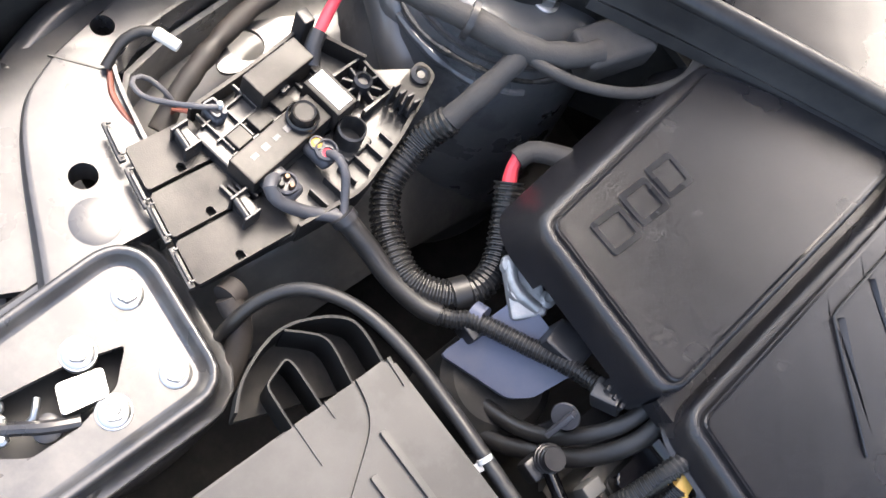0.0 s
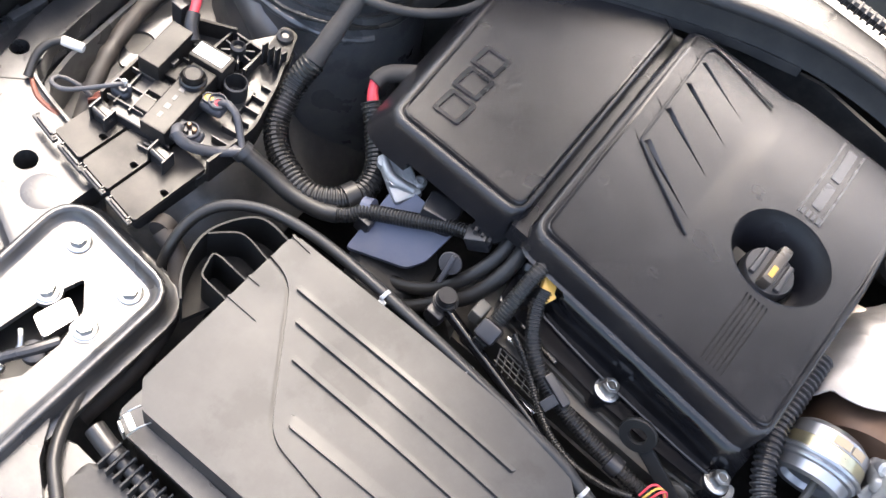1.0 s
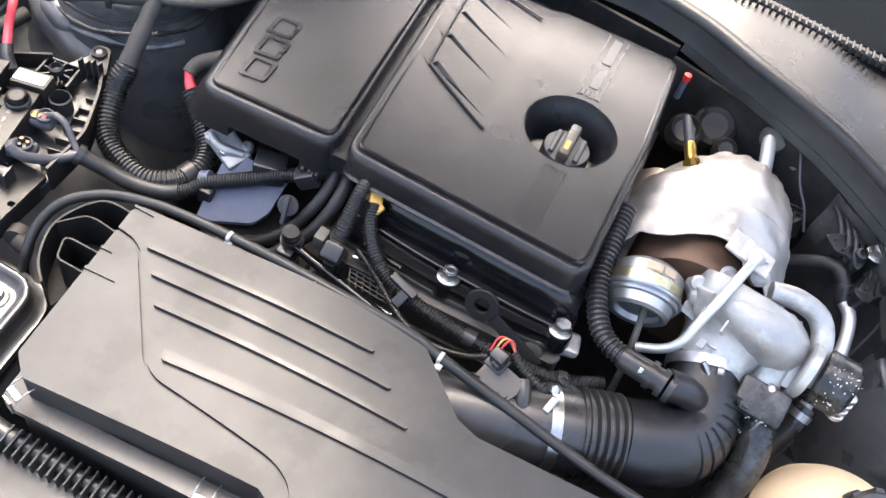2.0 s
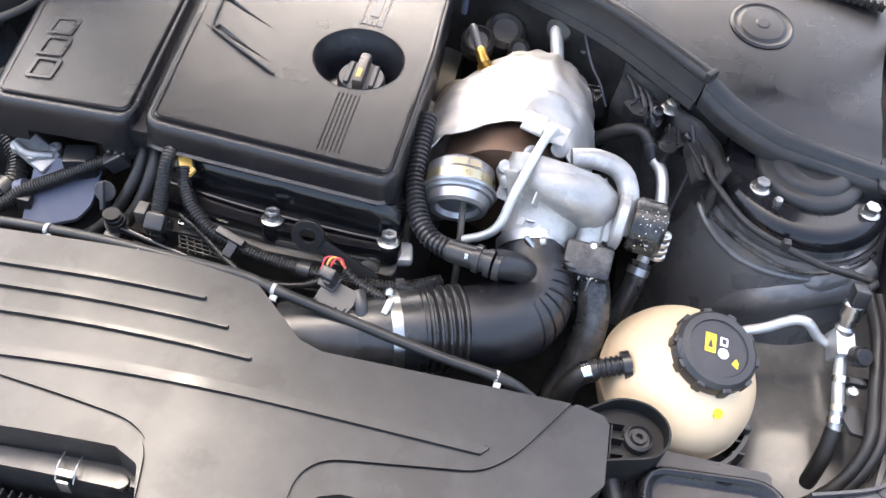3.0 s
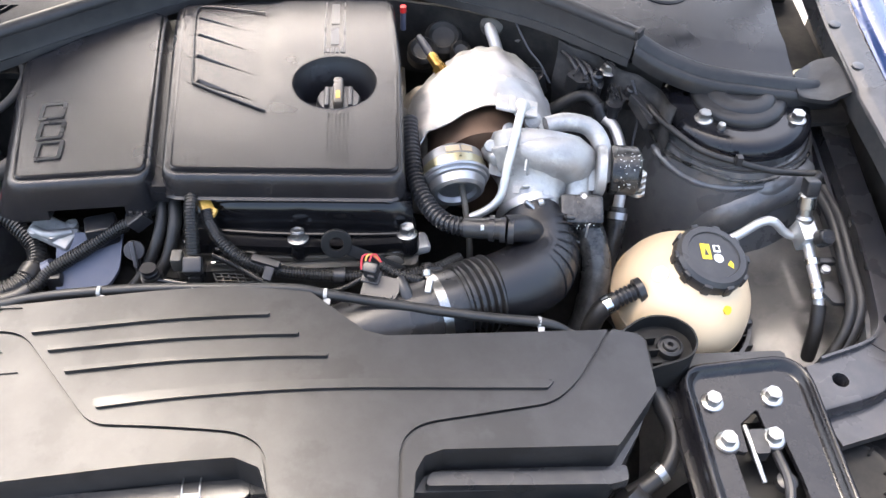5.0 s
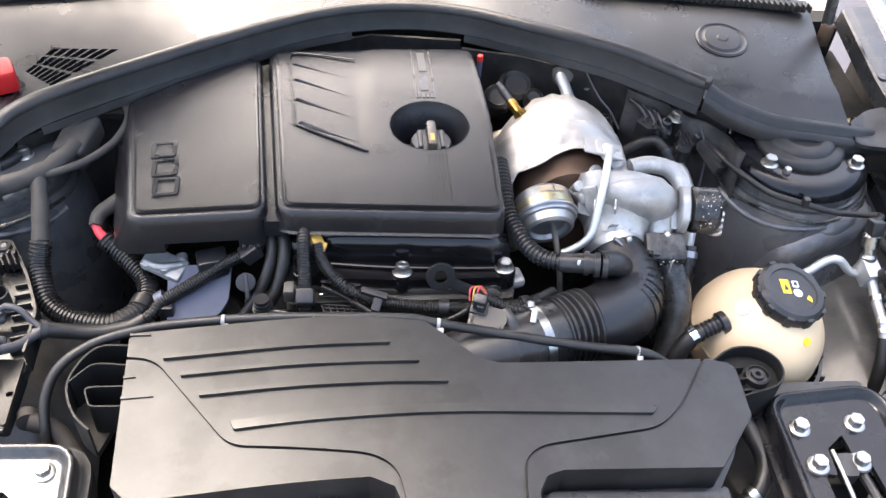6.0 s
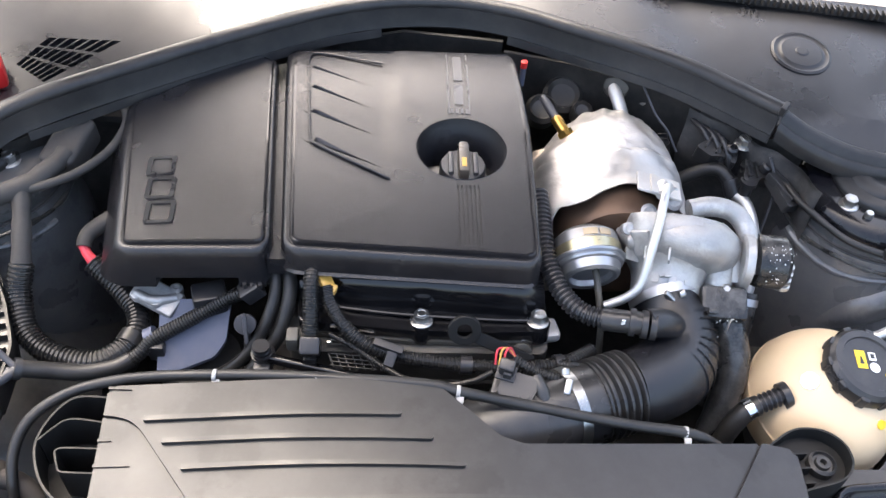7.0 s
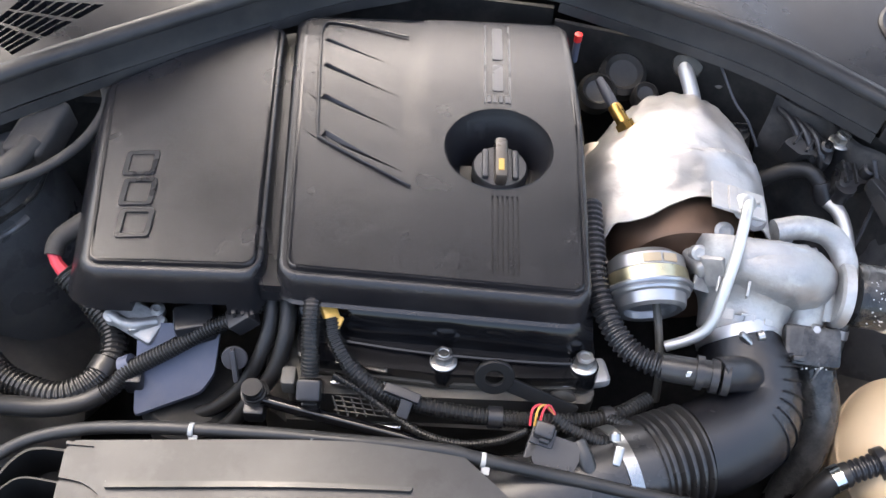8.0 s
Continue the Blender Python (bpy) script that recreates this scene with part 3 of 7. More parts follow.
# wheel arch humps that fill the bay's sides
for side in (1, -1):
    b = bmesh.new()
    nu, nv = 30, 24
    g = []
    for i in range(nu):
        row = []
        for j in range(nv):
            u, v = i / (nu - 1), j / (nv - 1)
            x = 0.46 + 0.30 * u
            y = 0.10 + 0.62 * v
            r2 = ((x - 0.74) / 0.32) ** 2 + ((y - 0.36) / 0.46) ** 2
            z = 0.42 + 0.27 * math.sqrt(max(0.0, 1 - r2)) + 0.018 * math.exp(-((y - 0.41 - 0.35 * (x - 0.6)) / 0.018) ** 2)
            z += 0.004 * noise.noise(Vector((x * 20, y * 20, side)))
            row.append(b.verts.new((side * x, y, z)))
        g.append(row)
    for i in range(nu - 1):
        for j in range(nv - 1):
            b.faces.new((g[i][j], g[i + 1][j], g[i + 1][j + 1], g[i][j + 1]))
    low = [[b.verts.new((v.co.x, v.co.y, v.co.z - 0.004)) for v in row] for row in g]
    for i in range(nu - 1):
        for j in range(nv - 1):
            b.faces.new((low[i][j], low[i][j + 1], low[i + 1][j + 1], low[i + 1][j]))
    structure("wheel_arch", b, M_ARCH, "dusty dark inner wheel arch panel", "wheel arch", 60)

# big dark masses below the visible parts
structure("engine_block", prism(rpoly([(-0.21, 0.27), (0.13, 0.27), (0.13, 0.83), (-0.21, 0.83)], 0.03), 0.30, 0.745, 0.02), M_BLOCK, "grimy metal engine block under its cover", "engine block")


# ---- strut towers ----
def strut_tower(side):
    cx, cy = side * 0.614, 0.545
    t = thing("strut_tower", (cx, cy, 0.60), "dark painted suspension strut tower in the bay", "strut tower", "", "structure")
    M = Matrix.Translation((cx, cy, 0))
    b = lathe([(0.20, 0.42), (0.165, 0.62), (0.135, 0.76), (0.122, 0.795), (0.118, 0.806), (0.110, 0.808), (0.108, 0.818), (0.113, 0.822), (0.111, 0.832), (0.104, 0.842), (0.092, 0.846), (0.06, 0.847), (0.0, 0.847)], 56, M)
    for v in b.verts:
        k = max(0.0, 0.80 - v.co.z)
        v.co.x += side * 0.12 * k
        v.co.x += 0.003 * noise.noise(v.co * 25) if v.co.z < 0.80 else 0
        v.co.y += 0.003 * noise.noise(v.co * 25 + Vector((5, 0, 0))) if v.co.z < 0.80 else 0
    part("tower", b, M_PAINTD, t)
    part("top_plate", lathe([(0.106, 0.8195), (0.1125, 0.8215), (0.1130, 0.8290), (0.1110, 0.8370), (0.1060, 0.8440), (0.0985, 0.8480), (0.0900, 0.8492), (0.0, 0.8492)], 64, M), M_BLACKP if side > 0 else M_PAINTD, t, "gloss black pressed top", 60)
    part("mount_plate", lathe([(0.070, 0.8490), (0.070, 0.854), (0.067, 0.8590), (0.060, 0.8615), (0.053, 0.8620), (0.051, 0.8650), (0.046, 0.8690), (0.036, 0.8705), (0.030, 0.8690), (0.027, 0.8670), (0.0, 0.8670)], 56, M), M_RUBBER, t, "dusty black strut mount cover", 50)
    ring_ = [(cx + 0.1225 * math.cos(a), cy + 0.1225 * math.sin(a), 0.797 + 0.003 * math.sin(5 * a)) for a in np.linspace(0, 2 * math.pi, 40)]
    part("sealant", tube(ring_, 0.0032, 8, 0.006, wob=0.6), M_WET, t, "brushed sealant bead")
    lower_ = [(cx + 0.1245 * math.cos(a), cy + 0.1245 * math.sin(a), 0.781 + 0.004 * math.sin(4 * a + 1)) for a in np.linspace(math.pi * 1.08, math.pi * 1.85, 30)]
    part("sealant_edge", tube(lower_, 0.0060, 10, 0.004, wob=0.5), M_PAINTD, t, "smeared lower sealant edge")
    for q_, r_ in (([(0.532, 0.438, 0.655), (0.560, 0.418, 0.705), (0.598, 0.406, 0.748), (0.644, 0.416, 0.771), (0.690, 0.430, 0.786), (0.715, 0.450, 0.796)], 0.030), ([(0.612, 0.416, 0.772), (0.650, 0.420, 0.787), (0.690, 0.436, 0.800)], 0.020)):
        part("swage", tube([(side * a_, b_ + r_ * 0.62, c_ - r_ * 0.45) for a_, b_, c_ in q_], r_, 18, 0.006, radii=[(0, r_ * 0.5), (0.4, r_), (0.8, r_), (1, r_ * 0.5)]), M_PAINTD, t, "pressed stiffening ridge")
    part("rim_groove", lathe([(0.1165, 0.8075), (0.1180, 0.8090), (0.1165, 0.8105), (0.1150, 0.8090), (0.1165, 0.8075)], 56, M, caps=False), M_SHADE_GRIME, t)
    return t


strut_tower(1)
strut_tower(-1)

flange_bolt = bolt_model("flange_bolt", 0.0085, 0.0135, 0.010)
flange_bolt.matrix_basis = pose(0.550, 0.498, 0.849)
for x, y, z in [(0.687, 0.494, 0.849), (-0.552, 0.523, 0.849), (-0.69, 0.52, 0.849), (0.430, 0.606, 0.853)]:
    copy_thing(flange_bolt, pose(x, y, z, 0, 0, 20))
hb_ = thing("hinge_bolt", (0.764, 0.645, 0.806), "yellow-plated flanged bolt in the hinge well", "bolt")
part("washer", lathe([(0.0, 0.806), (0.019, 0.806), (0.020, 0.810), (0.014, 0.812), (0.0, 0.812)], 32, Matrix.Translation((0.764, 0.645, 0))), M_IRID, hb_)
part("hex_head", lathe([(0.011, 0.811), (0.011, 0.819), (0.009, 0.821), (0.0, 0.821)], 6, Matrix.Translation((0.764, 0.645, 0))), M_IRID, hb_)
stud = thing("stud_nut", (0, 0, 0), "small plated nut on the strut tower", "nut")
part("nut", lathe([(0.006, 0), (0.006, 0.006), (0.005, 0.009), (0.0, 0.0095)], 12), M_STEEL, stud)
stud.matrix_basis = pose(0.570, 0.477, 0.848)
copy_thing(stud, pose(-0.580, 0.490, 0.850))


# ---- bonnet latch panels ----
def latch_panel(inner, slot, plate, arm, hook, bolts, material, latch_mat, label):
    cx = sum(p[0] for p in inner) / len(inner)
    t = thing("latch_panel", (cx, 0.0, 0.71), label, "latch panel")
    face = prism(rpoly(inner, 0.014), 0.750, 0.758)
    face = cut(face, [prism(rpoly(slot, 0.003), 0.70, 0.80)])
    part("face", face, material, t)
    prof = [(-0.004, 0.7575), (0.000, 0.7580), (0.004, 0.7596), (0.0075, 0.7660), (0.010, 0.7690), (0.0130, 0.7696), (0.0155, 0.7686), (0.0172, 0.764), (0.0182, 0.747), (0.0215, 0.742), (0.0285, 0.741), (0.0300, 0.7425), (0.0300, 0.733), (0.018, 0.730), (0.012, 0.748), (-0.004, 0.752)]
    part("rim", sweep_strip(rpoly_open(inner, 0.016), prof), material, t, "raised pressed rim", 50)
    xs, ys = [p[0] for p in slot], [p[1] for p in slot]
    part("well", prism([(min(xs) - 0.02, min(ys)), (max(xs) + 0.02, min(ys)), (max(xs) + 0.02, max(ys) + 0.01), (min(xs) - 0.02, max(ys) + 0.01)], 0.700, 0.708), M_BORE, t)
    part("latch", prism(rpoly(plate, 0.003), 0.744, 0.7625, 0.0012), latch_mat, t, "flat steel latch plate")
    part("latch_tab", lathe([(0.015, 0.752), (0.015, 0.7590), (0.014, 0.7596), (0, 0.7596)], 24, Matrix.Translation((*bolts[3], 0))), latch_mat, t)
    part("latch_tab", lathe([(0.015, 0.752), (0.015, 0.7590), (0.014, 0.7596), (0, 0.7596)], 24, Matrix.Translation((*bolts[2], 0))), latch_mat, t)
    part("latch_arm", tube(arm, 0.0030, 10), M_STEEL, t)
    part("latch_hook", tube(hook, 0.006, 10), M_CAPB, t)
    part("latch_lever", lathe([(0.012, 0), (0.012, 0.01), (0.008, 0.012), (0, 0.012)], 18, pose(hook[1][0], hook[1][1], 0.742)), M_CAPB, t)
    for k in range(3):
        part("latch_cog", lathe([(0.007, 0), (0.007, 0.008), (0.004, 0.010), (0, 0.010)], 8, pose(hook[2][0] - 0.012 * k, hook[2][1] - 0.012 + 0.004 * k, 0.740)), M_STEEL, t)
    for n, (x, y) in enumerate(bolts):
        copy_thing(flange_bolt, pose(x, y, 0.758 if n < 2 else 0.7597, 0, 0, 13 * n))
    return t


# twin panels: left paint lighter, right blacker, putting lit and shaded sides into colour
latch_panel([(-0.508, -0.16), (-0.536, -0.05), (-0.552, 0.064), (-0.538, 0.078), (-0.427, 0.074), (-0.412, -0.16)],
            [(-0.487, 0.037), (-0.463, 0.016), (-0.460, 0.012), (-0.448, -0.026), (-0.446, -0.10), (-0.502, -0.10), (-0.500, -0.058), (-0.497, -0.008)],
            [(-0.480, 0.013), (-0.457, 0.006), (-0.462, -0.032), (-0.487, -0.024)],
            [(-0.486, -0.040, 0.755), (-0.480, -0.044, 0.757), (-0.474, -0.050, 0.754), (-0.470, -0.065, 0.748)],
            [(-0.452, -0.022, 0.754), (-0.462, -0.045, 0.755), (-0.475, -0.065, 0.750), (-0.49, -0.09, 0.742)],
            [(-0.523, 0.060), (-0.445, 0.058), (-0.500, 0.003), (-0.444, 0.002)], M_PAINT, M_STEEL, "grey painted bonnet latch panel, lit twin, with raised rim")
latch_panel([(0.460, -0.151), (0.458, 0.114), (0.575, 0.124), (0.589, 0.109), (0.588, -0.151)],
            [(0.501, 0.051), (0.527, 0.071), (0.531, 0.021), (0.548, 0.027), (0.553, -0.021), (0.555, -0.081), (0.485, -0.081), (0.483, 0.017), (0.499, 0.013)],
            [(0.505, 0.041), (0.527, 0.041), (0.524, 0.009), (0.507, 0.009)],
            [(0.504, 0.047, 0.760), (0.505, 0.029, 0.760), (0.507, 0.004, 0.757), (0.511, -0.021, 0.750)],
            [(0.535, 0.014, 0.752), (0.537, -0.021, 0.754), (0.530, -0.051, 0.75), (0.505, -0.081, 0.74)],
            [(0.475, 0.082), (0.550, 0.086), (0.478, 0.027), (0.533, 0.029)], M_BLACKP, M_PLASTIC, "gloss black painted bonnet latch panel, shaded twin, with raised rim")


# ---- engine cover ----
def cover_z(x, y):
    z = -0.00
    if x < -0.20:
        z -= 0.10 * (-0.20 - x)
    if y > 0.60:
        z -= 0.9 * (y - 0.60) ** 2
    if x < -0.055:
        z -= 0.003 * min(1.0, (-0.055 - x) / 0.02) * min(1.0, max(0.0, (y - 0.40) / 0.12))
    return z


cover = thing("engine_cover", (-0.05, 0.5, 0.85), "black grained plastic engine cover in one piece with two raised fields", "engine cover")
CY = (0.60, 0.64, 0.68, 0.72, 0.75)
left_p = [(-0.366, 0.353), (-0.205, 0.346), (-0.233, 0.700), (-0.254, 0.716), (-0.405, 0.602)]
right_p = [(-0.174, 0.345), (0.106, 0.333), (0.110, 0.55), (0.103, 0.735), (-0.205, 0.725)]


def shell(outline, top, foot, flare_left, front=None):
    """A cover body: flat top, narrow rounded rim, sides falling to the foot and spreading on the outer side."""
    pts = [Vector(p) for p in rpoly(outline, 0.013, 6)]
    n = len(pts)
    b = bmesh.new()
    rings = []
    prof = [(0.0, -0.0012), (0.0015, -0.0006), (0.0042, -0.0004), (0.0068, -0.0012), (0.0088, -0.0032), (0.0102, -0.0065), (0.0112, -0.0120), (0.0122, -0.030)]
    front = foot if front is None else front
    for d, dz in prof + [(0.0135, foot - top)]:
        low = min(1.0, max(0.0, -dz / 0.05))
        ring = []
        for k in range(n):
            t = (pts[(k + 1) % n] - pts[k - 1]).normalized()
            o = Vector((t.y, -t.x))
            w = d * (0.75 if o.x > 0.5 else 1.0)
            x = pts[k].x + o.x * w + min(0.0, o.x) * flare_left * low
            y = pts[k].y + o.y * w + min(0.0, o.y) * 0.006 * low
            lowest = foot + (front - foot) * min(1.0, max(0.0, (-o.y - 0.3) / 0.5))
            ring.append(b.verts.new((x, y, max(top + dz, lowest + 0.0005 * len(prof) - 0.0005 * len(rings)))))
        rings.append(ring)
    for r0, r1 in zip(rings, rings[1:]):
        for k in range(n):
            b.faces.new((r0[k], r0[(k + 1) % n], r1[(k + 1) % n], r1[k]))
    b.faces.new(rings[0])
    b.faces.new(rings[-1][::-1])
    return b


body_l = shell(left_p, 0.9065, 0.852, 0.024)
body_l = cut(body_l, [prism(rpoly([(-0.345, 0.26), (-0.235, 0.26), (-0.235, 0.40), (-0.320, 0.40)], 0.008), 0.80, 0.866)])
part("left_body", warp(body_l, cover_z, xs=(-0.20,), ys=CY), M_COVER, cover, angle=45)
body_r = shell(right_p, 0.9090, 0.855, 0.002, 0.877)
FX, FY = 0.025, 0.511
def well(r0, r1, z0, z1):
    return lathe([(r0, z0), (r1, z1)], 64, Matrix.Translation((FX, FY, 0)))
body_r = cut(body_r, [well(0.036, 0.057, 0.850, 0.9132)])
part("right_body", warp(body_r, cover_z, xs=(-0.075, -0.055), ys=(0.42, 0.5, *CY)), M_COVER, cover, angle=45)
part("left_panel", warp(prism(rpoly(left_p, 0.010), 0.900, 0.9095, 0.0025, 3), cover_z, xs=(-0.20,), ys=CY), M_COVER, cover)


part("channel", warp(prism([(-0.202, 0.338), (-0.181, 0.338), (-0.199, 0.732), (-0.232, 0.722)], 0.862, 0.888), cover_z, ys=CY), M_COVER, cover, "dark channel between the two fields")
for outline, h_ in ((left_p, 0.9096), (right_p, 0.9121)):
    cxm, cym = sum(x for x, _ in outline) / 5, sum(y for _, y in outline) / 5
    ring = [(cxm + (x - cxm) * 0.985, cym + (y - cym) * 0.990) for x, y in rpoly(outline, 0.012, 6)]
    bead_ = ribbon(ring, 0.0020, h_ - 0.004, h_ + 0.0009, True)
    top_edges = [e for e in bead_.edges if all(v.co.z > h_ for v in e.verts)]
    bmesh.ops.bevel(bead_, geom=top_edges, offset=0.0007, segments=2, affect="EDGES")
    part("edge_bead", warp(bead_, cover_z, ys=CY), M_BEAD, cover)


def blade(x0, y0, x1, y1, w, z=0.9155, deep=0.008):
    """A tapering groove cutter from a wide end to a sharp one."""
    a, c = Vector((x0, y0)), Vector((x1, y1))
    dd = (c - a).normalized()
    nn = Vector((-dd.y, dd.x))
    b_ = bmesh.new()
    top = [b_.verts.new((*p, z)) for p in (a + nn * w, a - nn * w * 0.3, c)]
    bot = [b_.verts.new((*p, z - deep)) for p in (a + nn * w * 0.4, a + nn * w * 0.1, a + (c - a) * 0.8 + nn * w * 0.1)]
    b_.faces.new(top)
    b_.faces.new(bot[::-1])
    for k in range(3):
        b_.faces.new((top[k], bot[k], bot[(k + 1) % 3], top[(k + 1) % 3]))
    return b_


panel_r = prism(rpoly(right_p, 0.010), 0.900, 0.9120, 0.0025, 2)
cutters = [well(0.036, 0.0575, 0.850, 0.9135)]
for yy, xa, xb, w in ((0.668, -0.176, -0.078, 0.008), (0.620, -0.172, -0.073, 0.009), (0.568, -0.169, -0.068, 0.011), (0.510, -0.163, -0.062, 0.015)):
    cutters.append(blade(xa, yy + 0.006, xb, yy - 0.044 - 0.15 * (w - 0.008), w))
    cutters.append(blade(xa - 0.004, yy + 0.004, xa - 0.024, yy + 0.020, 0.003, deep=0.006))
for k in range(6):
    cutters.append(box((0.0185 + k * 0.005, 0.396, 0.912), (0.0022, 0.098, 0.004), 0))
panel_r = cut(panel_r, cutters)
part("right_panel", warp(panel_r, cover_z, xs=(-0.075, -0.055), ys=(0.42, 0.5, *CY)), M_COVER, cover)
# slim bead joining the grooves' heads
bead = tube([(-0.080, 0.688, 0.9085), (-0.165, 0.712, 0.907), (-0.181, 0.700, 0.9075), (-0.178, 0.650, 0.909), (-0.170, 0.56, 0.9095), (-0.166, 0.522, 0.9095), (-0.155, 0.508, 0.9095), (-0.065, 0.452, 0.911)], 0.0018, 8, 0.01)
part("bead", warp(bead, lambda x, y: 0.0015 - 0.7 * max(0, y - 0.60) ** 2), M_COVER, cover)
# filler well: funnel wall
fun = lathe([(0.0575, 0.9125), (0.056, 0.909), (0.0365, 0.866), (0.0350, 0.850), (0.038, 0.850), (0.0395, 0.866), (0.0590, 0.9105), (0.0575, 0.9125)], 64, Matrix.Translation((FX, FY, 0)), caps=False)
part("filler_funnel", fun, M_COVER, cover)
# embossed badge strip: plain bars in the place of its wording
for x in (0.010, 0.0375):
    part("badge_frame", warp(prism([(x - 0.001, 0.577), (x + 0.001, 0.577), (x + 0.001, 0.722), (x - 0.001, 0.722)], 0.910, 0.9132), cover_z, ys=CY), M_BADGE, cover)
for k in range(4):
    part("badge_bar", prism([(0.0125 + k * 0.0065, 0.578), (0.0165 + k * 0.0065, 0.578), (0.0165 + k * 0.0065, 0.588), (0.0125 + k * 0.0065, 0.588)], 0.911, 0.9131), M_BADGE, cover)
for y0, y1 in ((0.596, 0.640), (0.650, 0.716)):
    part("badge_bar", warp(prism(rpoly([(0.018, y0), (0.030, y0), (0.030, y1), (0.018, y1)], 0.003), 0.910, 0.9128), cover_z, ys=CY), M_BADGE, cover)
# emblem of three plain raised frames on the left field
for y0, y1 in ((0.461, 0.496), (0.420, 0.457), (0.379, 0.416)):
    cy_ = (y0 + y1) / 2
    xo = -0.338 - 0.008 * (cy_ - 0.44) / 0.05
    ring = prism(rpoly([(xo - 0.017, y0), (xo + 0.017, y0 + 0.001), (xo + 0.016, y1), (xo - 0.019, y1 - 0.001)], 0.004), 0.905, 0.9112, 0.0006)
    ring = cut(ring, [prism(rpoly([(xo - 0.012, y0 + 0.005), (xo + 0.012, y0 + 0.005), (xo + 0.011, y1 - 0.005), (xo - 0.013, y1 - 0.005)], 0.002), 0.90, 0.92)])
    part("emblem_frame", warp(ring, cover_z), M_CAPB, cover)

cap = thing("oil_cap", (FX, FY, 0.85), "black oil filler cap with grip bar in the cover's well", "oil cap")
K = pose(FX + 0.004, FY, 0)
part("cap_disc", lathe([(0.030, 0.850), (0.030, 0.880), (0.028, 0.884), (0.0, 0.885)], 40, K), M_BADGE, cap, "worn grey cap disc")
for sx in (-1, 1):
    part("cap_rib", box((FX + 0.004 + sx * 0.016, FY, 0.8865), (0.007, 0.040, 0.006), 0.002), M_BADGE, cap)
part("grip", box((FX + 0.004, FY, 0.8920), (0.014, 0.056, 0.018), 0.004), M_GRIP, cap)
part("oil_mark", box((FX + 0.004, FY - 0.013, 0.9012), (0.006, 0.016, 0.0012), 0.0004), M_YELC, cap, "gold oil mark")
part("neck", lathe([(0.028, 0.80), (0.028, 0.851)], 32, K), M_DARK, cap)


# ---- intake air box ----
def lid_z(x, y):
    """The lid's gentle crown."""
    z = 0.072 * (y - 0.10)
    k = max(0.0, min(1.0, (x + 0.08) / 0.16))
    z -= 0.145 * (0.08 * k * k + max(0.0, x - 0.08))
    k = max(0.0, min(1.0, (-0.10 - x) / 0.10))
    z -= 0.10 * (0.05 * k * k + max(0.0, -0.20 - x))
    return z


LY = tuple(-0.095 + 0.02 * k for k in range(15))
LX = tuple(-0.20 + 0.01 * k for k in range(29))
LZ = 0.859
air = thing("air_box", (0.0, 0.05, 0.60), "satin black plastic intake air box with ribbed lid", "air box")
lid_o = [(-0.354, 0.190), (-0.030, 0.194), (-0.004, 0.188), (0.060, 0.135), (0.085, 0.129), (0.362, 0.156), (0.396, 0.151), (0.397, 0.076), (0.338, 0.004),
         (0.142, -0.008), (0.122, -0.016), (0.112, -0.034), (0.104, -0.10), (-0.024, -0.10), (-0.046, -0.031), (-0.072, -0.019), (-0.325, -0.028), (-0.346, -0.008)]
lid = prism(rpoly(lid_o, 0.008, 6), LZ - 0.045, LZ, 0.0035, 3)


def groove(pts, w=0.0036, deep=0.0045):
    return ribbon(rpoly_open(pts, 0.02), w, LZ - deep, LZ + 0.02)


g1 = groove([(-0.37, 0.157), (-0.322, 0.150), (-0.226, 0.027), (-0.070, 0.008), (-0.043, -0.010), (-0.026, -0.11)])
g2 = groove([(0.092, -0.11), (0.098, -0.002), (0.119, 0.020), (0.272, 0.052), (0.304, 0.080), (0.351, 0.150), (0.366, 0.175)])
lid = cut(lid, [g1, g2])
part("lid", warp(lid, lid_z, LX, LY), M_LID, air)
for x0, y0, x1, y1 in ((-0.309, 0.149, -0.046, 0.152), (-0.286, 0.1235, -0.013, 0.126), (-0.262, 0.0945, 0.020, 0.0985)):
    part("rib", warp(prism(rpoly([(x0, y0 - 0.0028), (x1, y1 - 0.0020), (x1 + 0.002, y1 + 0.0017), (x0, y0 + 0.0028)], 0.001), LZ - 0.002, LZ + 0.0050, 0.0028, 4), lid_z, LX), M_POLISH, air)
part("wide_rib", warp(prism(rpoly([(-0.220, 0.045), (0.266, 0.069), (0.276, 0.080), (-0.225, 0.056)], 0.002), LZ - 0.002, LZ + 0.0045, 0.0028, 4), lid_z, LX), M_POLISH, air)
for x0, y0, x1, y1 in ((-0.353, 0.187, -0.328, 0.184), (-0.352, 0.1272, -0.338, 0.126), (-0.351, 0.0995, -0.314, 0.098)):
    part("finger_rib", warp(prism(rpoly([(x0, y0 - 0.0016), (x1, y1 - 0.0003), (x1, y1 + 0.0003), (x0, y0 + 0.0016)], 0.0002), LZ - 0.004, LZ + 0.0022, 0.0008), lid_z), M_LID, air)
part("lower_shell", warp(prism(rpoly([(-0.356, 0.180), (0.0, 0.185), (0.06, 0.115), (0.37, 0.140), (0.393, 0.075), (0.378, 0.046), (0.330, -0.022), (0.12, -0.034), (-0.06, -0.036), (-0.332, -0.038), (-0.346, -0.026)], 0.012), 0.62, LZ - 0.046, 0.004), lid_z, LX), M_PLASTIC, air)
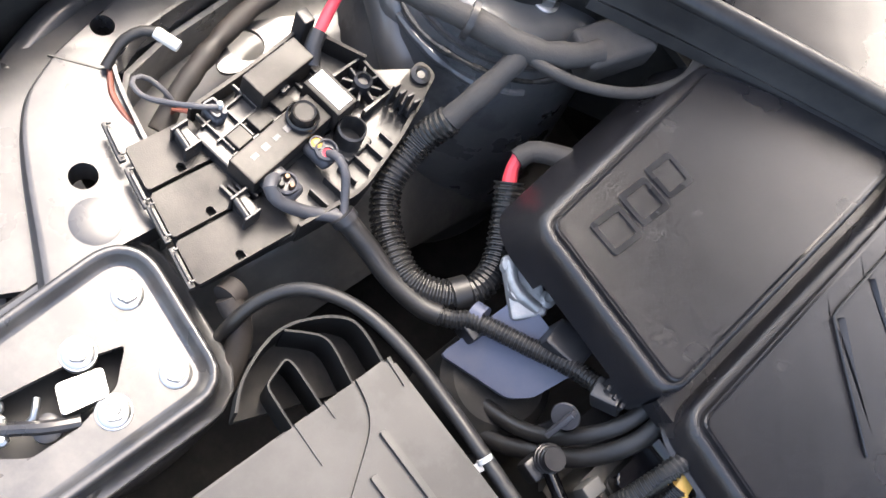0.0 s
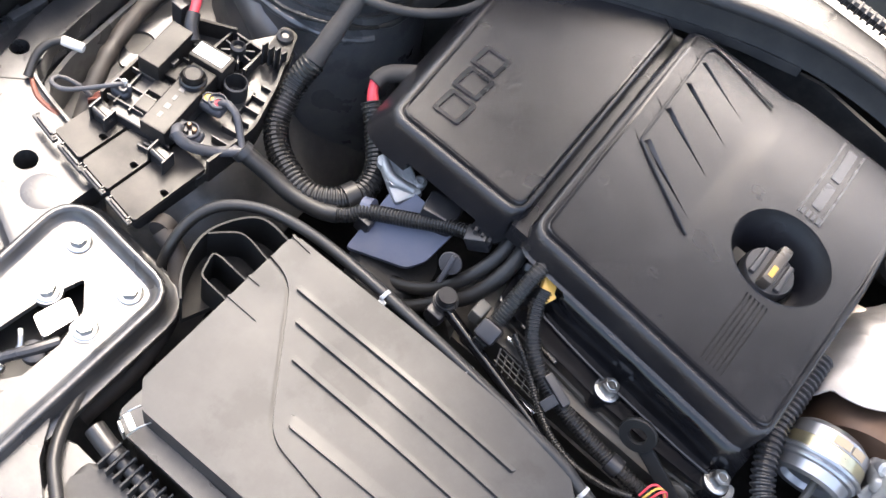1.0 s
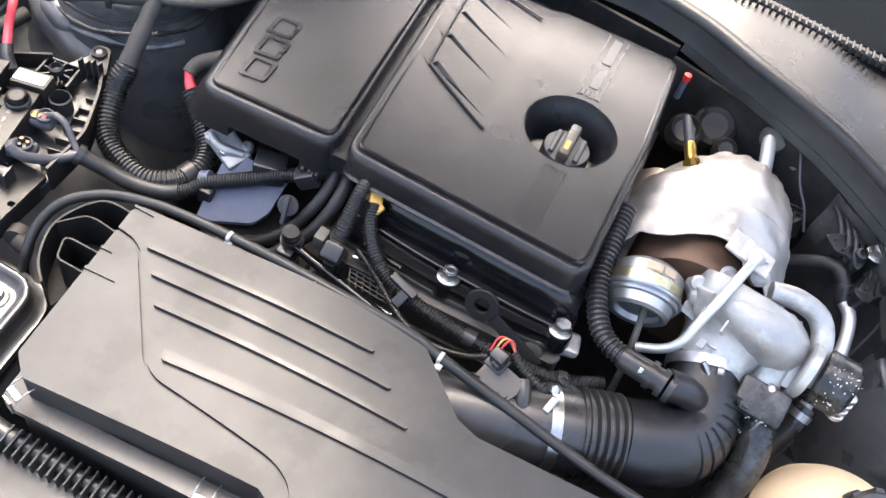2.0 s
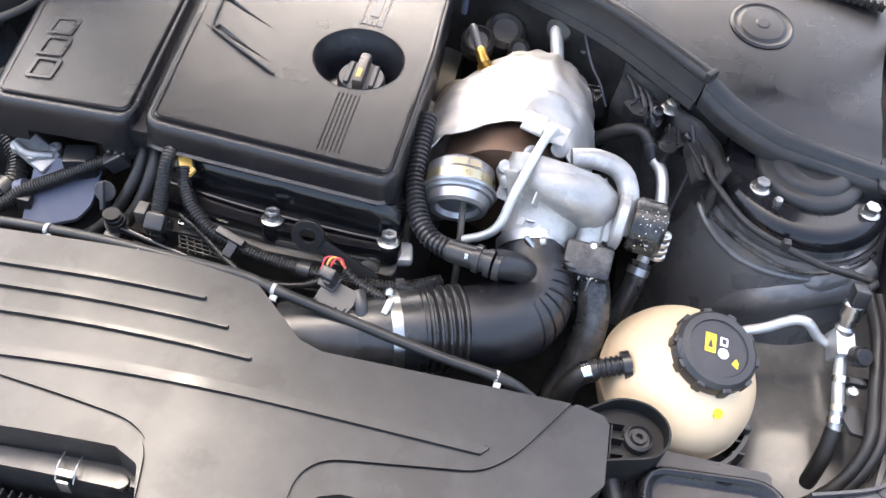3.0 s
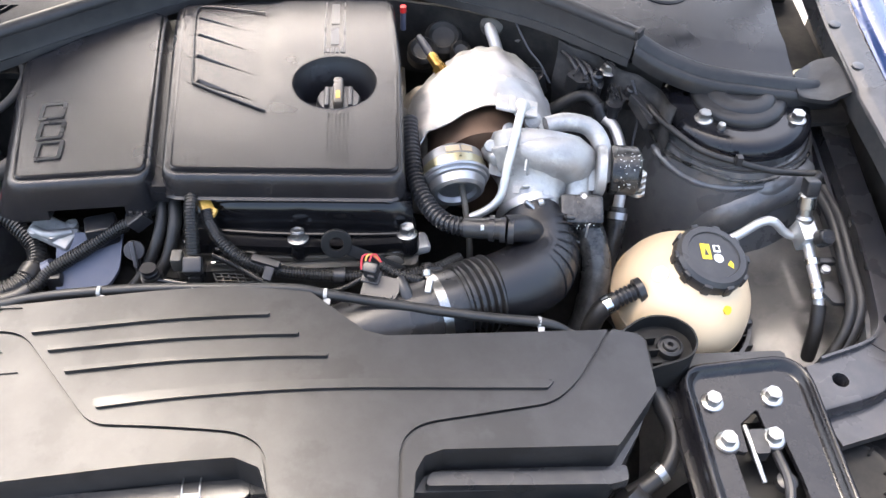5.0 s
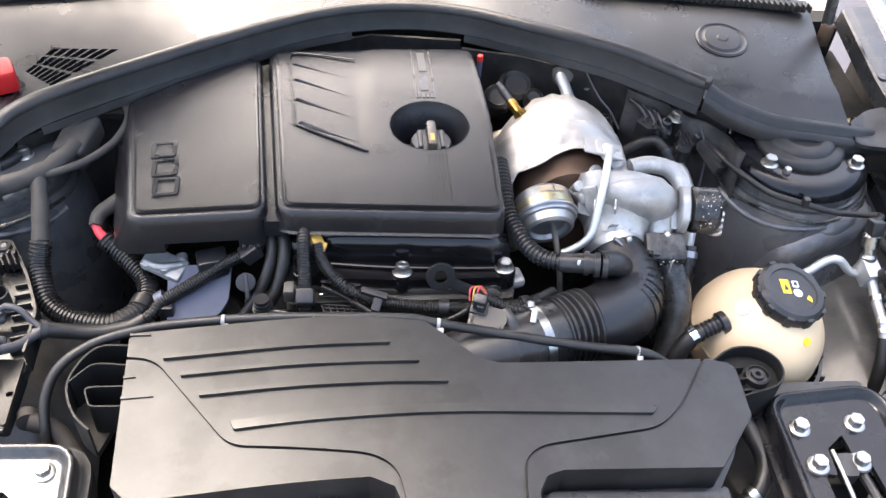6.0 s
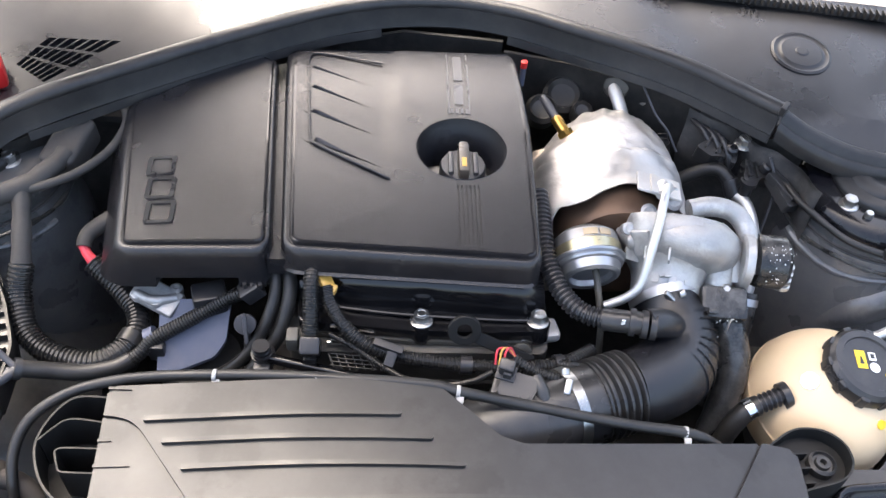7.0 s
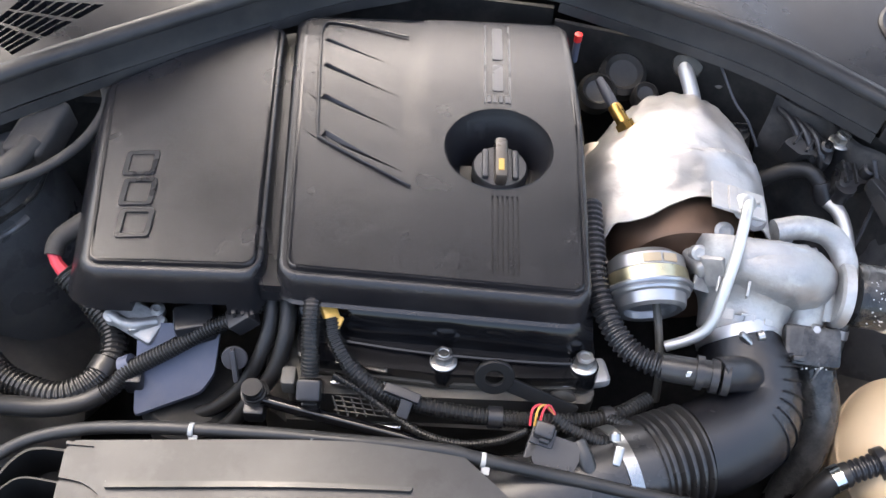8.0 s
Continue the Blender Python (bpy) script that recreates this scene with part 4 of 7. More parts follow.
part("lower_lip", warp(prism(rpoly([(-0.354, 0.150), (-0.34, 0.150), (-0.330, -0.024), (-0.06, -0.028), (-0.06, -0.042), (-0.334, -0.046), (-0.350, -0.034)], 0.006), LZ - 0.050, LZ - 0.041, 0.0012), lid_z, LX), M_PLASTIC, air)
part("front_lip", warp(prism(rpoly([(0.130, -0.016), (0.335, -0.008), (0.352, 0.002), (0.352, -0.018), (0.330, -0.024), (0.122, -0.032)], 0.003), LZ - 0.050, LZ - 0.034, 0.002), lid_z, LX), M_PLASTIC, air)
part("tongue", warp(prism(rpoly([(-0.030, -0.09), (0.100, -0.09), (0.09, -0.22), (-0.02, -0.22)], 0.01), LZ - 0.05, LZ - 0.012, 0.004), lid_z, LX), M_LID, air)


def ear(side):
    """A hollow mounting ear: loop wall, pocket and bush."""
    if side < 0:
        loop = [(-0.345, 0.188), (-0.392, 0.192), (-0.408, 0.176), (-0.419, 0.150), (-0.421, 0.130), (-0.414, 0.108), (-0.402, 0.086), (-0.384, 0.070)]
        mid = [(-0.350, 0.157), (-0.394, 0.163), (-0.407, 0.150), (-0.418, 0.136)]
        pocket = [(-0.352, 0.127), (-0.390, 0.1275), (-0.399, 0.125), (-0.389, 0.100), (-0.350, 0.099)]
        z1 = 0.824
    else:
        loop = [(0.37, 0.160), (0.405, 0.185), (0.440, 0.184), (0.462, 0.166), (0.464, 0.140), (0.448, 0.120), (0.40, 0.108), (0.385, 0.100)]
        mid = [(0.40, 0.15), (0.40, 0.11)]
        pocket = None
        z1 = 0.798
    e = part("mount_ear", ribbon(rpoly_open(loop, 0.020), 0.0024, z1 - 0.055, z1), M_EAR, air)
    part("ear_rib", ribbon(rpoly_open(mid, 0.016), 0.0018, z1 - 0.05, z1 + (0.002 if side < 0 else -0.002)), M_EAR, e)
    if pocket:
        part("ear_rib", ribbon(rpoly_open(pocket, 0.006), 0.0018, z1 - 0.05, z1 + 0.002), M_EAR, e)
        part("ear_floor", prism(loop, z1 - 0.060, z1 - 0.050), M_DARK, e)
    else:
        part("ear_floor", prism(rpoly([(p[0], p[1]) for p in loop], 0.01), z1 - 0.05, z1 - 0.02), M_EAR, e)
        part("bush", lathe([(0.016, z1 - 0.022), (0.016, z1 - 0.010), (0.013, z1 - 0.008), (0.012, z1 - 0.012), (0.009, z1 - 0.012), (0.008, z1 - 0.008), (0.004, z1 - 0.008), (0.003, z1 - 0.014), (0, z1 - 0.014)], 32, Matrix.Translation((0.432, 0.146, 0))), M_RUBBER, e)
        for y_ in (0.118, 0.136, 0.154):
            part("ear_rib", ribbon([(0.385, y_), (0.415, y_ + 0.002)], 0.0022, z1 - 0.03, z1 - 0.006), M_EAR, e)


ear(-1)
ear(1)


def box_clip(x, y, z, turn):
    t = thing("spring_clip", (x, y, z - 0.02), "bright steel spring clip on the air box edge", "clip", "air box clips")
    R_ = pose(x, y, z, 0, 0, turn)
    for sx in (-0.009, 0.009):
        b_ = tube([(sx, 0.014, 0.004), (sx, 0.0, 0.006), (sx, -0.012, -0.004)], 0.0009, 8, 0.004)
        b_.transform(R_)
        part("wire", b_, M_STEEL, t)
    b_ = box((0, -0.006, 0.002), (0.017, 0.007, 0.004), 0.001)
    b_.transform(R_)
    part("bridge", b_, M_STEEL, t)
    b_ = box((0, -0.014, -0.010), (0.012, 0.003, 0.022), 0.001)
    b_.transform(R_)
    part("tongue", b_, M_STEEL, t)


box_clip(-0.118, -0.036, 0.812, 0)
box_clip(-0.326, -0.034, 0.812, -20)

# front grille duct below the lid's mouth
duct = thing("intake_duct", (0, -0.15, 0.62), "black ribbed intake duct at the front of the bay", "air duct")
part("duct_body", prism(rpoly([(-0.36, -0.07), (0.36, -0.07), (0.30, -0.21), (-0.30, -0.21)], 0.02), 0.60, 0.735, 0.01), M_MATTE, duct)
for k in range(68):
    part("fin", box((-0.335 + k * 0.01, -0.062, 0.728), (0.0022, 0.028, 0.05), 0.0005), M_MATTE, duct)
slam = thing("slam_cover", (-0.35, -0.13, 0.70), "grey painted panel with rubber edge along the bay front", "cover panel")
part("panel", prism(rpoly([(-0.388, -0.074), (-0.347, -0.074), (-0.265, -0.073), (-0.24, -0.16), (-0.30, -0.20)], 0.01), 0.70, 0.730, 0.003), M_PAINT, slam)
part("rubber_edge", tube([(-0.420, 0.010, 0.736), (-0.408, -0.025, 0.738), (-0.392, -0.065, 0.740), (-0.370, -0.097, 0.742), (-0.338, -0.120, 0.742), (-0.29, -0.15, 0.742)], 0.0065, 14), M_RUBBER, slam)
part("pipe_clamp", tube([(-0.366, -0.054, 0.742), (-0.345, -0.057, 0.742), (-0.328, -0.058, 0.741)], 0.0105, 14), M_PLASTIC, slam)
part("pipe", tube([(-0.328, -0.058, 0.741), (-0.28, -0.058, 0.740), (-0.20, -0.060, 0.738)], 0.008, 12), M_PLASTIC, slam)
part("outer_panel", prism(rpoly([(-0.425, -0.03), (-0.40, -0.075), (-0.375, -0.108), (-0.32, -0.145), (-0.36, -0.26), (-0.48, -0.26), (-0.47, -0.10)], 0.01), 0.70, 0.752, 0.004), M_PAINT, slam, "painted front panel")


# ---- coolant expansion tank ----
tank = thing("expansion_tank", (0.485, 0.255, 0.66), "beige translucent spherical coolant tank with black cap", "coolant tank")
prof = [(0.0, -0.0900)] + [(0.094 * math.cos(a), 0.094 * math.sin(a) * 0.96) for a in np.linspace(-1.45, -0.03, 14)] + [(0.0955, -0.001), (0.0955, 0.002)] + [(0.094 * math.cos(a), 0.094 * math.sin(a) * 0.96) for a in np.linspace(0.04, 1.15, 14)] + [(0.034, 0.084), (0.033, 0.092), (0, 0.092)]
tilt = pose(0.483, 0.261, 0.733, 8, 8, 0)
part("bowl", lathe(prof, 64, tilt), M_TANK, tank, angle=40)
ct = tilt @ pose(0.006, 0.005, 0.079) @ Matrix.Diagonal((1.16, 1.16, 1.1, 1))
capm = part("cap", lathe([(0.036, 0), (0.041, 0.002), (0.042, 0.006), (0.041, 0.017), (0.037, 0.022), (0.030, 0.0225), (0.029, 0.0205), (0, 0.0205)], 56, ct), M_CAPB, tank, "black ribbed screw cap")
for k in range(10):
    b = box((0.041 * math.cos(k * 0.628), 0.041 * math.sin(k * 0.628), 0.010), (0.006, 0.010, 0.017), 0.002, Matrix.Rotation(k * 0.628, 4, "Z"))
    b.transform(ct)
    part("grip_rib", b, M_CAPB, capm)
def print_on(pts, z, material, label):
    b_ = prism(pts, z, z + 0.0006)
    b_.transform(ct)
    part("cap_print", b_, material, capm, label)
print_on([(-0.014, -0.006), (-0.003, -0.006), (-0.003, 0.014), (-0.014, 0.014)], 0.0206, M_YELLOW, "yellow warning field")
print_on([(-0.011, -0.001), (-0.006, -0.001), (-0.0085, 0.008)], 0.0213, M_CAPB, "")
print_on(rpoly([(0.001, 0.004), (0.009, 0.004), (0.009, 0.013), (0.001, 0.013)], 0.001), 0.0206, M_WHITE, "white pictogram")
print_on([(0.003, 0.006), (0.007, 0.006), (0.007, 0.011), (0.003, 0.011)], 0.0213, M_CAPB, "")
b = lathe([(0.0055, 0.0206), (0.0055, 0.0212), (0, 0.0212)], 20, Matrix.Translation((0.005, -0.004, 0)))
b.transform(ct)
part("cap_print", b, M_WHITE, capm, "white round pictogram")
print_on([(0.014, -0.012), (0.020, -0.016), (0.021, -0.010), (0.018, -0.006)], 0.0206, M_YELLOW, "yellow arrow")
def tank_spot(ax, ay, r, material, label, flat=1.0):
    d_ = Vector((ax, ay, 1)).normalized()
    at = Vector((0.483, 0.261, 0.733)) + d_ * 0.0925
    part("sticker", lathe([(r, -0.002), (r, 0.0016), (0, 0.0018)], 9, aim(at, at + d_)), material, tank, label)
tank_spot(-0.60, -0.26, 0.011, M_WHITE, "torn white sticker")
tank_spot(0.60, -1.15, 0.006, M_YELLOW, "faded yellow sticker")
part("spout", tube([(0.418, 0.238, 0.788), (0.398, 0.232, 0.783), (0.377, 0.226, 0.776)], 0.0118, 16, 0.003, pitch=0.006, depth=0.002), M_CAPB, tank)
part("spout_collar", lathe([(0.0125, -0.003), (0.0125, 0.004), (0.009, 0.004)], 24, aim((0.413, 0.236, 0.786), (0.390, 0.229, 0.780)) @ Matrix.Scale(1.3, 4)), M_CAPB, tank)
hose = thing("tank_hose", (0.37, 0.20, 0.70), "black rubber coolant hose with steel clamp at the tank", "hose")
part("hose", tube([(0.380, 0.226, 0.777), (0.366, 0.221, 0.771), (0.352, 0.212, 0.745), (0.350, 0.21, 0.69), (0.36, 0.23, 0.60)], 0.0125, 16), M_HOSE, hose)
part("clamp", lathe([(0.0137, -0.005), (0.0137, 0.005)], 28, aim((0.3705, 0.2228, 0.7735), (0.385, 0.2285, 0.779))), M_CHROME, hose)
cradle = thing("tank_cradle", (0.50, 0.19, 0.66), "black plastic cradle under the coolant tank", "bracket")
part("strap", ribbon([(0.483 + 0.103 * math.cos(a), 0.261 + 0.103 * math.sin(a)) for a in np.linspace(-2.2, 0.15, 24)], 0.005, 0.655, 0.705), M_PLASTIC, cradle)
part("ledge", prism(rpoly([(0.430, 0.136), (0.590, 0.136), (0.590, 0.158), (0.430, 0.158)], 0.004), 0.735, 0.752, 0.003), M_PLASTIC, cradle)
for k in range(3):
    part("web", box((0.572, 0.205 + k * 0.016, 0.678), (0.016, 0.003, 0.045), 0.0008), M_PLASTIC, cradle)
part("clip", box((0.577, 0.235, 0.706), (0.014, 0.012, 0.020), 0.004), M_PLASTIC, cradle)


# ---- exhaust heat shield and turbocharger ----
shield = thing("heat_shield", (0.225, 0.55, 0.75), "crumpled silver aluminium exhaust heat shield", "heat shield")


def shield_mesh():
    b_ = bmesh.new()
    cx, cz = 0.224, 0.800
    nu, nv = 110, 60
    def point(i, j, inner):
        a = math.pi * (-0.18 + 1.36 * i / (nu - 1))
        s = j / (nv - 1)
        ca, sa = math.cos(a), math.sin(a)
        y0 = 0.415 + 0.050 * max(0.0, math.sin(a)) ** 2 * 1.0 + 0.012 * math.sin(3 * a) - 0.028 * max(0, ca) ** 3
        if a > 2.3:
            y0 -= 0.055 * min(1.0, (a - 2.3) / 0.7)
        if 1.15 < a < 2.35:
            y0 += 0.012 * math.sin((a - 1.15) / 1.2 * math.pi * 2)
        y = y0 + (0.705 - y0) * s
        k = (y - 0.41) / 0.295
        r = np.interp(k, [0, 0.10, 0.13, 0.17, 0.20, 0.55, 0.72, 0.86, 0.95, 1.0], [0.112, 0.112, 0.115, 0.115, 0.112, 0.111, 0.100, 0.080, 0.062, 0.030])
        ox = np.interp(k, [0, 0.5, 1], [0.0, 0.008, 0.036])
        q = Vector((cx + ox + r * ca * 1.02, y, cz + r * sa * 0.98 - 0.02 * k))
        r_step = 0.0045 if k > 0.46 + 0.05 * math.sin(2.2 * a + 0.6) else 0.0
        n_ = -r_step + 0.0018 * math.sin(15 * a) * max(0.0, min(1.0, (k - 0.62) / 0.15)) + noise.noise(q * 16) * 0.006 + noise.noise(q * 45 + Vector((3, 1, 0))) * 0.0022
        rr = 1 + (n_ - (0.0016 if inner else 0)) / r
        return Vector((cx + ox + (q.x - cx - ox) * rr, q.y, cz - 0.02 * k + (q.z - cz + 0.02 * k) * rr))
    grids = [[[b_.verts.new(point(i, j, inn)) for j in range(nv)] for i in range(nu)] for inn in (0, 1)]
    for g in grids:
        for i in range(nu - 1):
            for j in range(nv - 1):
                b_.faces.new((g[i][j], g[i + 1][j], g[i + 1][j + 1], g[i][j + 1]))
    o, n_ = grids
    for i in range(nu - 1):
        b_.faces.new((o[i][0], n_[i][0], n_[i + 1][0], o[i + 1][0]))
        b_.faces.new((o[i][-1], o[i + 1][-1], n_[i + 1][-1], n_[i][-1]))
    for j in range(nv - 1):
        b_.faces.new((o[0][j], o[0][j + 1], n_[0][j + 1], n_[0][j]))
        b_.faces.new((o[-1][j], n_[-1][j], n_[-1][j + 1], o[-1][j + 1]))
    return b_


part("sheet", shield_mesh(), M_SHIELD, shield, angle=60)
part("tab", box((0.268, 0.455, 0.9125), (0.056, 0.042, 0.004), 0.0015, pose(0, 0, 0, -12, 8, -12)), M_SHIELD, shield)
part("tab_rib", box((0.262, 0.455, 0.916), (0.010, 0.042, 0.004), 0.0015, pose(0, 0, 0, -12, 8, -12)), M_SHIELD, shield)
lower = bmesh.new()
lower = lathe([(0.036, 0.0), (0.044, 0.02), (0.047, 0.06), (0.046, 0.10), (0.042, 0.15), (0.036, 0.19)], 48, aim((0.150, 0.425, 0.770), (0.158, 0.60, 0.792)))
for v in lower.verts:
    v.co += Vector((0, 0, 1)) * noise.noise(v.co * 50) * 0.005
part("inner_wrap", lower, M_WRAP, shield, "crinkled side wrap", 60)

turbo = thing("turbocharger", (0.29, 0.42, 0.72), "cast aluminium turbocharger with pale dusty housing", "turbocharger")
part("hot_housing", lathe([(0.0, -0.03), (0.07, -0.02), (0.082, 0.0), (0.082, 0.05), (0.06, 0.09), (0.0, 0.10)], 40, aim((0.232, 0.445, 0.815), (0.235, 0.60, 0.80))), M_RUST, turbo, "heat-browned turbine housing")
# compressor scroll round an axis that looks to the front
AX = aim((0.294, 0.412, 0.842), (0.280, 0.34, 0.797))
out_ = AX.inverted().to_3x3() @ Vector((1, 0.2, 0.35))
SWELL = math.atan2(out_.y, out_.x)
b = bmesh.new()
nu, nv = 64, 20
rg = []
# the volute swells towards its outlet on the upper wing side
for i in range(nu):
    a = 2 * math.pi * i / nu
    swell = 0.5 + 0.5 * math.cos(a - SWELL)
    rt = 0.024 + 0.013 * swell
    ring_ = []
    for k in range(nv):
        c_ = 2 * math.pi * k / nv
        rad = 0.043 + 0.006 * swell + rt * math.cos(c_)
        q = AX @ Vector((rad * math.cos(a), rad * math.sin(a), rt * 0.92 * math.sin(c_) - 0.006))
        q += Vector((1, 1, 1)) * 0.0012 * noise.noise(q * 60)
        ring_.append(b.verts.new(q))
    rg.append(ring_)
for i in range(nu):
    for k in range(nv):
        b.faces.new((rg[i][k], rg[(i + 1) % nu][k], rg[(i + 1) % nu][(k + 1) % nv], rg[i][(k + 1) % nv]))
UPC = math.atan2((AX.inverted().to_3x3() @ Vector((0, 0, 1))).y, (AX.inverted().to_3x3() @ Vector((0, 0, 1))).x)

part("scroll", b, M_CAST, turbo, "rough cast scroll", 60)
bell = lathe([(0.0, -0.030), (0.071, -0.030), (0.0755, -0.021), (0.0745, -0.008), (0.069, 0.005), (0.061, 0.015), (0.053, 0.023), (0.0475, 0.031), (0.0445, 0.042), (0.0432, 0.060), (0.041, 0.062), (0, 0.062)], 56, AX)
for v in bell.verts:
    v.co.x = max(v.co.x, 0.236 + 0.35 * (v.co.x - 0.236))
part("scroll_face", bell, M_CAST, turbo, "smooth cast compressor cover", 50)
for k in range(3):
    part("neck_pad", box((0, 0, 0), (0.010 - 0.002 * k, 0.010, 0.0016), 0.0005, AX @ Matrix.Rotation(UPC + 0.5 - 0.45 * k, 4, "Z") @ Matrix.Translation((0.0448, 0, 0.046)) @ Matrix.Rotation(radians(90), 4, "Y")), M_CAST, turbo)
part("step_pad", box((0, 0, 0), (0.034, 0.026, 0.010), 0.003, AX @ Matrix.Rotation(UPC + 0.75, 4, "Z") @ Matrix.Translation((0.063, 0, 0.007)) @ Matrix.Rotation(radians(52), 4, "Y")), M_CAST, turbo)
part("face_arc", tube([AX @ Vector((0.0655 * math.cos(a_), 0.0655 * math.sin(a_), 0.0100)) for a_ in np.linspace(UPC - 1.3, UPC + 0.35, 14)], 0.0016, 8, 0.004), M_CAST, turbo)
part("side_web", box((0.344, 0.382, 0.838), (0.034, 0.052, 0.086), 0.012, pose(0, 0, 0, -38, 10, 8), seg=4), M_CAST, turbo, "flat cast web", 50)
part("web_edge", tube([(0.346, 0.420, 0.884), (0.360, 0.400, 0.868), (0.366, 0.378, 0.842), (0.366, 0.362, 0.812)], 0.0055, 12, wob=0.1), M_CAST, turbo)
part("casting_lug", box((0.245, 0.415, 0.868), (0.045, 0.040, 0.020), 0.007, pose(0, 0, 0, -25, -12, 20), seg=3), M_CAST, turbo)
for x, y, z, r_ in ((0.318, 0.430, 0.890, 0.009), (0.338, 0.418, 0.884, 0.008), (0.230, 0.410, 0.884, 0.008), (0.258, 0.436, 0.888, 0.010), (0.290, 0.446, 0.896, 0.011)):
    part("boss", lathe([(r_, -0.012), (r_, 0.003), (r_ * 0.6, 0.0045), (0, 0.003)], 20, aim((x, y, z - 0.002), (x, y - 0.06, z + 0.08))), M_CAST, turbo)
for k in range(3):
    a_ = UPC + (0.2 + 0.42 * k)
    part("casting_rib", box((0, 0, 0), (0.030, 0.0028, 0.016), 0.001, AX @ Matrix.Rotation(a_, 4, "Z") @ Matrix.Translation((0.056, 0, 0.020))), M_CAST, turbo)
part("mark_ring", lathe([(0.0075, 0), (0.0075, 0.0012), (0.0058, 0.0012), (0.0058, 0)], 24, AX @ Matrix.Rotation(UPC - 0.72, 4, "Z") @ Matrix.Translation((0.0605, 0, 0.0160)) @ Matrix.Rotation(radians(40), 4, "Y"), caps=False), M_CAST, turbo)
part("casting_mark", box((0.272, 0.352, 0.861), (0.010, 0.018, 0.002), 0.0006, pose(0, 0, 0, -55, 0, 0)), M_CAST, turbo)
for pts, r in (([(0.305, 0.430, 0.898), (0.335, 0.435, 0.900), (0.366, 0.430, 0.893), (0.380, 0.405, 0.878), (0.378, 0.37, 0.850)], 0.0125),
               ([(0.315, 0.400, 0.880), (0.345, 0.400, 0.878), (0.362, 0.385, 0.862), (0.366, 0.365, 0.840)], 0.011)):
    part("cast_arm", tube(pts, r, 14, wob=0.05), M_CAST, turbo)
part("bypass_flange", lathe([(0.026, -0.006), (0.029, -0.004), (0.029, 0.004), (0.024, 0.006), (0, 0.006)], 32, aim((0.376, 0.385, 0.858), (0.42, 0.380, 0.858)) @ Matrix.Scale(1.2, 4)), M_CAST, turbo)

def droplets(seed, spots):
    """Flat dried drops scattered over small patches given as centre, two edges and normal."""
    rng = random.Random(seed)
    b_ = bmesh.new()
    for c, u, v, n in spots:
        c, u, v, n = Vector(c), Vector(u), Vector(v), Vector(n).normalized()
        for _ in range(26):
            q = c + u * rng.uniform(-1, 1) + v * rng.uniform(-1, 1)
            r = rng.uniform(0.0004, 0.0011)
            lathe([(r, 0), (r * 0.7, r * 0.5), (0, r * 0.6)], 7, aim(q, q + n), b_)
    return b_


dv = thing("bypass_valve", (0.41, 0.38, 0.83), "black plastic bypass valve speckled with droplets", "valve")
part("valve_body", lathe([(0.024, 0), (0.0255, 0.003), (0.0255, 0.026), (0.022, 0.030), (0, 0.030)], 32, aim((0.382, 0.384, 0.858), (0.42, 0.380, 0.858)) @ Matrix.Scale(1.3, 4)), M_WET, dv)
part("droplets", droplets(4, [((0.402, 0.372, 0.892), (0.016, 0, 0), (0, 0.014, -0.003), (0, -0.25, 1)), ((0.402, 0.352, 0.872), (0.016, 0, 0), (0, 0.008, 0.016), (0, -1, 0.7))]), M_DROP, dv, "pale dried droplets")
for k in range(4):
    part("fin", lathe([(0.009, -0.0035), (0.0115, -0.002), (0.0115, 0.002), (0.009, 0.0035), (0, 0.0035)], 20, pose(0.420, 0.366 + 0.003 * k, 0.832 + 0.0085 * k, -14, 0, 0)), M_STEEL, dv)
part("screw", lathe([(0.005, 0), (0.005, 0.004), (0, 0.005)], 14, aim((0.374, 0.372, 0.858), (0.37, 0.30, 0.90))), M_BRASS, dv)

nudge(dv, 0.007, 0.002, 0.0)
act = thing("wastegate_actuator", (0.19, 0.385, 0.83), "plated wastegate actuator can with yellow zinc band", "actuator")
AW = aim((0.180, 0.408, 0.857), (0.187, 0.335, 0.836)) @ Matrix.Diagonal((1.20, 1.20, 0.95, 1))
part("can_back", lathe([(0, -0.012), (0.026, -0.010), (0.034, -0.002), (0.035, 0.012)], 44, AW), M_CAN, act)
part("band", lathe([(0.035, 0.0125), (0.0358, 0.013), (0.0358, 0.026), (0.0350, 0.0265)], 44, AW), M_IRID, act, "iridescent yellow zinc band")
part("can_front", lathe([(0.0375, 0.0268), (0.0388, 0.029), (0.0378, 0.0315), (0.0352, 0.0325), (0.0358, 0.035), (0.0348, 0.0375), (0.0318, 0.039), (0.0300, 0.050), (0.026, 0.053), (0.022, 0.051), (0.020, 0.044), (0.016, 0.042), (0.0, 0.042)], 44, AW), M_CAN, act)
part("rod", tube([(0.190, 0.372, 0.850), (0.194, 0.345, 0.832), (0.198, 0.318, 0.805), (0.20, 0.30, 0.77)], 0.0042, 10), M_BLOCK, act)
UPA = math.atan2((AW.inverted().to_3x3() @ Vector((0, 0, 1))).y, (AW.inverted().to_3x3() @ Vector((0, 0, 1))).x)
for a0_, a1_ in ((-0.55, -0.18), (-0.12, 0.30)):
    part("label_plate", patch(0.0352, 0.001, 0.010, UPA + a0_, UPA + a1_, AW), M_LABELO, act, "pale orange label")

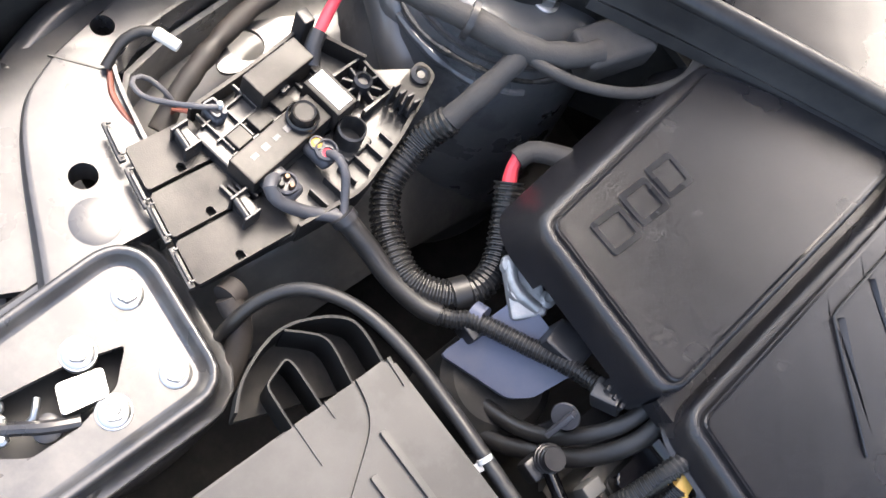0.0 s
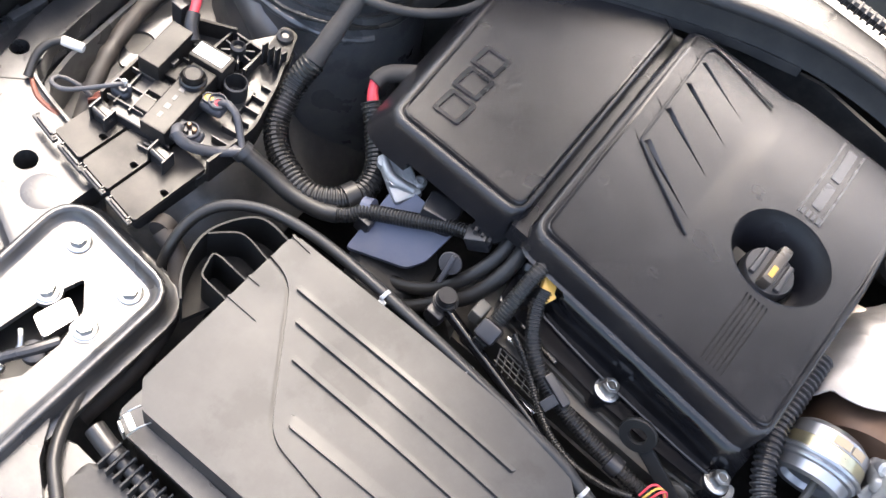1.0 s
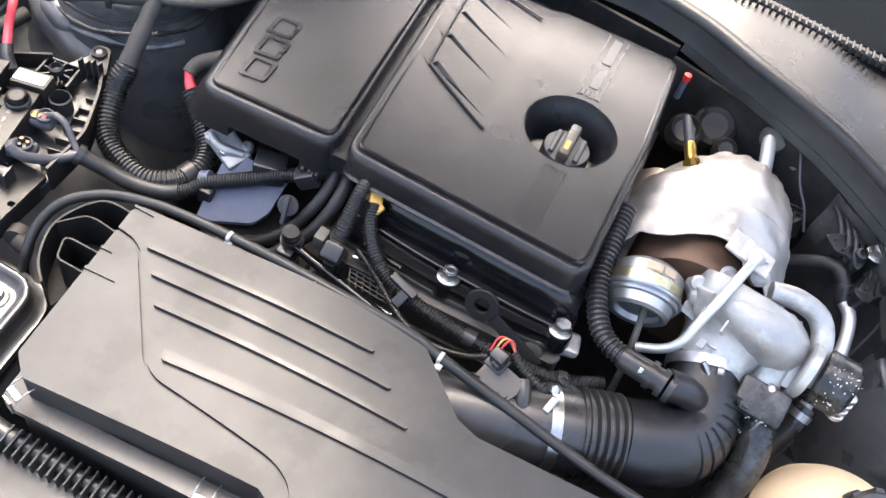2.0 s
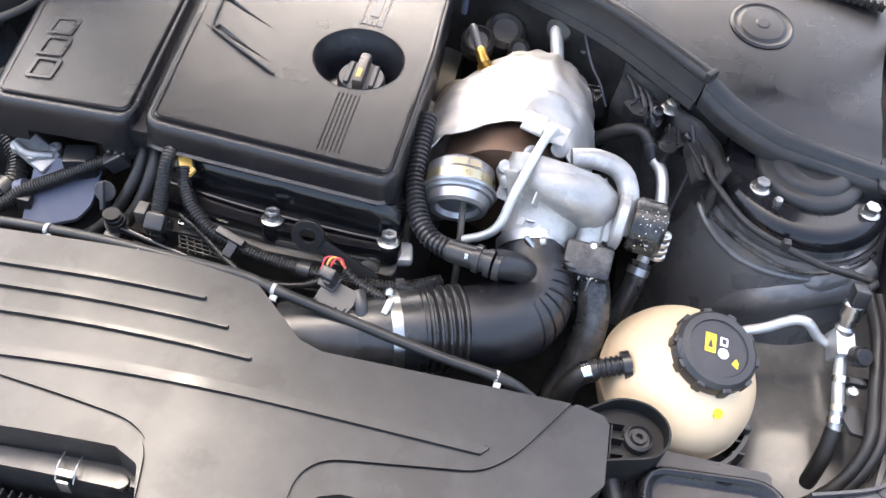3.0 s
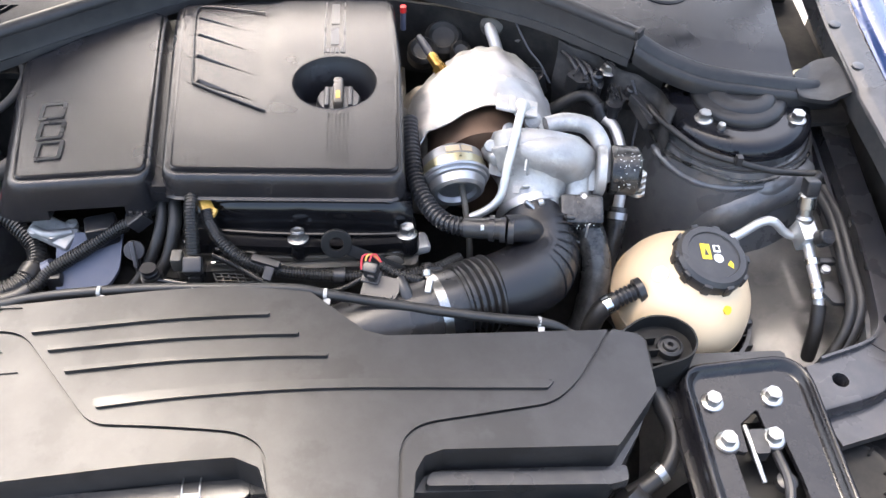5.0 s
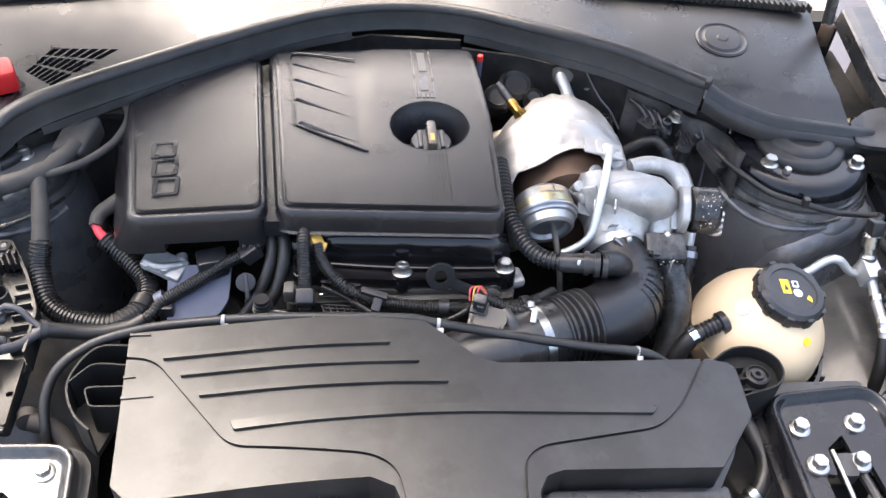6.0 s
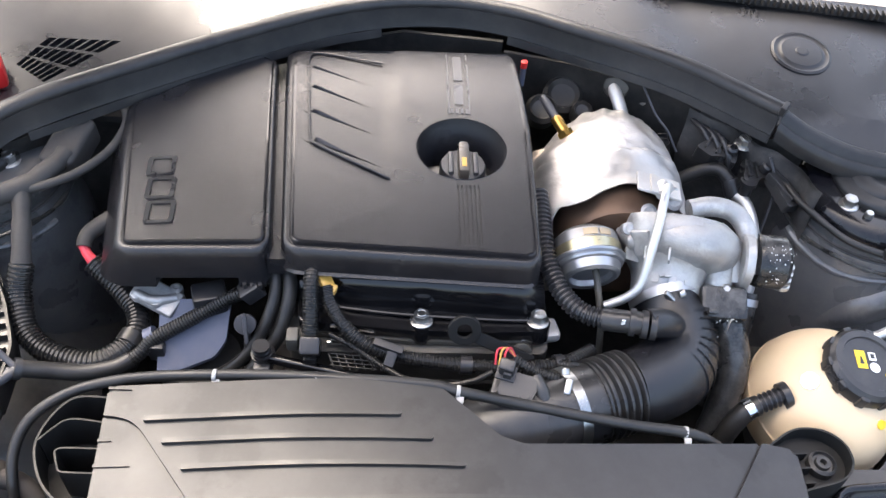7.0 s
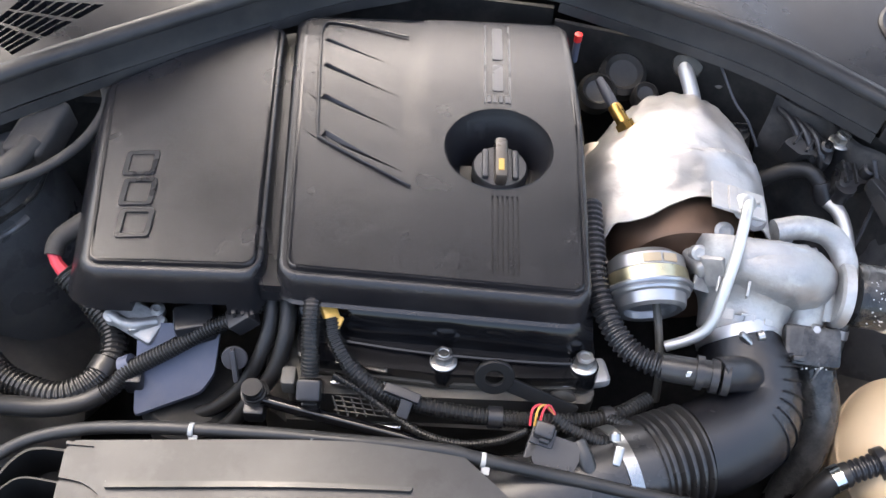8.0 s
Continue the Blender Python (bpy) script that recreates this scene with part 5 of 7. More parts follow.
wp = thing("pressure_pipe", (0.23, 0.39, 0.85), "pale aluminium pressure pipe over the turbocharger", "pipe")
part("pipe", tube([(0.278, 0.452, 0.916), (0.268, 0.425, 0.922), (0.257, 0.390, 0.912), (0.246, 0.358, 0.890), (0.238, 0.338, 0.862), (0.224, 0.332, 0.844), (0.200, 0.330, 0.829)], 0.0056, 14), M_ALU, wp)
part("fitting", lathe([(0.011, 0), (0.012, 0.006), (0.009, 0.014), (0.007, 0.02)], 20, aim((0.276, 0.456, 0.910), (0.262, 0.42, 0.916))), M_ALU, wp)
part("banjo", lathe([(0.009, 0), (0.009, 0.008), (0.006, 0.010), (0, 0.01)], 6, aim((0.286, 0.452, 0.902), (0.288, 0.43, 0.93))), M_STEEL, wp)


# ---- intake pipe ----
pipe = thing("intake_pipe", (0.22, 0.25, 0.70), "black plastic intake pipe with bellows and elbow", "intake pipe")
P_EL = [(0.281, 0.364, 0.815), (0.285, 0.345, 0.808), (0.293, 0.318, 0.798), (0.294, 0.291, 0.790), (0.282, 0.267, 0.789), (0.260, 0.2500, 0.792), (0.238, 0.2375, 0.795), (0.218, 0.2300, 0.7970)]
part("elbow", tube(P_EL, 0.036, 40, 0.004, radii=[(0, 0.042), (0.12, 0.042), (0.25, 0.046), (0.7, 0.049), (1, 0.047)]), M_COVER, pipe)
part("bellows", tube([(0.222, 0.2315, 0.7966), (0.200, 0.2230, 0.7976), (0.174, 0.2125, 0.7985)], 0.0495, 44, pitch=0.0095, depth=0.0060), M_PLASTIC, pipe)
part("straight", tube([(0.178, 0.2140, 0.7984), (0.165, 0.209, 0.799), (0.140, 0.200, 0.799), (0.085, 0.182, 0.795), (0.03, 0.166, 0.788)], 0.0465, 40), M_PLASTIC, pipe)
for k in range(7):
    f_ = 0.22 + 0.064 * k
    ln_ = spline(P_EL, 0.002)
    i_ = int(f_ * (len(ln_) - 1))
    c_, t_ = ln_[i_], (ln_[i_ + 1] - ln_[i_ - 1]).normalized()
    side_ = t_.cross(Vector((0, 0, 1))).normalized() * -1
    up_ = side_.cross(t_)
    if up_.z < 0:
        up_ = -up_
    arc = [c_ + (side_ * math.cos(a_) + up_ * math.sin(a_)) * 0.0488 for a_ in np.linspace(-0.2, 1.25, 7)]
    part("rib", tube(arc, 0.0009, 6, 0.004), M_COVER, pipe)
part("breather_stub", tube([(0.288, 0.306, 0.815), (0.264, 0.294, 0.844), (0.238, 0.286, 0.853)], 0.0175, 24), M_COVER, pipe)
for cx_, cy_, cz_, tx, ty, tz, r_, nm in ((0.146, 0.2022, 0.799, 0.197, 0.2215, 0.7978, 0.0475, "hose_clamp"), (0.2822, 0.358, 0.8125, 0.286, 0.341, 0.8065, 0.0432, "hose_clamp")):
    cl = thing(nm, (cx_, cy_, cz_ - 0.03), "steel band clamp round the intake pipe", "hose clamp", "pipe clamps")
    A_ = aim((cx_, cy_, cz_), (tx, ty, tz))
    part("band", lathe([(r_, -0.006), (r_ + 0.001, -0.006), (r_ + 0.001, 0.006), (r_, 0.006)], 48, A_), M_STEEL if cx_ < 0.2 else M_CAN, cl)
    part("screw_housing", box((cx_ - 0.008, cy_ - 0.002, cz_ + r_ + 0.002) if cx_ < 0.2 else (cx_ - 0.006, cy_ - 0.026, cz_ + r_ - 0.008), (0.008, 0.018, 0.006), 0.002, pose(0, 0, 0, 25, 0, -15) if cx_ < 0.2 else pose(0, 0, 0, 35, 0, 70)), M_STEEL, cl)
    part("screw", lathe([(0.0055, 0), (0.0055, 0.006), (0.003, 0.008), (0, 0.008)], 12, aim((cx_ - 0.010, cy_ + 0.012, cz_ + r_ + 0.004) if cx_ < 0.2 else (cx_ + 0.006, cy_ - 0.022, cz_ + r_ - 0.008), (cx_ - 0.012, cy_ + 0.04, cz_ + r_ + 0.02) if cx_ < 0.2 else (cx_ + 0.04, cy_ - 0.015, cz_ + r_))), M_STEEL, cl)

maf = thing("air_mass_sensor", (0.085, 0.205, 0.80), "black plastic air mass sensor with plug on the intake pipe", "sensor")
MQ = pose(0.084, 0.204, 0.834, 20, 0, -18)
part("base", box((0, 0, -0.008), (0.058, 0.036, 0.014), 0.004, MQ), M_PLASTIC, maf)
foot_ = prism(rpoly([(-0.020, -0.015), (0.017, -0.015), (0.021, 0.0), (0.017, 0.015), (-0.014, 0.015), (-0.020, 0.006)], 0.004), -0.002, 0.016, 0.002)
foot_.transform(MQ)
part("housing", foot_, M_CAPB, maf)
for k in range(3):
    part("housing_rib", box((-0.010 + 0.010 * k, -0.0155, 0.006), (0.0022, 0.004, 0.018), 0.0006, MQ), M_CAPB, maf)
part("side_tube", tube([(0.102, 0.212, 0.846), (0.110, 0.195, 0.842), (0.116, 0.180, 0.826)], 0.0085, 14), M_PLASTIC, maf)
part("plug", box((-0.014, 0.010, 0.028), (0.018, 0.014, 0.030), 0.003, MQ), M_CAPB, maf)
part("plug_latch", box((-0.014, 0.0025, 0.024), (0.009, 0.004, 0.018), 0.001, MQ), M_PLASTIC, maf)
part("plug_collar", box((-0.014, 0.010, 0.018), (0.022, 0.018, 0.005), 0.0015, MQ), M_CAPB, maf)
for k, m_ in enumerate((M_REDW, M_YELC, M_REDW)):
    part("wire", tube([(0.058 + 0.004 * k, 0.222, 0.856), (0.060 + 0.005 * k, 0.234, 0.866), (0.070 + 0.003 * k, 0.240, 0.862), (0.082, 0.236, 0.852)], 0.0012, 6, 0.004), m_, maf)


# ---- rubber seal along the scuttle ----
seal = thing("bonnet_seal", (0.0, 0.80, 0.90), "grey-black rubber bonnet seal arching along the scuttle", "rubber seal")
SEAL = [(-0.585, 0.500, 0.900), (-0.53, 0.546, 0.922), (-0.38, 0.646, 0.925), (-0.20, 0.755, 0.925), (-0.09, 0.800, 0.925), (0.018, 0.812, 0.925), (0.11, 0.795, 0.925), (0.19, 0.760, 0.925), (0.335, 0.690, 0.925), (0.46, 0.596, 0.922)]
SEAL2 = [(0.462, 0.596, 0.921), (0.50, 0.578, 0.905), (0.56, 0.556, 0.892), (0.63, 0.545, 0.886), (0.69, 0.540, 0.880), (0.735, 0.55, 0.868), (0.77, 0.57, 0.855)]


def seal_strip(pts, prof, bm=None):
    """Sweeps a profile of (towards the windscreen, up) along a line, kept upright."""
    b_ = bmesh.new()
    ln_ = spline(pts, 0.012)
    rings_ = []
    for i, q in enumerate(ln_):
        t_ = (ln_[min(i + 1, len(ln_) - 1)] - ln_[max(i - 1, 0)])
        t_.z = 0
        t_.normalize()
        s_ = Vector((-t_.y, t_.x, 0))
        rings_.append([b_.verts.new(q + s_ * a_ + Vector((0, 0, h_))) for a_, h_ in prof])
    for r0, r1 in zip(rings_, rings_[1:]):
        for k in range(len(prof)):
            j = (k + 1) % len(prof)
            b_.faces.new((r0[k], r0[j], r1[j], r1[k]))
    b_.faces.new(rings_[0])
    b_.faces.new(rings_[-1])
    return b_


TOP = [(0.012 * math.cos(a), 0.010 * math.sin(a)) for a in np.linspace(-0.6, math.pi + 0.3, 10)]
part("seal_bead", seal_strip(SEAL, [(p[0] + 0.004, p[1]) for p in TOP]), M_RUBBER, seal, angle=60)
part("seal_face", seal_strip(SEAL, [(-0.008, -0.003), (-0.004, -0.004), (-0.004, -0.030), (-0.011, -0.035), (-0.015, -0.031), (-0.011, -0.020)]), M_RUBBER, seal, "upright face of the seal carrier")
part("seal_lip", seal_strip(SEAL[1:5], [(-0.011, -0.032), (-0.017, -0.030), (-0.020, -0.042), (-0.016, -0.044)]), M_RUBBER, seal)
part("seal_lip", seal_strip(SEAL[6:], [(-0.011, -0.032), (-0.017, -0.030), (-0.020, -0.042), (-0.016, -0.044)]), M_RUBBER, seal)
part("seal_tail", seal_strip(SEAL2, [(-0.018, -0.034), (-0.018, -0.018), (-0.013, -0.010), (-0.007, -0.010), (-0.002, 0.000), (0.006, 0.003), (0.013, 0.000), (0.017, -0.009), (0.019, -0.03)]), M_RUBBER, seal, angle=60)
flap = prism(rpoly([(0.690, 0.522), (0.735, 0.508), (0.775, 0.520), (0.806, 0.566), (0.800, 0.606), (0.742, 0.606), (0.700, 0.570)], 0.012), 0.8675, 0.8745, 0.002)
warp(flap, lambda x, y: 0.010 * noise.noise(Vector((x * 22, y * 22, 1.5))) + 0.05 * (x - 0.75), xs=(0.71, 0.73, 0.75, 0.77, 0.79), ys=(0.53, 0.55, 0.57, 0.59))
part("corner_flap", flap, M_RUBBER, seal, "creased rubber corner flap", 60)
part("joint_lug", box((0.461, 0.596, 0.928), (0.008, 0.020, 0.014), 0.002, pose(0, 0, 0, 0, 0, -38)), M_RUBBER, seal)
clip_b = thing("seal_bolt", (0, 0, 0), "washer-headed bolt below the seal", "bolt")
part("washer", lathe([(0.016, 0), (0.0165, 0.002), (0.014, 0.004), (0.007, 0.004), (0.006, 0.009), (0, 0.009)], 24), M_STEEL, clip_b)
clip_b.matrix_basis = aim((0.323, 0.711, 0.862), (0.28, 0.60, 0.94))
# support panel behind the seal on the turbo side
structure("bulkhead_flange", ribbon([(0.10, 0.775), (0.20, 0.752), (0.34, 0.690), (0.455, 0.605), (0.51, 0.585)], 0.006, 0.74, 0.872), M_DARK, "dark sheet-metal flange under the seal", "flange")
structure("bulkhead_flange_l", ribbon([(-0.56, 0.530), (-0.38, 0.660), (-0.20, 0.768), (-0.05, 0.815), (0.10, 0.80)], 0.006, 0.70, 0.872), M_DARK, "dark sheet-metal flange under the seal", "flange")

disc = thing("round_cover", (0.538, 0.758, 0.90), "round grey plastic cover set into the scuttle", "round cover")
DK = pose(0.538, 0.758, 0.8975, 6, 0, 0)
part("lid_disc", lathe([(0.046, 0), (0.045, 0.008), (0.041, 0.0095), (0.037, 0.008), (0.033, 0.0085), (0.030, 0.0105), (0.010, 0.0110), (0.008, 0.0125), (0, 0.0125)], 44, DK), M_COWL, disc)
red = thing("jump_terminal", (-0.60, 0.652, 0.88), "red plastic cap of the jump-start terminal", "terminal")
part("cap", box((-0.599, 0.634, 0.905), (0.045, 0.048, 0.040), 0.008, pose(0, 0, 0, 0, 0, 25)), M_RED, red)
part("foot", box((-0.600, 0.636, 0.884), (0.07, 0.07, 0.012), 0.003, pose(0, 0, 0, 0, 0, 25)), M_PLASTIC, red)

strutrod = thing("bonnet_strut", (0.745, 0.80, 0.88), "slim gas strut holding the bonnet", "gas strut")
part("tube", tube([(0.735, 0.79, 0.90), (0.728, 0.83, 1.10)], 0.010, 16, 0.05), M_CAPB, strutrod)
part("rod", tube([(0.728, 0.83, 1.10), (0.70, 0.955, 1.42)], 0.005, 12, 0.05), M_CHROME, strutrod)
part("end", lathe([(0.011, 0), (0.012, 0.01), (0.012, 0.035), (0.009, 0.04)], 16, pose(0.735, 0.788, 0.88)), M_RUST, strutrod)


# ---- engine front ----
vc = thing("valve_cover", (-0.03, 0.32, 0.74), "glossy black valve cover below the engine cover", "valve cover")


def valve_front():
    """A glossy hood: flat top, rounded shoulder, convex front down to the flange, sloping ends."""
    b_ = bmesh.new()
    nu = 60
    prof = [(0.50, 0.0), (0.334, 0.0), (0.324, -0.001), (0.317, -0.004), (0.312, -0.010), (0.309, -0.018), (0.307, -0.028), (0.306, -0.038), (0.305, -0.046), (0.304, -0.060)]
    g = []
    for i in range(nu):
        x = -0.178 + 0.302 * i / (nu - 1)
        e = min(1.0, max(0.0, (x + 0.180) / 0.085)) * min(1.0, max(0.0, (0.134 - x) / 0.040))
        e = e * e * (3 - 2 * e)
        ridge = 0.022 * (1 - e)
        row = []
        for y, dz in prof:
            z = 0.865 + dz * (1 - 0.55 * (1 - e)) - 1.15 * ridge - 0.0025 * math.exp(-((x + 0.02) / 0.012) ** 2) * (dz < -0.01)
            row.append(b_.verts.new((x, y - (0.010 + 0.05 * x) * (y < 0.4) + 0.010 * (1 - e), max(z, 0.812))))
        g.append(row)
    for i in range(nu - 1):
        for j in range(len(prof) - 1):
            b_.faces.new((g[i][j], g[i + 1][j], g[i + 1][j + 1], g[i][j + 1]))
    for row in (g[0], g[-1]):
        foot = [b_.verts.new((v.co.x, v.co.y, 0.79)) for v in row]
        for j in range(len(prof) - 1):
            b_.faces.new((row[j], row[j + 1], foot[j + 1], foot[j]))
    return b_


part("hood", valve_front(), M_VALVE, vc, angle=50)
part("hood_ridge", tube([(-0.146, 0.322, 0.845), (-0.128, 0.315, 0.857), (-0.100, 0.311, 0.8635), (0.0, 0.306, 0.8655), (0.070, 0.304, 0.8645), (0.094, 0.305, 0.860), (0.112, 0.309, 0.845)], 0.0036, 10), M_VALVE, vc)
part("hood_step", tube([(-0.155, 0.300, 0.8245), (-0.05, 0.287, 0.8255), (0.06, 0.282, 0.8255), (0.12, 0.284, 0.8235)], 0.0026, 8), M_VALVE, vc)
part("flange", prism(rpoly([(-0.165, 0.276), (-0.03, 0.266), (0.06, 0.266), (0.128, 0.270), (0.128, 0.32), (-0.17, 0.32)], 0.008), 0.806, 0.822, 0.003), M_VALVE, vc)
part("gasket", prism(rpoly([(-0.163, 0.274), (-0.03, 0.264), (0.06, 0.264), (0.126, 0.268), (0.126, 0.32), (-0.168, 0.32)], 0.008), 0.798, 0.804), M_BLOCK, vc)
for x, y in ((-0.022, 0.279), (0.116, 0.283)):
    part("bolt_pillar", lathe([(0.017, 0.80), (0.015, 0.822), (0.012, 0.826)], 24, Matrix.Translation((x, y, 0))), M_VALVE, vc)
    copy_thing(flange_bolt, pose(x, y + 0.020, 0.830, -8, 0, 10))
nudge(vc, 0.0, 0.020, 0.006)
head = thing("cylinder_head", (0.0, 0.28, 0.70), "grimy cast cylinder head edge with mesh guard", "cylinder head")
part("casting", prism(rpoly([(-0.175, 0.258), (0.13, 0.262), (0.13, 0.33), (-0.18, 0.33)], 0.01), 0.70, 0.797, 0.006), M_BLOCK, head)
part("corner_casting", box((0.118, 0.292, 0.800), (0.055, 0.030, 0.016), 0.006, pose(0, 0, 0, 0, 0, 12)), M_CAST, head)
part("corner_plug", lathe([(0.014, 0), (0.014, 0.012), (0.010, 0.014), (0, 0.014)], 20, aim((0.098, 0.275, 0.790), (0.098, 0.20, 0.82))), M_BLOCK, head)
for k in range(7):
    part("mesh_bar", box((-0.128 + 0.009 * k, 0.255, 0.790), (0.002, 0.032, 0.003), 0.0006, pose(0, 0, 0, 20, 0, 25)), M_BLOCK, head)
    part("mesh_bar", box((-0.100, 0.243 + 0.0045 * k, 0.788 + 0.0015 * k), (0.055, 0.0016, 0.003), 0.0006, pose(0, 0, 0, 20, 0, -5)), M_BLOCK, head)
part("chrome_edge", box((-0.105, 0.268, 0.803), (0.055, 0.006, 0.006), 0.002), M_CHROME, head)
part("chrome_edge", box((-0.085, 0.232, 0.786), (0.05, 0.006, 0.006), 0.002), M_CHROME, head)
hook = thing("lifting_eye", (0.03, 0.27, 0.78), "black steel lifting eye bolted to the head", "lifting eye")
EY = pose(0.027, 0.262, 0.838, 66, 0, 0)
part("eye_plate", lathe([(0.0095, -0.003), (0.0185, -0.003), (0.0195, -0.0015), (0.0195, 0.0015), (0.0185, 0.003), (0.0095, 0.003), (0.0085, 0.0), (0.0095, -0.003)], 36, EY, caps=False), M_EAR, hook)
part("arm", box((0.074, 0.256, 0.812), (0.082, 0.015, 0.006), 0.002, pose(0, 0, 0, 50, 26, -8)), M_EAR, hook)

nudge(head, 0.0, 0.014, 0.004)
nudge(hook, 0.0, 0.016, 0.004)


def loom(name, pts, r, label, pitch=0.0037, depth=0.0013, material=None, cat="cable loom"):
    t = thing(name, pts[0], label, cat)
    part("sleeve", tube(pts, r, 14, 0.006, pitch=pitch, depth=depth), material or M_LOOM, t, angle=25)
    return t


def band(parent, at, to, r, w, material=None, name="tape_band"):
    return part(name, lathe([(r * 0.9, -w / 2), (r, -w / 2), (r, w / 2), (r * 0.9, w / 2)], 24, aim(at, to)), material or M_CAPB, parent)


# injector loom and small hoses over the engine front
l1 = loom("coil_loom", [(-0.150, 0.345, 0.880), (-0.1505, 0.318, 0.872), (-0.150, 0.292, 0.852), (-0.1495, 0.275, 0.832)], 0.0092, "black corrugated loom dropping from the engine cover")
part("connector", box((-0.1495, 0.268, 0.815), (0.024, 0.022, 0.040), 0.004, pose(0, 0, 0, 30, 0, 0)), M_CAPB, l1)
part("connector_foot", box((-0.150, 0.262, 0.795), (0.016, 0.016, 0.03), 0.003), M_PLASTIC, l1)
part("connector_tab", box((-0.170, 0.274, 0.822), (0.014, 0.020, 0.022), 0.003), M_BLOCK, l1)
l2 = loom("injector_loom", [(-0.134, 0.322, 0.862), (-0.128, 0.305, 0.850), (-0.110, 0.283, 0.836), (-0.085, 0.268, 0.824), (-0.052, 0.260, 0.816), (-0.012, 0.254, 0.813), (0.045, 0.250, 0.811), (0.100, 0.252, 0.808), (0.148, 0.262, 0.806), (0.185, 0.285, 0.80)], 0.0086, "black corrugated loom across the front of the head")
b = box((-0.060, 0.262, 0.829), (0.036, 0.010, 0.008), 0.0015, pose(0, 0, 0, 10, 8, -16))
part("loom_clip", b, M_CAPB, l2)
part("loom_clip", box((-0.056, 0.253, 0.823), (0.012, 0.026, 0.005), 0.0015, pose(0, 0, 0, 30, 8, -16)), M_PLASTIC, l2)
band(l2, (0.030, 0.2508, 0.8115), (0.05, 0.2503, 0.811), 0.0108, 0.014)
band(l2, (0.140, 0.260, 0.8065), (0.15, 0.2625, 0.806), 0.0105, 0.010)
l3 = loom("sensor_loom", [(-0.128, 0.282, 0.822), (-0.100, 0.268, 0.818), (-0.065, 0.245, 0.812), (-0.035, 0.228, 0.812), (0.0, 0.220, 0.815), (0.035, 0.222, 0.822), (0.058, 0.228, 0.832)], 0.0042, "thin corrugated loom to the air mass sensor", 0.0028, 0.0009)
l4 = loom("plug_loom", [(0.080, 0.236, 0.848), (0.100, 0.226, 0.842), (0.130, 0.218, 0.838), (0.152, 0.224, 0.834), (0.156, 0.240, 0.826), (0.140, 0.252, 0.816)], 0.0065, "short corrugated loop from the sensor plug", 0.0034, 0.0012)
yc = thing("plug_lock", (-0.132, 0.325, 0.86), "orange-yellow plug lock under the cover edge", "connector")
part("lock", box((-0.134, 0.326, 0.863), (0.016, 0.019, 0.010), 0.003, pose(0, 0, 0, 20, 10, 30)), M_YELC, yc)
part("lock_tab", box((-0.126, 0.319, 0.858), (0.008, 0.014, 0.008), 0.002, pose(0, 0, 0, 20, 10, -20)), M_YELC, yc)

# fuel rail and its end fitting
rail = thing("fuel_pipe", (-0.19, 0.262, 0.77), "long black fuel pipe along the head", "pipe")
part("pipe", tube([(-0.200, 0.266, 0.795), (-0.17, 0.258, 0.796), (-0.08, 0.238, 0.795), (0.0, 0.222, 0.792), (0.05, 0.214, 0.788)], 0.0062, 14), M_VALVE, rail)
part("ribbed_pipe", tube([(-0.175, 0.238, 0.775), (-0.10, 0.226, 0.775), (0.02, 0.205, 0.772)], 0.0065, 12, pitch=0.005, depth=0.0012), M_LOOM, rail)
for k in range(4):
    part("ring", lathe([(0.014 - 0.0015 * k, 0), (0.014 - 0.0015 * k, 0.005), (0.010, 0.006)], 22, aim((-0.206, 0.272 - 0.002 * k, 0.792 + 0.0068 * k), (-0.206, 0.268, 0.86))), M_CAPB, rail)
part("fitting", box((-0.206, 0.262, 0.782), (0.022, 0.024, 0.022), 0.005), M_CAPB, rail)

# breather hose from cover edge to intake elbow
br = loom("breather_hose", [(0.124, 0.470, 0.880), (0.126, 0.420, 0.869), (0.131, 0.372, 0.857), (0.145, 0.332, 0.849), (0.165, 0.307, 0.846), (0.192, 0.294, 0.848)], 0.0125, "black ribbed breather hose to the intake elbow", 0.0062, 0.0026, M_CAPB, "hose")
part("smooth_end", tube([(0.188, 0.2955, 0.848), (0.212, 0.290, 0.851), (0.238, 0.286, 0.853)], 0.0135, 20), M_PLASTIC, br)
for x_ in (0.222, 0.236, 0.246):
    band(br, (x_, 0.2885 - 0.2 * (x_ - 0.222), 0.852), (x_ + 0.02, 0.2845 - 0.2 * (x_ - 0.222), 0.8535), 0.0165, 0.007)
part("print_mark", box((0.2085, 0.2805, 0.8610), (0.004, 0.002, 0.010), 0.0004), M_WHITE, br)

# cable along the air box with pale clips
cb = thing("bonnet_cable", (0.016, 0.184, 0.84), "thin black bonnet cable running behind the air box", "cable")
part("cable", tube([(-0.455, 0.095, 0.70), (-0.456, 0.115, 0.755), (-0.456, 0.145, 0.785), (-0.442, 0.175, 0.803), (-0.408, 0.198, 0.815), (-0.362, 0.208, 0.826), (-0.30, 0.208, 0.840), (-0.20, 0.202, 0.855), (-0.10, 0.196, 0.860), (-0.02, 0.192, 0.860), (0.016, 0.187, 0.855), (0.10, 0.178, 0.842), (0.20, 0.166, 0.830), (0.275, 0.160, 0.822), (0.31, 0.158, 0.80)], 0.0062, 12), M_HOSE, cb)
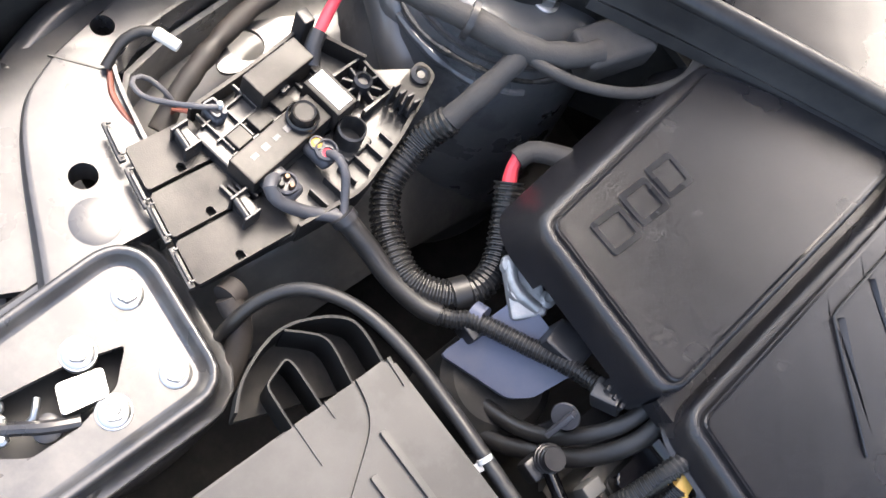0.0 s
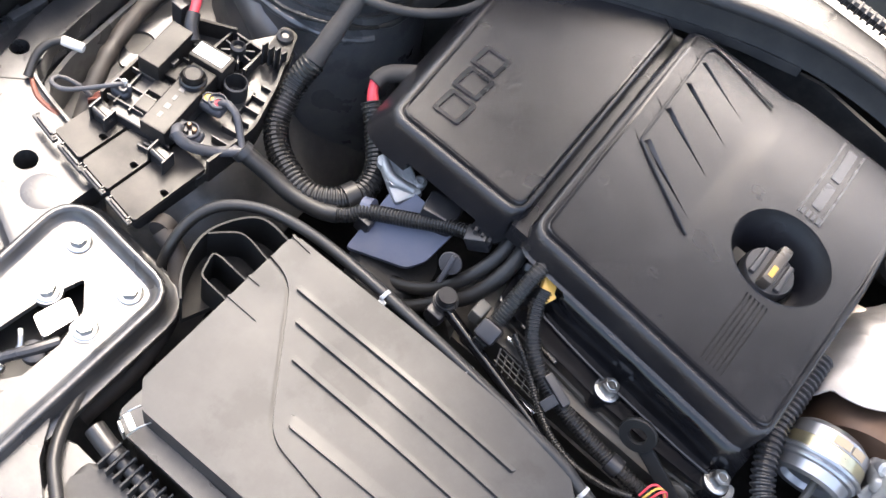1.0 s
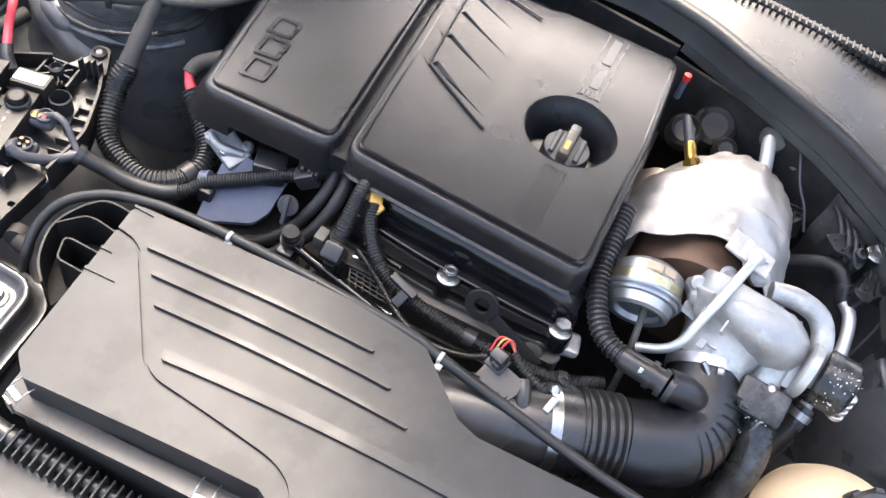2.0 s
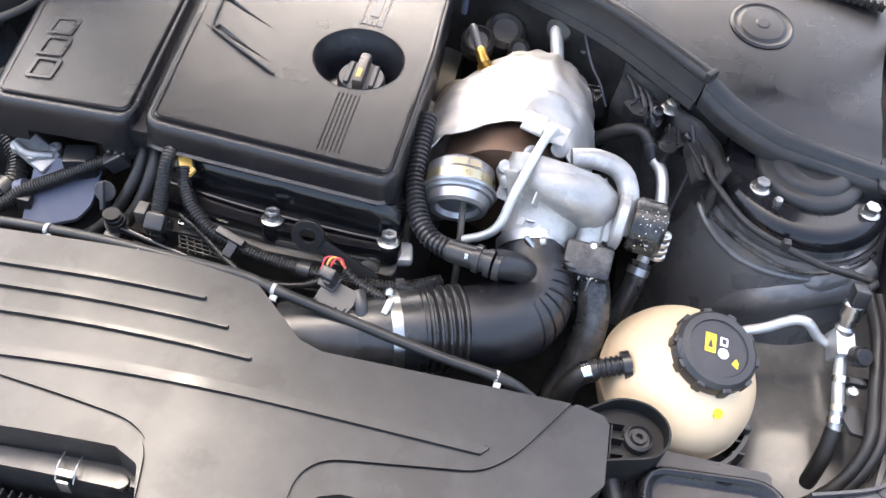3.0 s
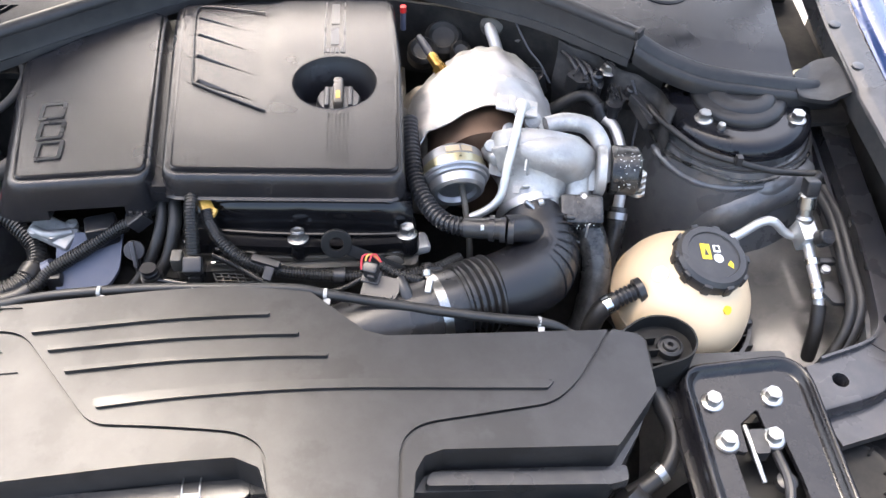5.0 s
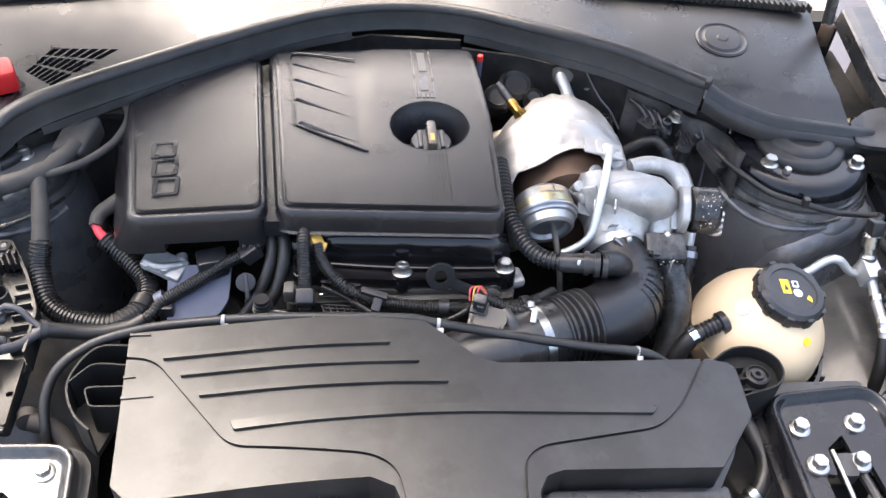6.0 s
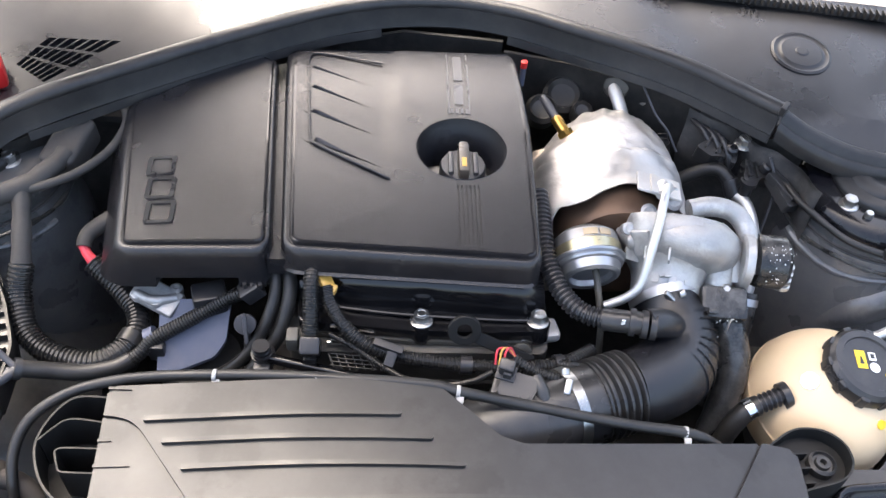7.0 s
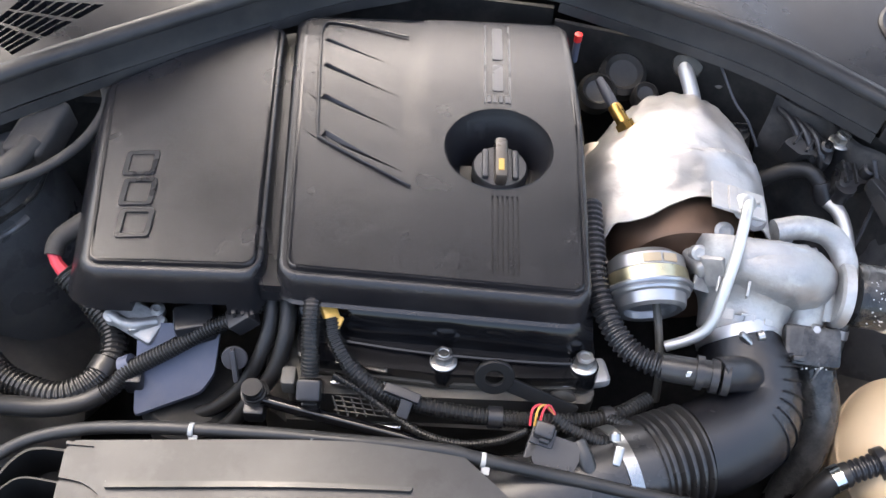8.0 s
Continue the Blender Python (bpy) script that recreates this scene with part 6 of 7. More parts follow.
for x_, y_, z_ in ((-0.245, 0.203, 0.851), (-0.135, 0.198, 0.858), (0.016, 0.187, 0.855), (0.268, 0.161, 0.823)):
    part("clip", lathe([(0.0062, -0.0022), (0.0068, -0.0016), (0.0068, 0.0016), (0.0062, 0.0022)], 20, aim((x_, y_, z_), (x_ + 0.05, y_ - 0.004, z_ - 0.003))), M_CLIPW, cb, "dull white cable clip")
    part("clip_foot", box((x_ + 0.002, y_ - 0.008, z_ - 0.003), (0.008, 0.009, 0.0035), 0.0012, pose(0, 0, 0, 20, 0, -8)), M_CLIPW, cb)

# ---- battery-side looms ----
big = loom("main_loom", [(-0.503, 0.376, 0.822), (-0.506, 0.352, 0.796), (-0.494, 0.314, 0.776), (-0.472, 0.292, 0.768), (-0.440, 0.278, 0.766), (-0.405, 0.273, 0.766), (-0.378, 0.289, 0.768), (-0.364, 0.316, 0.770), (-0.370, 0.346, 0.774), (-0.392, 0.372, 0.782), (-0.414, 0.390, 0.792), (-0.428, 0.400, 0.800)], 0.0150, "thick grey corrugated loom hanging in a loop", 0.0056, 0.0020)
part("red_wires", tube([(-0.426, 0.398, 0.799), (-0.436, 0.406, 0.806), (-0.442, 0.416, 0.812)], 0.0075, 10, wob=0.3), M_REDW, big, "bare red wires")
part("taped_end", tube([(-0.441, 0.414, 0.811), (-0.438, 0.430, 0.818), (-0.415, 0.450, 0.825), (-0.39, 0.47, 0.83)], 0.0105, 14, wob=0.1), M_TAPE, big, "cloth-taped end")
band(big, (-0.369, 0.304, 0.769), (-0.365, 0.316, 0.770), 0.0165, 0.016, M_HOSE)
tp = thing("taped_loom", (-0.51, 0.44, 0.85), "cloth-taped wiring trunk over the strut tower", "cable loom")
part("trunk", tube([(-0.503, 0.374, 0.822), (-0.505, 0.405, 0.846), (-0.508, 0.432, 0.864), (-0.512, 0.448, 0.872)], 0.0115, 14, wob=0.15), M_TAPE, tp)
part("cross_trunk", tube([(-0.70, 0.335, 0.872), (-0.66, 0.358, 0.874), (-0.612, 0.386, 0.875), (-0.555, 0.424, 0.875), (-0.511, 0.452, 0.874), (-0.488, 0.487, 0.872), (-0.478, 0.52, 0.868)], 0.0128, 14, wob=0.3), M_TAPE, tp)
part("box", box((-0.480, 0.545, 0.856), (0.046, 0.080, 0.040), 0.008, pose(0, 0, 0, 6, 0, -12), seg=3), M_TAPE, tp, "cloth-wrapped junction")
part("branch", tube([(-0.512, 0.446, 0.876), (-0.490, 0.455, 0.874), (-0.455, 0.484, 0.870), (-0.425, 0.530, 0.868), (-0.413, 0.580, 0.872), (-0.425, 0.618, 0.876)], 0.0056, 12, wob=0.05), M_TAPE, tp)
part("tie", lathe([(0.0185, -0.003), (0.0195, -0.003), (0.0195, 0.003), (0.0185, 0.003)], 24, aim((-0.560, 0.421, 0.875), (-0.53, 0.441, 0.875))), M_CAPB, tp)
thin = loom("fuse_box_loom", [(-0.480, 0.246, 0.790), (-0.450, 0.254, 0.776), (-0.415, 0.258, 0.768), (-0.380, 0.266, 0.768), (-0.355, 0.280, 0.774), (-0.338, 0.296, 0.784), (-0.295, 0.314, 0.802), (-0.258, 0.328, 0.820), (-0.222, 0.336, 0.838), (-0.200, 0.356, 0.847), (-0.196, 0.38, 0.850)], 0.0092, "grey corrugated loom from the fuse box to the engine")
part("smooth_run", tube([(-0.481, 0.246, 0.790), (-0.450, 0.254, 0.776), (-0.415, 0.258, 0.768), (-0.380, 0.266, 0.768), (-0.362, 0.275, 0.772)], 0.0102, 14), M_HOSE, thin)
band(thin, (-0.342, 0.302, 0.781), (-0.33, 0.305, 0.786), 0.0118, 0.012, M_BLUEP)
part("strap_block", box((-0.335, 0.290, 0.770), (0.020, 0.014, 0.026), 0.003), M_CAPB, thin)
for k in range(3):
    part("clip_rib", box((-0.232 + 0.009 * k, 0.336, 0.852), (0.004, 0.024, 0.008), 0.001, pose(0, 0, 0, 0, 0, 20)), M_CAPB, thin)
part("clip_base", box((-0.222, 0.330, 0.840), (0.026, 0.022, 0.022), 0.003, pose(0, 0, 0, 0, -30, 20)), M_CAPB, thin)
h2 = thing("vent_hose", (-0.19, 0.30, 0.80), "pair of black rubber hoses beside the fuel rail", "hose")
part("hose", tube([(-0.180, 0.36, 0.855), (-0.178, 0.325, 0.835), (-0.190, 0.295, 0.80), (-0.215, 0.275, 0.77), (-0.24, 0.262, 0.74), (-0.28, 0.26, 0.70)], 0.0085, 14), M_HOSE, h2)
part("hose", tube([(-0.196, 0.36, 0.855), (-0.196, 0.325, 0.832), (-0.212, 0.295, 0.798), (-0.235, 0.28, 0.768), (-0.27, 0.275, 0.74), (-0.31, 0.285, 0.72)], 0.0075, 14), M_HOSE, h2)

brk = thing("blue_bracket", (-0.30, 0.30, 0.76), "blue-grey plastic pump shield under the looms", "bracket")
bp = prism(rpoly([(-0.334, 0.262), (-0.266, 0.284), (-0.254, 0.300), (-0.250, 0.340), (-0.335, 0.340)], [0.004, 0.02, 0.015, 0.003, 0.003]), 0.750, 0.755, 0.001)
warp(bp, lambda x, y: 0.70 * (y - 0.267) + 0.03 * (x + 0.33))
part("shield", bp, M_BLUEP, brk)
part("pump", lathe([(0.055, 0.60), (0.055, 0.735), (0.045, 0.745), (0, 0.745)], 32, Matrix.Translation((-0.285, 0.30, 0))), M_DARK, brk)
part("black_block", box((-0.275, 0.338, 0.808), (0.040, 0.030, 0.040), 0.004, pose(0, 0, 0, 0, 0, 15)), M_CAPB, brk)
ds = thing("dipstick_grip", (-0.235, 0.30, 0.80), "grey plastic disc grip on a stem", "grip")
part("disc", lathe([(0.0, -0.002), (0.012, -0.002), (0.013, 0.0), (0.012, 0.002), (0, 0.002)], 32, aim((-0.228, 0.298, 0.816), (-0.222, 0.24, 0.86))), M_GREYW, ds)
part("bar", box((-0.226, 0.288, 0.820), (0.005, 0.034, 0.010), 0.0015, pose(0, 0, 0, 55, 0, 10)), M_GREYW, ds)
part("stem", tube([(-0.226, 0.30, 0.812), (-0.228, 0.292, 0.78), (-0.232, 0.29, 0.73)], 0.004, 10), M_CAPB, ds)
ab = thing("alloy_bracket", (-0.33, 0.37, 0.78), "bare cast alloy bracket behind the shield", "bracket")
part("casting", box((-0.340, 0.346, 0.802), (0.060, 0.034, 0.016), 0.005, pose(0, 0, 0, 15, 10, -25)), M_CAST, ab)
part("lug", tube([(-0.364, 0.346, 0.808), (-0.342, 0.334, 0.810), (-0.316, 0.342, 0.806)], 0.006, 12, wob=0.1), M_CAST, ab)
for x_, y_ in ((-0.362, 0.344), (-0.338, 0.335), (-0.318, 0.354)):
    part("boss", lathe([(0.008, 0), (0.008, 0.008), (0.004, 0.01), (0, 0.008)], 16, pose(x_, y_, 0.802)), M_CAST, ab)


# ---- fuse and relay box ----
FZ = 0.790
fuse = thing("fuse_box", (-0.56, 0.24, 0.74), "open black fuse box tray with relays and plugs", "fuse box")


def fz(x, y):
    return 0.05 * (y - 0.2)


# three ramp plates between rail and tray, parted by dark gaps
for x0, x1, y1 in ((-0.630, -0.587, 0.183), (-0.583, -0.540, 0.188), (-0.536, -0.494, 0.205)):
    pl = prism(rpoly([(x0, 0.121 - 0.1 * (x0 + 0.63)), (x1, 0.121 - 0.1 * (x1 + 0.63)), (x1, y1), (x0, y1)], 0.003), FZ - 0.014, FZ - 0.007, 0.0015)
    pl = cut(pl, [lathe([(0.0038, 0.7), (0.0038, 0.85)], 16, pose(x1 - 0.006, 0.152, 0)), box((x1 - 0.0035, 0.152, FZ), (0.004, 0.0076, 0.05), 0)])
    part("ramp_plate", pl, M_TRAY, fuse)
base = prism(rpoly([(-0.634, 0.190), (-0.494, 0.190), (-0.492, 0.272), (-0.515, 0.332), (-0.545, 0.392), (-0.575, 0.400), (-0.600, 0.350), (-0.652, 0.318), (-0.640, 0.240)], 0.008), FZ - 0.034, FZ - 0.018, 0.002)
part("tray", warp(base, fz), M_PLASTIC, fuse)
part("under_plate", prism(rpoly([(-0.628, 0.125), (-0.498, 0.113), (-0.496, 0.20), (-0.630, 0.20)], 0.006), FZ - 0.040, FZ - 0.018), M_DARK, fuse)
for line_ in ([(-0.632, 0.184), (-0.640, 0.240), (-0.655, 0.318), (-0.600, 0.352)], [(-0.493, 0.206), (-0.492, 0.272), (-0.516, 0.331), (-0.532, 0.360)]):
    part("tray_wall", warp(ribbon(rpoly_open(line_, 0.012), 0.0035, FZ - 0.034, FZ + 0.006), fz), M_TRAY, fuse)
for k in range(7):
    part("tray_web", box((-0.506 - 0.003 * k, 0.222 + 0.018 * k, FZ - 0.012), (0.022, 0.0022, 0.016), 0.0005, pose(0, 0, 0, 0, 0, 13)), M_PLASTIC, fuse)
for k in range(4):
    part("tray_web", box((-0.552 + 0.003 * k, 0.172 + 0.006 * k, FZ - 0.006), (0.016, 0.003, 0.012), 0.0006, pose(0, 0, 0, 0, 0, 13)), M_CAPB, fuse)
for x_, y_ in ((-0.608, 0.168), (-0.530, 0.177)):
    bk = part("catch", box((x_, y_, FZ - 0.002), (0.022, 0.013, 0.020), 0.002, pose(0, 0, 0, 0, 0, 8)), M_CAPB, fuse)
    for s_ in (-0.011, 0.011):
        part("catch_cheek", box((x_ + s_, y_ - 0.002, FZ + 0.003), (0.0028, 0.018, 0.024), 0.0008, pose(0, 0, 0, 0, 0, 8)), M_CAPB, bk)
    part("catch_pin", tube([(x_ - 0.010, y_ - 0.006, FZ + 0.010), (x_ + 0.010, y_ - 0.006, FZ + 0.010)], 0.0034, 12, 0.004), M_CAPB, bk)


def fbox(name, x, y, z, s, material, label="", bev=0.002, turn=13, parent=None):
    return part(name, box((x, y, z), s, bev, pose(0, 0, 0, 0, 0, turn)), material, parent or fuse, label)


fbox("deck", -0.586, 0.235, FZ - 0.004, (0.074, 0.110, 0.018), M_CAPB, "", 0.003)
# lattice of pockets on the deck, with pale fuse tops in three of them
for k in range(6):
    fbox("deck_rib", -0.600 - 0.0052 * k, 0.190 + 0.0215 * k, FZ + 0.007, (0.046, 0.0022, 0.008), M_PLASTIC, "", 0.0005)
for k in range(3):
    fbox("deck_rib", -0.622 + 0.018 * k, 0.235 + 0.004 * k, FZ + 0.007, (0.0022, 0.108, 0.008), M_PLASTIC, "", 0.0005)
for x_, y_ in ((-0.585, 0.204), (-0.591, 0.229), (-0.598, 0.256)):
    fbox("fuse_top", x_, y_, FZ + 0.011, (0.017, 0.018, 0.008), M_TRAY, "dusty brown fuse top", 0.0015)
relay_b = fbox("relay_bank", -0.564, 0.232, FZ + 0.013, (0.031, 0.098, 0.022), M_TRAY, "long dusty relay cover", 0.002)
for k in range(5):
    fbox("print_bar", -0.560 - 0.003 * k, 0.202 + 0.013 * k, FZ + 0.0242, (0.004 + 0.002 * (k % 2), 0.007, 0.0006), M_GREYW, "", 0, 13, relay_b)
relay = thing("relay", (-0.620, 0.262, FZ), "tall black relay box", "relay", "fuse box relays")
part("case", box((-0.6195, 0.264, FZ + 0.018), (0.027, 0.064, 0.034), 0.002, pose(0, 0, 0, 0, 0, 12)), M_TRAY, relay)
part("relay_catch", box((-0.604, 0.262, FZ + 0.020), (0.006, 0.010, 0.005), 0.001, pose(0, 0, 0, 0, 0, 12)), M_CAPB, relay)
part("relay_base", box((-0.6195, 0.264, FZ - 0.003), (0.031, 0.068, 0.010), 0.001, pose(0, 0, 0, 0, 0, 12)), M_CAPB, relay)
relay2 = thing("labelled_relay", (-0.580, 0.296, FZ), "black relay with white label", "relay", "fuse box relays")
part("case", box((-0.579, 0.293, FZ + 0.015), (0.044, 0.026, 0.032), 0.002, pose(0, 0, 0, 0, 0, 12)), M_TRAY, relay2)
part("label", box((-0.580, 0.293, FZ + 0.0315), (0.038, 0.017, 0.0008), 0.0003, pose(0, 0, 0, 0, 0, 12)), M_WHITE, relay2, "white paper label")
btn = thing("round_plug", (-0.571, 0.258, FZ), "round black screw plug on the relay cover", "plug")
part("collar", lathe([(0.0150, 0), (0.0150, 0.006), (0.0135, 0.008), (0.0125, 0.004)], 32, pose(-0.571, 0.258, FZ + 0.023), caps=False), M_CAPB, btn)
part("button", lathe([(0.0115, 0), (0.0115, 0.013), (0.0105, 0.015), (0.0085, 0.0135), (0, 0.0135)], 28, pose(-0.571, 0.258, FZ + 0.023)), M_TRAY, btn)
sock = thing("open_socket", (-0.541, 0.296, FZ), "open round socket with dark bore", "socket")
part("ring", lathe([(0.0135, -0.02), (0.0135, 0.016), (0.0115, 0.017), (0.0110, -0.01)], 28, pose(-0.544, 0.296, FZ), caps=False), M_CAPB, sock)
part("bore", lathe([(0.011, -0.012), (0.011, -0.010), (0, -0.010)], 20, pose(-0.544, 0.296, FZ)), M_BORE, sock)
part("block", box((-0.544, 0.296, FZ - 0.014), (0.034, 0.034, 0.016), 0.002, pose(0, 0, 0, 0, 0, 13)), M_PLASTIC, sock)


def plug(name, x, y, z, label, wires, s=(0.026, 0.018, 0.020), shell=None, collar=True):
    t = thing(name, (x, y, z), label, "plug", "fuse box plugs")
    part("shell", box((x, y, z), s, 0.006, pose(0, 0, 0, 0, 0, 13), seg=3), shell or M_GREYW, t)
    if collar:
        part("collar", lathe([(0.0105, 0), (0.0105, 0.005), (0.0085, 0.006), (0.0080, 0.002), (0, 0.002)], 24, pose(x + 0.004, y + 0.002, z + s[2] / 2)), M_GREYW, t)
    else:
        part("collar", ribbon(rpoly([(x - 0.008, y - 0.006), (x + 0.008, y - 0.003), (x + 0.007, y + 0.007), (x - 0.009, y + 0.004)], 0.002), 0.002, z, z + s[2] / 2 + 0.004, True), M_GREYW, t)
    for k, m_ in enumerate(wires):
        dx, dy = 0.0052 * math.cos(k * 2.1 + 0.4), 0.0052 * math.sin(k * 2.1 + 0.4)
        part("pin", lathe([(0.0030, 0), (0.0030, 0.006), (0.002, 0.008), (0, 0.008)], 10, pose(x + 0.004 + dx, y + 0.002 + dy, z + s[2] / 2)), m_, t)
    return t


p1 = plug("sensor_plug", -0.617, 0.199, FZ + 0.006, "grey plug with thin wires", (M_GREYW, M_WHITE), (0.022, 0.015, 0.018), collar=False)
part("cable", tube([(-0.616, 0.201, FZ + 0.020), (-0.622, 0.188, FZ + 0.022), (-0.640, 0.172, FZ + 0.012), (-0.662, 0.158, FZ), (-0.682, 0.158, FZ - 0.006), (-0.684, 0.172, FZ - 0.012), (-0.668, 0.182, FZ - 0.020), (-0.655, 0.186, FZ - 0.03)], 0.0026, 10), M_GREYW, p1)
p2 = plug("oval_plug", -0.531, 0.211, FZ + 0.010, "grey oval plug with dark wires", (M_RUST, M_RUST, M_BORE), (0.036, 0.026, 0.014))
part("cable", tube([(-0.535, 0.206, FZ + 0.022), (-0.530, 0.196, FZ + 0.030), (-0.517, 0.198, FZ + 0.020), (-0.502, 0.216, FZ + 0.006), (-0.490, 0.234, FZ + 0.001), (-0.480, 0.246, FZ)], 0.0062, 12), M_GREYW, p2)
p3 = plug("twin_plug", -0.541, 0.260, FZ + 0.008, "twin plug with red and yellow pins", (), (0.030, 0.021, 0.014))
for dx, m_ in ((-0.006, M_YELC), (0.007, M_REDW)):
    part("socket_ring", lathe([(0.0068, 0), (0.0068, 0.004), (0.0054, 0.004), (0.0054, 0.001)], 18, pose(-0.541 + dx, 0.260 + 0.25 * dx, FZ + 0.015), caps=False), M_GREYW, p3)
    part("pin", lathe([(0.0052, 0), (0.0052, 0.003), (0.003, 0.0045), (0, 0.0045)], 14, pose(-0.541 + dx, 0.260 + 0.25 * dx, FZ + 0.0145)), m_, p3)
part("cable", tube([(-0.534, 0.262, FZ + 0.016), (-0.524, 0.264, FZ + 0.026), (-0.508, 0.262, FZ + 0.022), (-0.494, 0.254, FZ + 0.010), (-0.481, 0.246, FZ + 0.002)], 0.0042, 12), M_GREYW, p3)
tie = thing("cable_tie", (-0.480, 0.246, FZ), "black tie gathering the fuse box cables", "cable tie")
part("band", lathe([(0.0118, -0.004), (0.0128, -0.004), (0.0128, 0.004), (0.0118, 0.004)], 24, aim((-0.480, 0.246, FZ), (-0.455, 0.252, FZ - 0.012))), M_CAPB, tie)
part("knot", box((-0.488, 0.240, FZ + 0.002), (0.009, 0.010, 0.009), 0.003), M_GREYW, tie)
# fan-shaped lattice beyond the relays
fan = thing("fuse_carrier", (-0.545, 0.325, FZ), "black lattice fuse carrier", "fuse carrier")
part("hub", lathe([(0.009, 0), (0.009, 0.016), (0.006, 0.018), (0.005, 0.012), (0, 0.012)], 18, pose(-0.580, 0.334, FZ)), M_CAPB, fan)
for k in range(8):
    a_ = k * math.pi / 4
    part("spoke", box((-0.580 + 0.012 * math.cos(a_), 0.334 + 0.012 * math.sin(a_), FZ + 0.002), (0.014, 0.0025, 0.014), 0.0006, Matrix.Rotation(a_, 4, "Z")), M_CAPB, fan)
part("frame", ribbon([(-0.600, 0.315), (-0.604, 0.350), (-0.562, 0.356), (-0.556, 0.320)], 0.003, FZ - 0.020, FZ + 0.008), M_CAPB, fan)
for k in range(4):
    part("spike", box((-0.556 + 0.007 * k, 0.352 + 0.003 * k, FZ + 0.012), (0.003, 0.008, 0.036 - 0.006 * (k % 2)), 0.0008), M_CAPB, fan)
ear_b = thing("tray_ear", (-0.555, 0.385, FZ), "triangular mounting ear of the fuse box with a screw", "bracket")
part("plate", prism(rpoly([(-0.578, 0.405), (-0.556, 0.408), (-0.528, 0.358), (-0.562, 0.358)], 0.008), FZ - 0.006, FZ + 0.004, 0.001), M_TRAY, ear_b)
part("screw", lathe([(0.010, 0), (0.010, 0.004), (0.006, 0.006), (0.004, 0.004), (0, 0.004)], 20, pose(-0.562, 0.392, FZ + 0.004)), M_PLASTIC, ear_b)
redc = thing("battery_cable", (-0.635, 0.335, FZ), "red battery cable with black boot", "cable")
part("cable", tube([(-0.632, 0.315, FZ + 0.036), (-0.645, 0.336, FZ + 0.045), (-0.665, 0.372, FZ + 0.055), (-0.70, 0.43, FZ + 0.06)], 0.0055, 14), M_REDW, redc)
part("boot", tube([(-0.612, 0.296, FZ + 0.022), (-0.624, 0.304, FZ + 0.030), (-0.634, 0.318, FZ + 0.037)], 0.0080, 14), M_CAPB, redc)
part("post", box((-0.650, 0.312, FZ + 0.010), (0.016, 0.012, 0.06), 0.002), M_CAPB, redc)

# hinge clips along the tray's rail edge
clipm = thing("hinge_clip", (0, 0, 0), "black hinge clip between rail and fuse box", "clip", "hinge clips")
part("body", box((0, 0, -0.004), (0.040, 0.0065, 0.006), 0.0015), M_PLASTIC, clipm)
part("bar", box((0, 0.0, 0.0002), (0.026, 0.002, 0.004), 0.0008), M_CAPB, clipm)
for s_ in (-0.022, 0.022):
    part("tooth", box((s_ * 0.7, 0.002, 0.003), (0.0022, 0.004, 0.003), 0.0006), M_CAPB, clipm)
HC = [(-0.640, 0.1165), (-0.594, 0.1115), (-0.558, 0.1095), (-0.514, 0.1050)]
clipm.matrix_basis = pose(*HC[0], 0.784, 0, 0, -8)
for x_, y_ in HC[1:]:
    copy_thing(clipm, pose(x_, y_, 0.784, 0, 0, -6))

# wiring in the corner pocket
cor = thing("corner_wiring", (-0.68, 0.20, 0.72), "brown and black wires in the bay corner", "wiring")
# trunk coloured near-black to carry the shade of the pocket
part("trunk", tube([(-0.648, 0.165, 0.74), (-0.672, 0.205, 0.755), (-0.700, 0.270, 0.765), (-0.715, 0.34, 0.77), (-0.70, 0.42, 0.77)], 0.0105, 14, wob=0.25), M_SHADE_GRIME, cor)
part("brown_lead", tube([(-0.643, 0.147, 0.755), (-0.660, 0.143, 0.760), (-0.688, 0.143, 0.762), (-0.710, 0.153, 0.765)], 0.0030, 10), M_COPPER, cor)
part("black_lead", tube([(-0.712, 0.150, 0.768), (-0.722, 0.172, 0.780), (-0.720, 0.190, 0.788), (-0.712, 0.201, 0.790)], 0.0050, 12, wob=0.1), M_HOSE, cor)
for k in range(5):
    part("wire", tube([(-0.652, 0.180, 0.755 + 0.002 * k), (-0.648 + 0.003 * k, 0.192, 0.770), (-0.640 + 0.004 * k, 0.200 - 0.002 * k, 0.765)], 0.0016, 6, 0.004), M_COPPER, cor)
white = thing("white_sleeve", (-0.71, 0.24, 0.79), "short white plastic sleeve on a lead", "sleeve")
part("sleeve", lathe([(0.0054, 0), (0.0058, 0.002), (0.0058, 0.022), (0.0050, 0.024), (0.0030, 0.021), (0, 0.021)], 22, aim((-0.713, 0.200, 0.790), (-0.689, 0.212, 0.788))), M_SLEEVE, white)
bt = thing("corner_bracket", (-0.66, 0.30, 0.74), "painted bracket with a round hole in the bay corner", "bracket")
b = prism(rpoly([(-0.715, 0.262), (-0.668, 0.238), (-0.640, 0.330), (-0.69, 0.345)], 0.012), 0.748, 0.753)
b = cut(b, [lathe([(0.018, 0.7), (0.018, 0.8)], 32, Matrix.Translation((-0.684, 0.280, 0)))])
# darker paint puts the corner pocket's shade into the plate's colour
part("plate", b, M_PAINT_SHADE, bt)

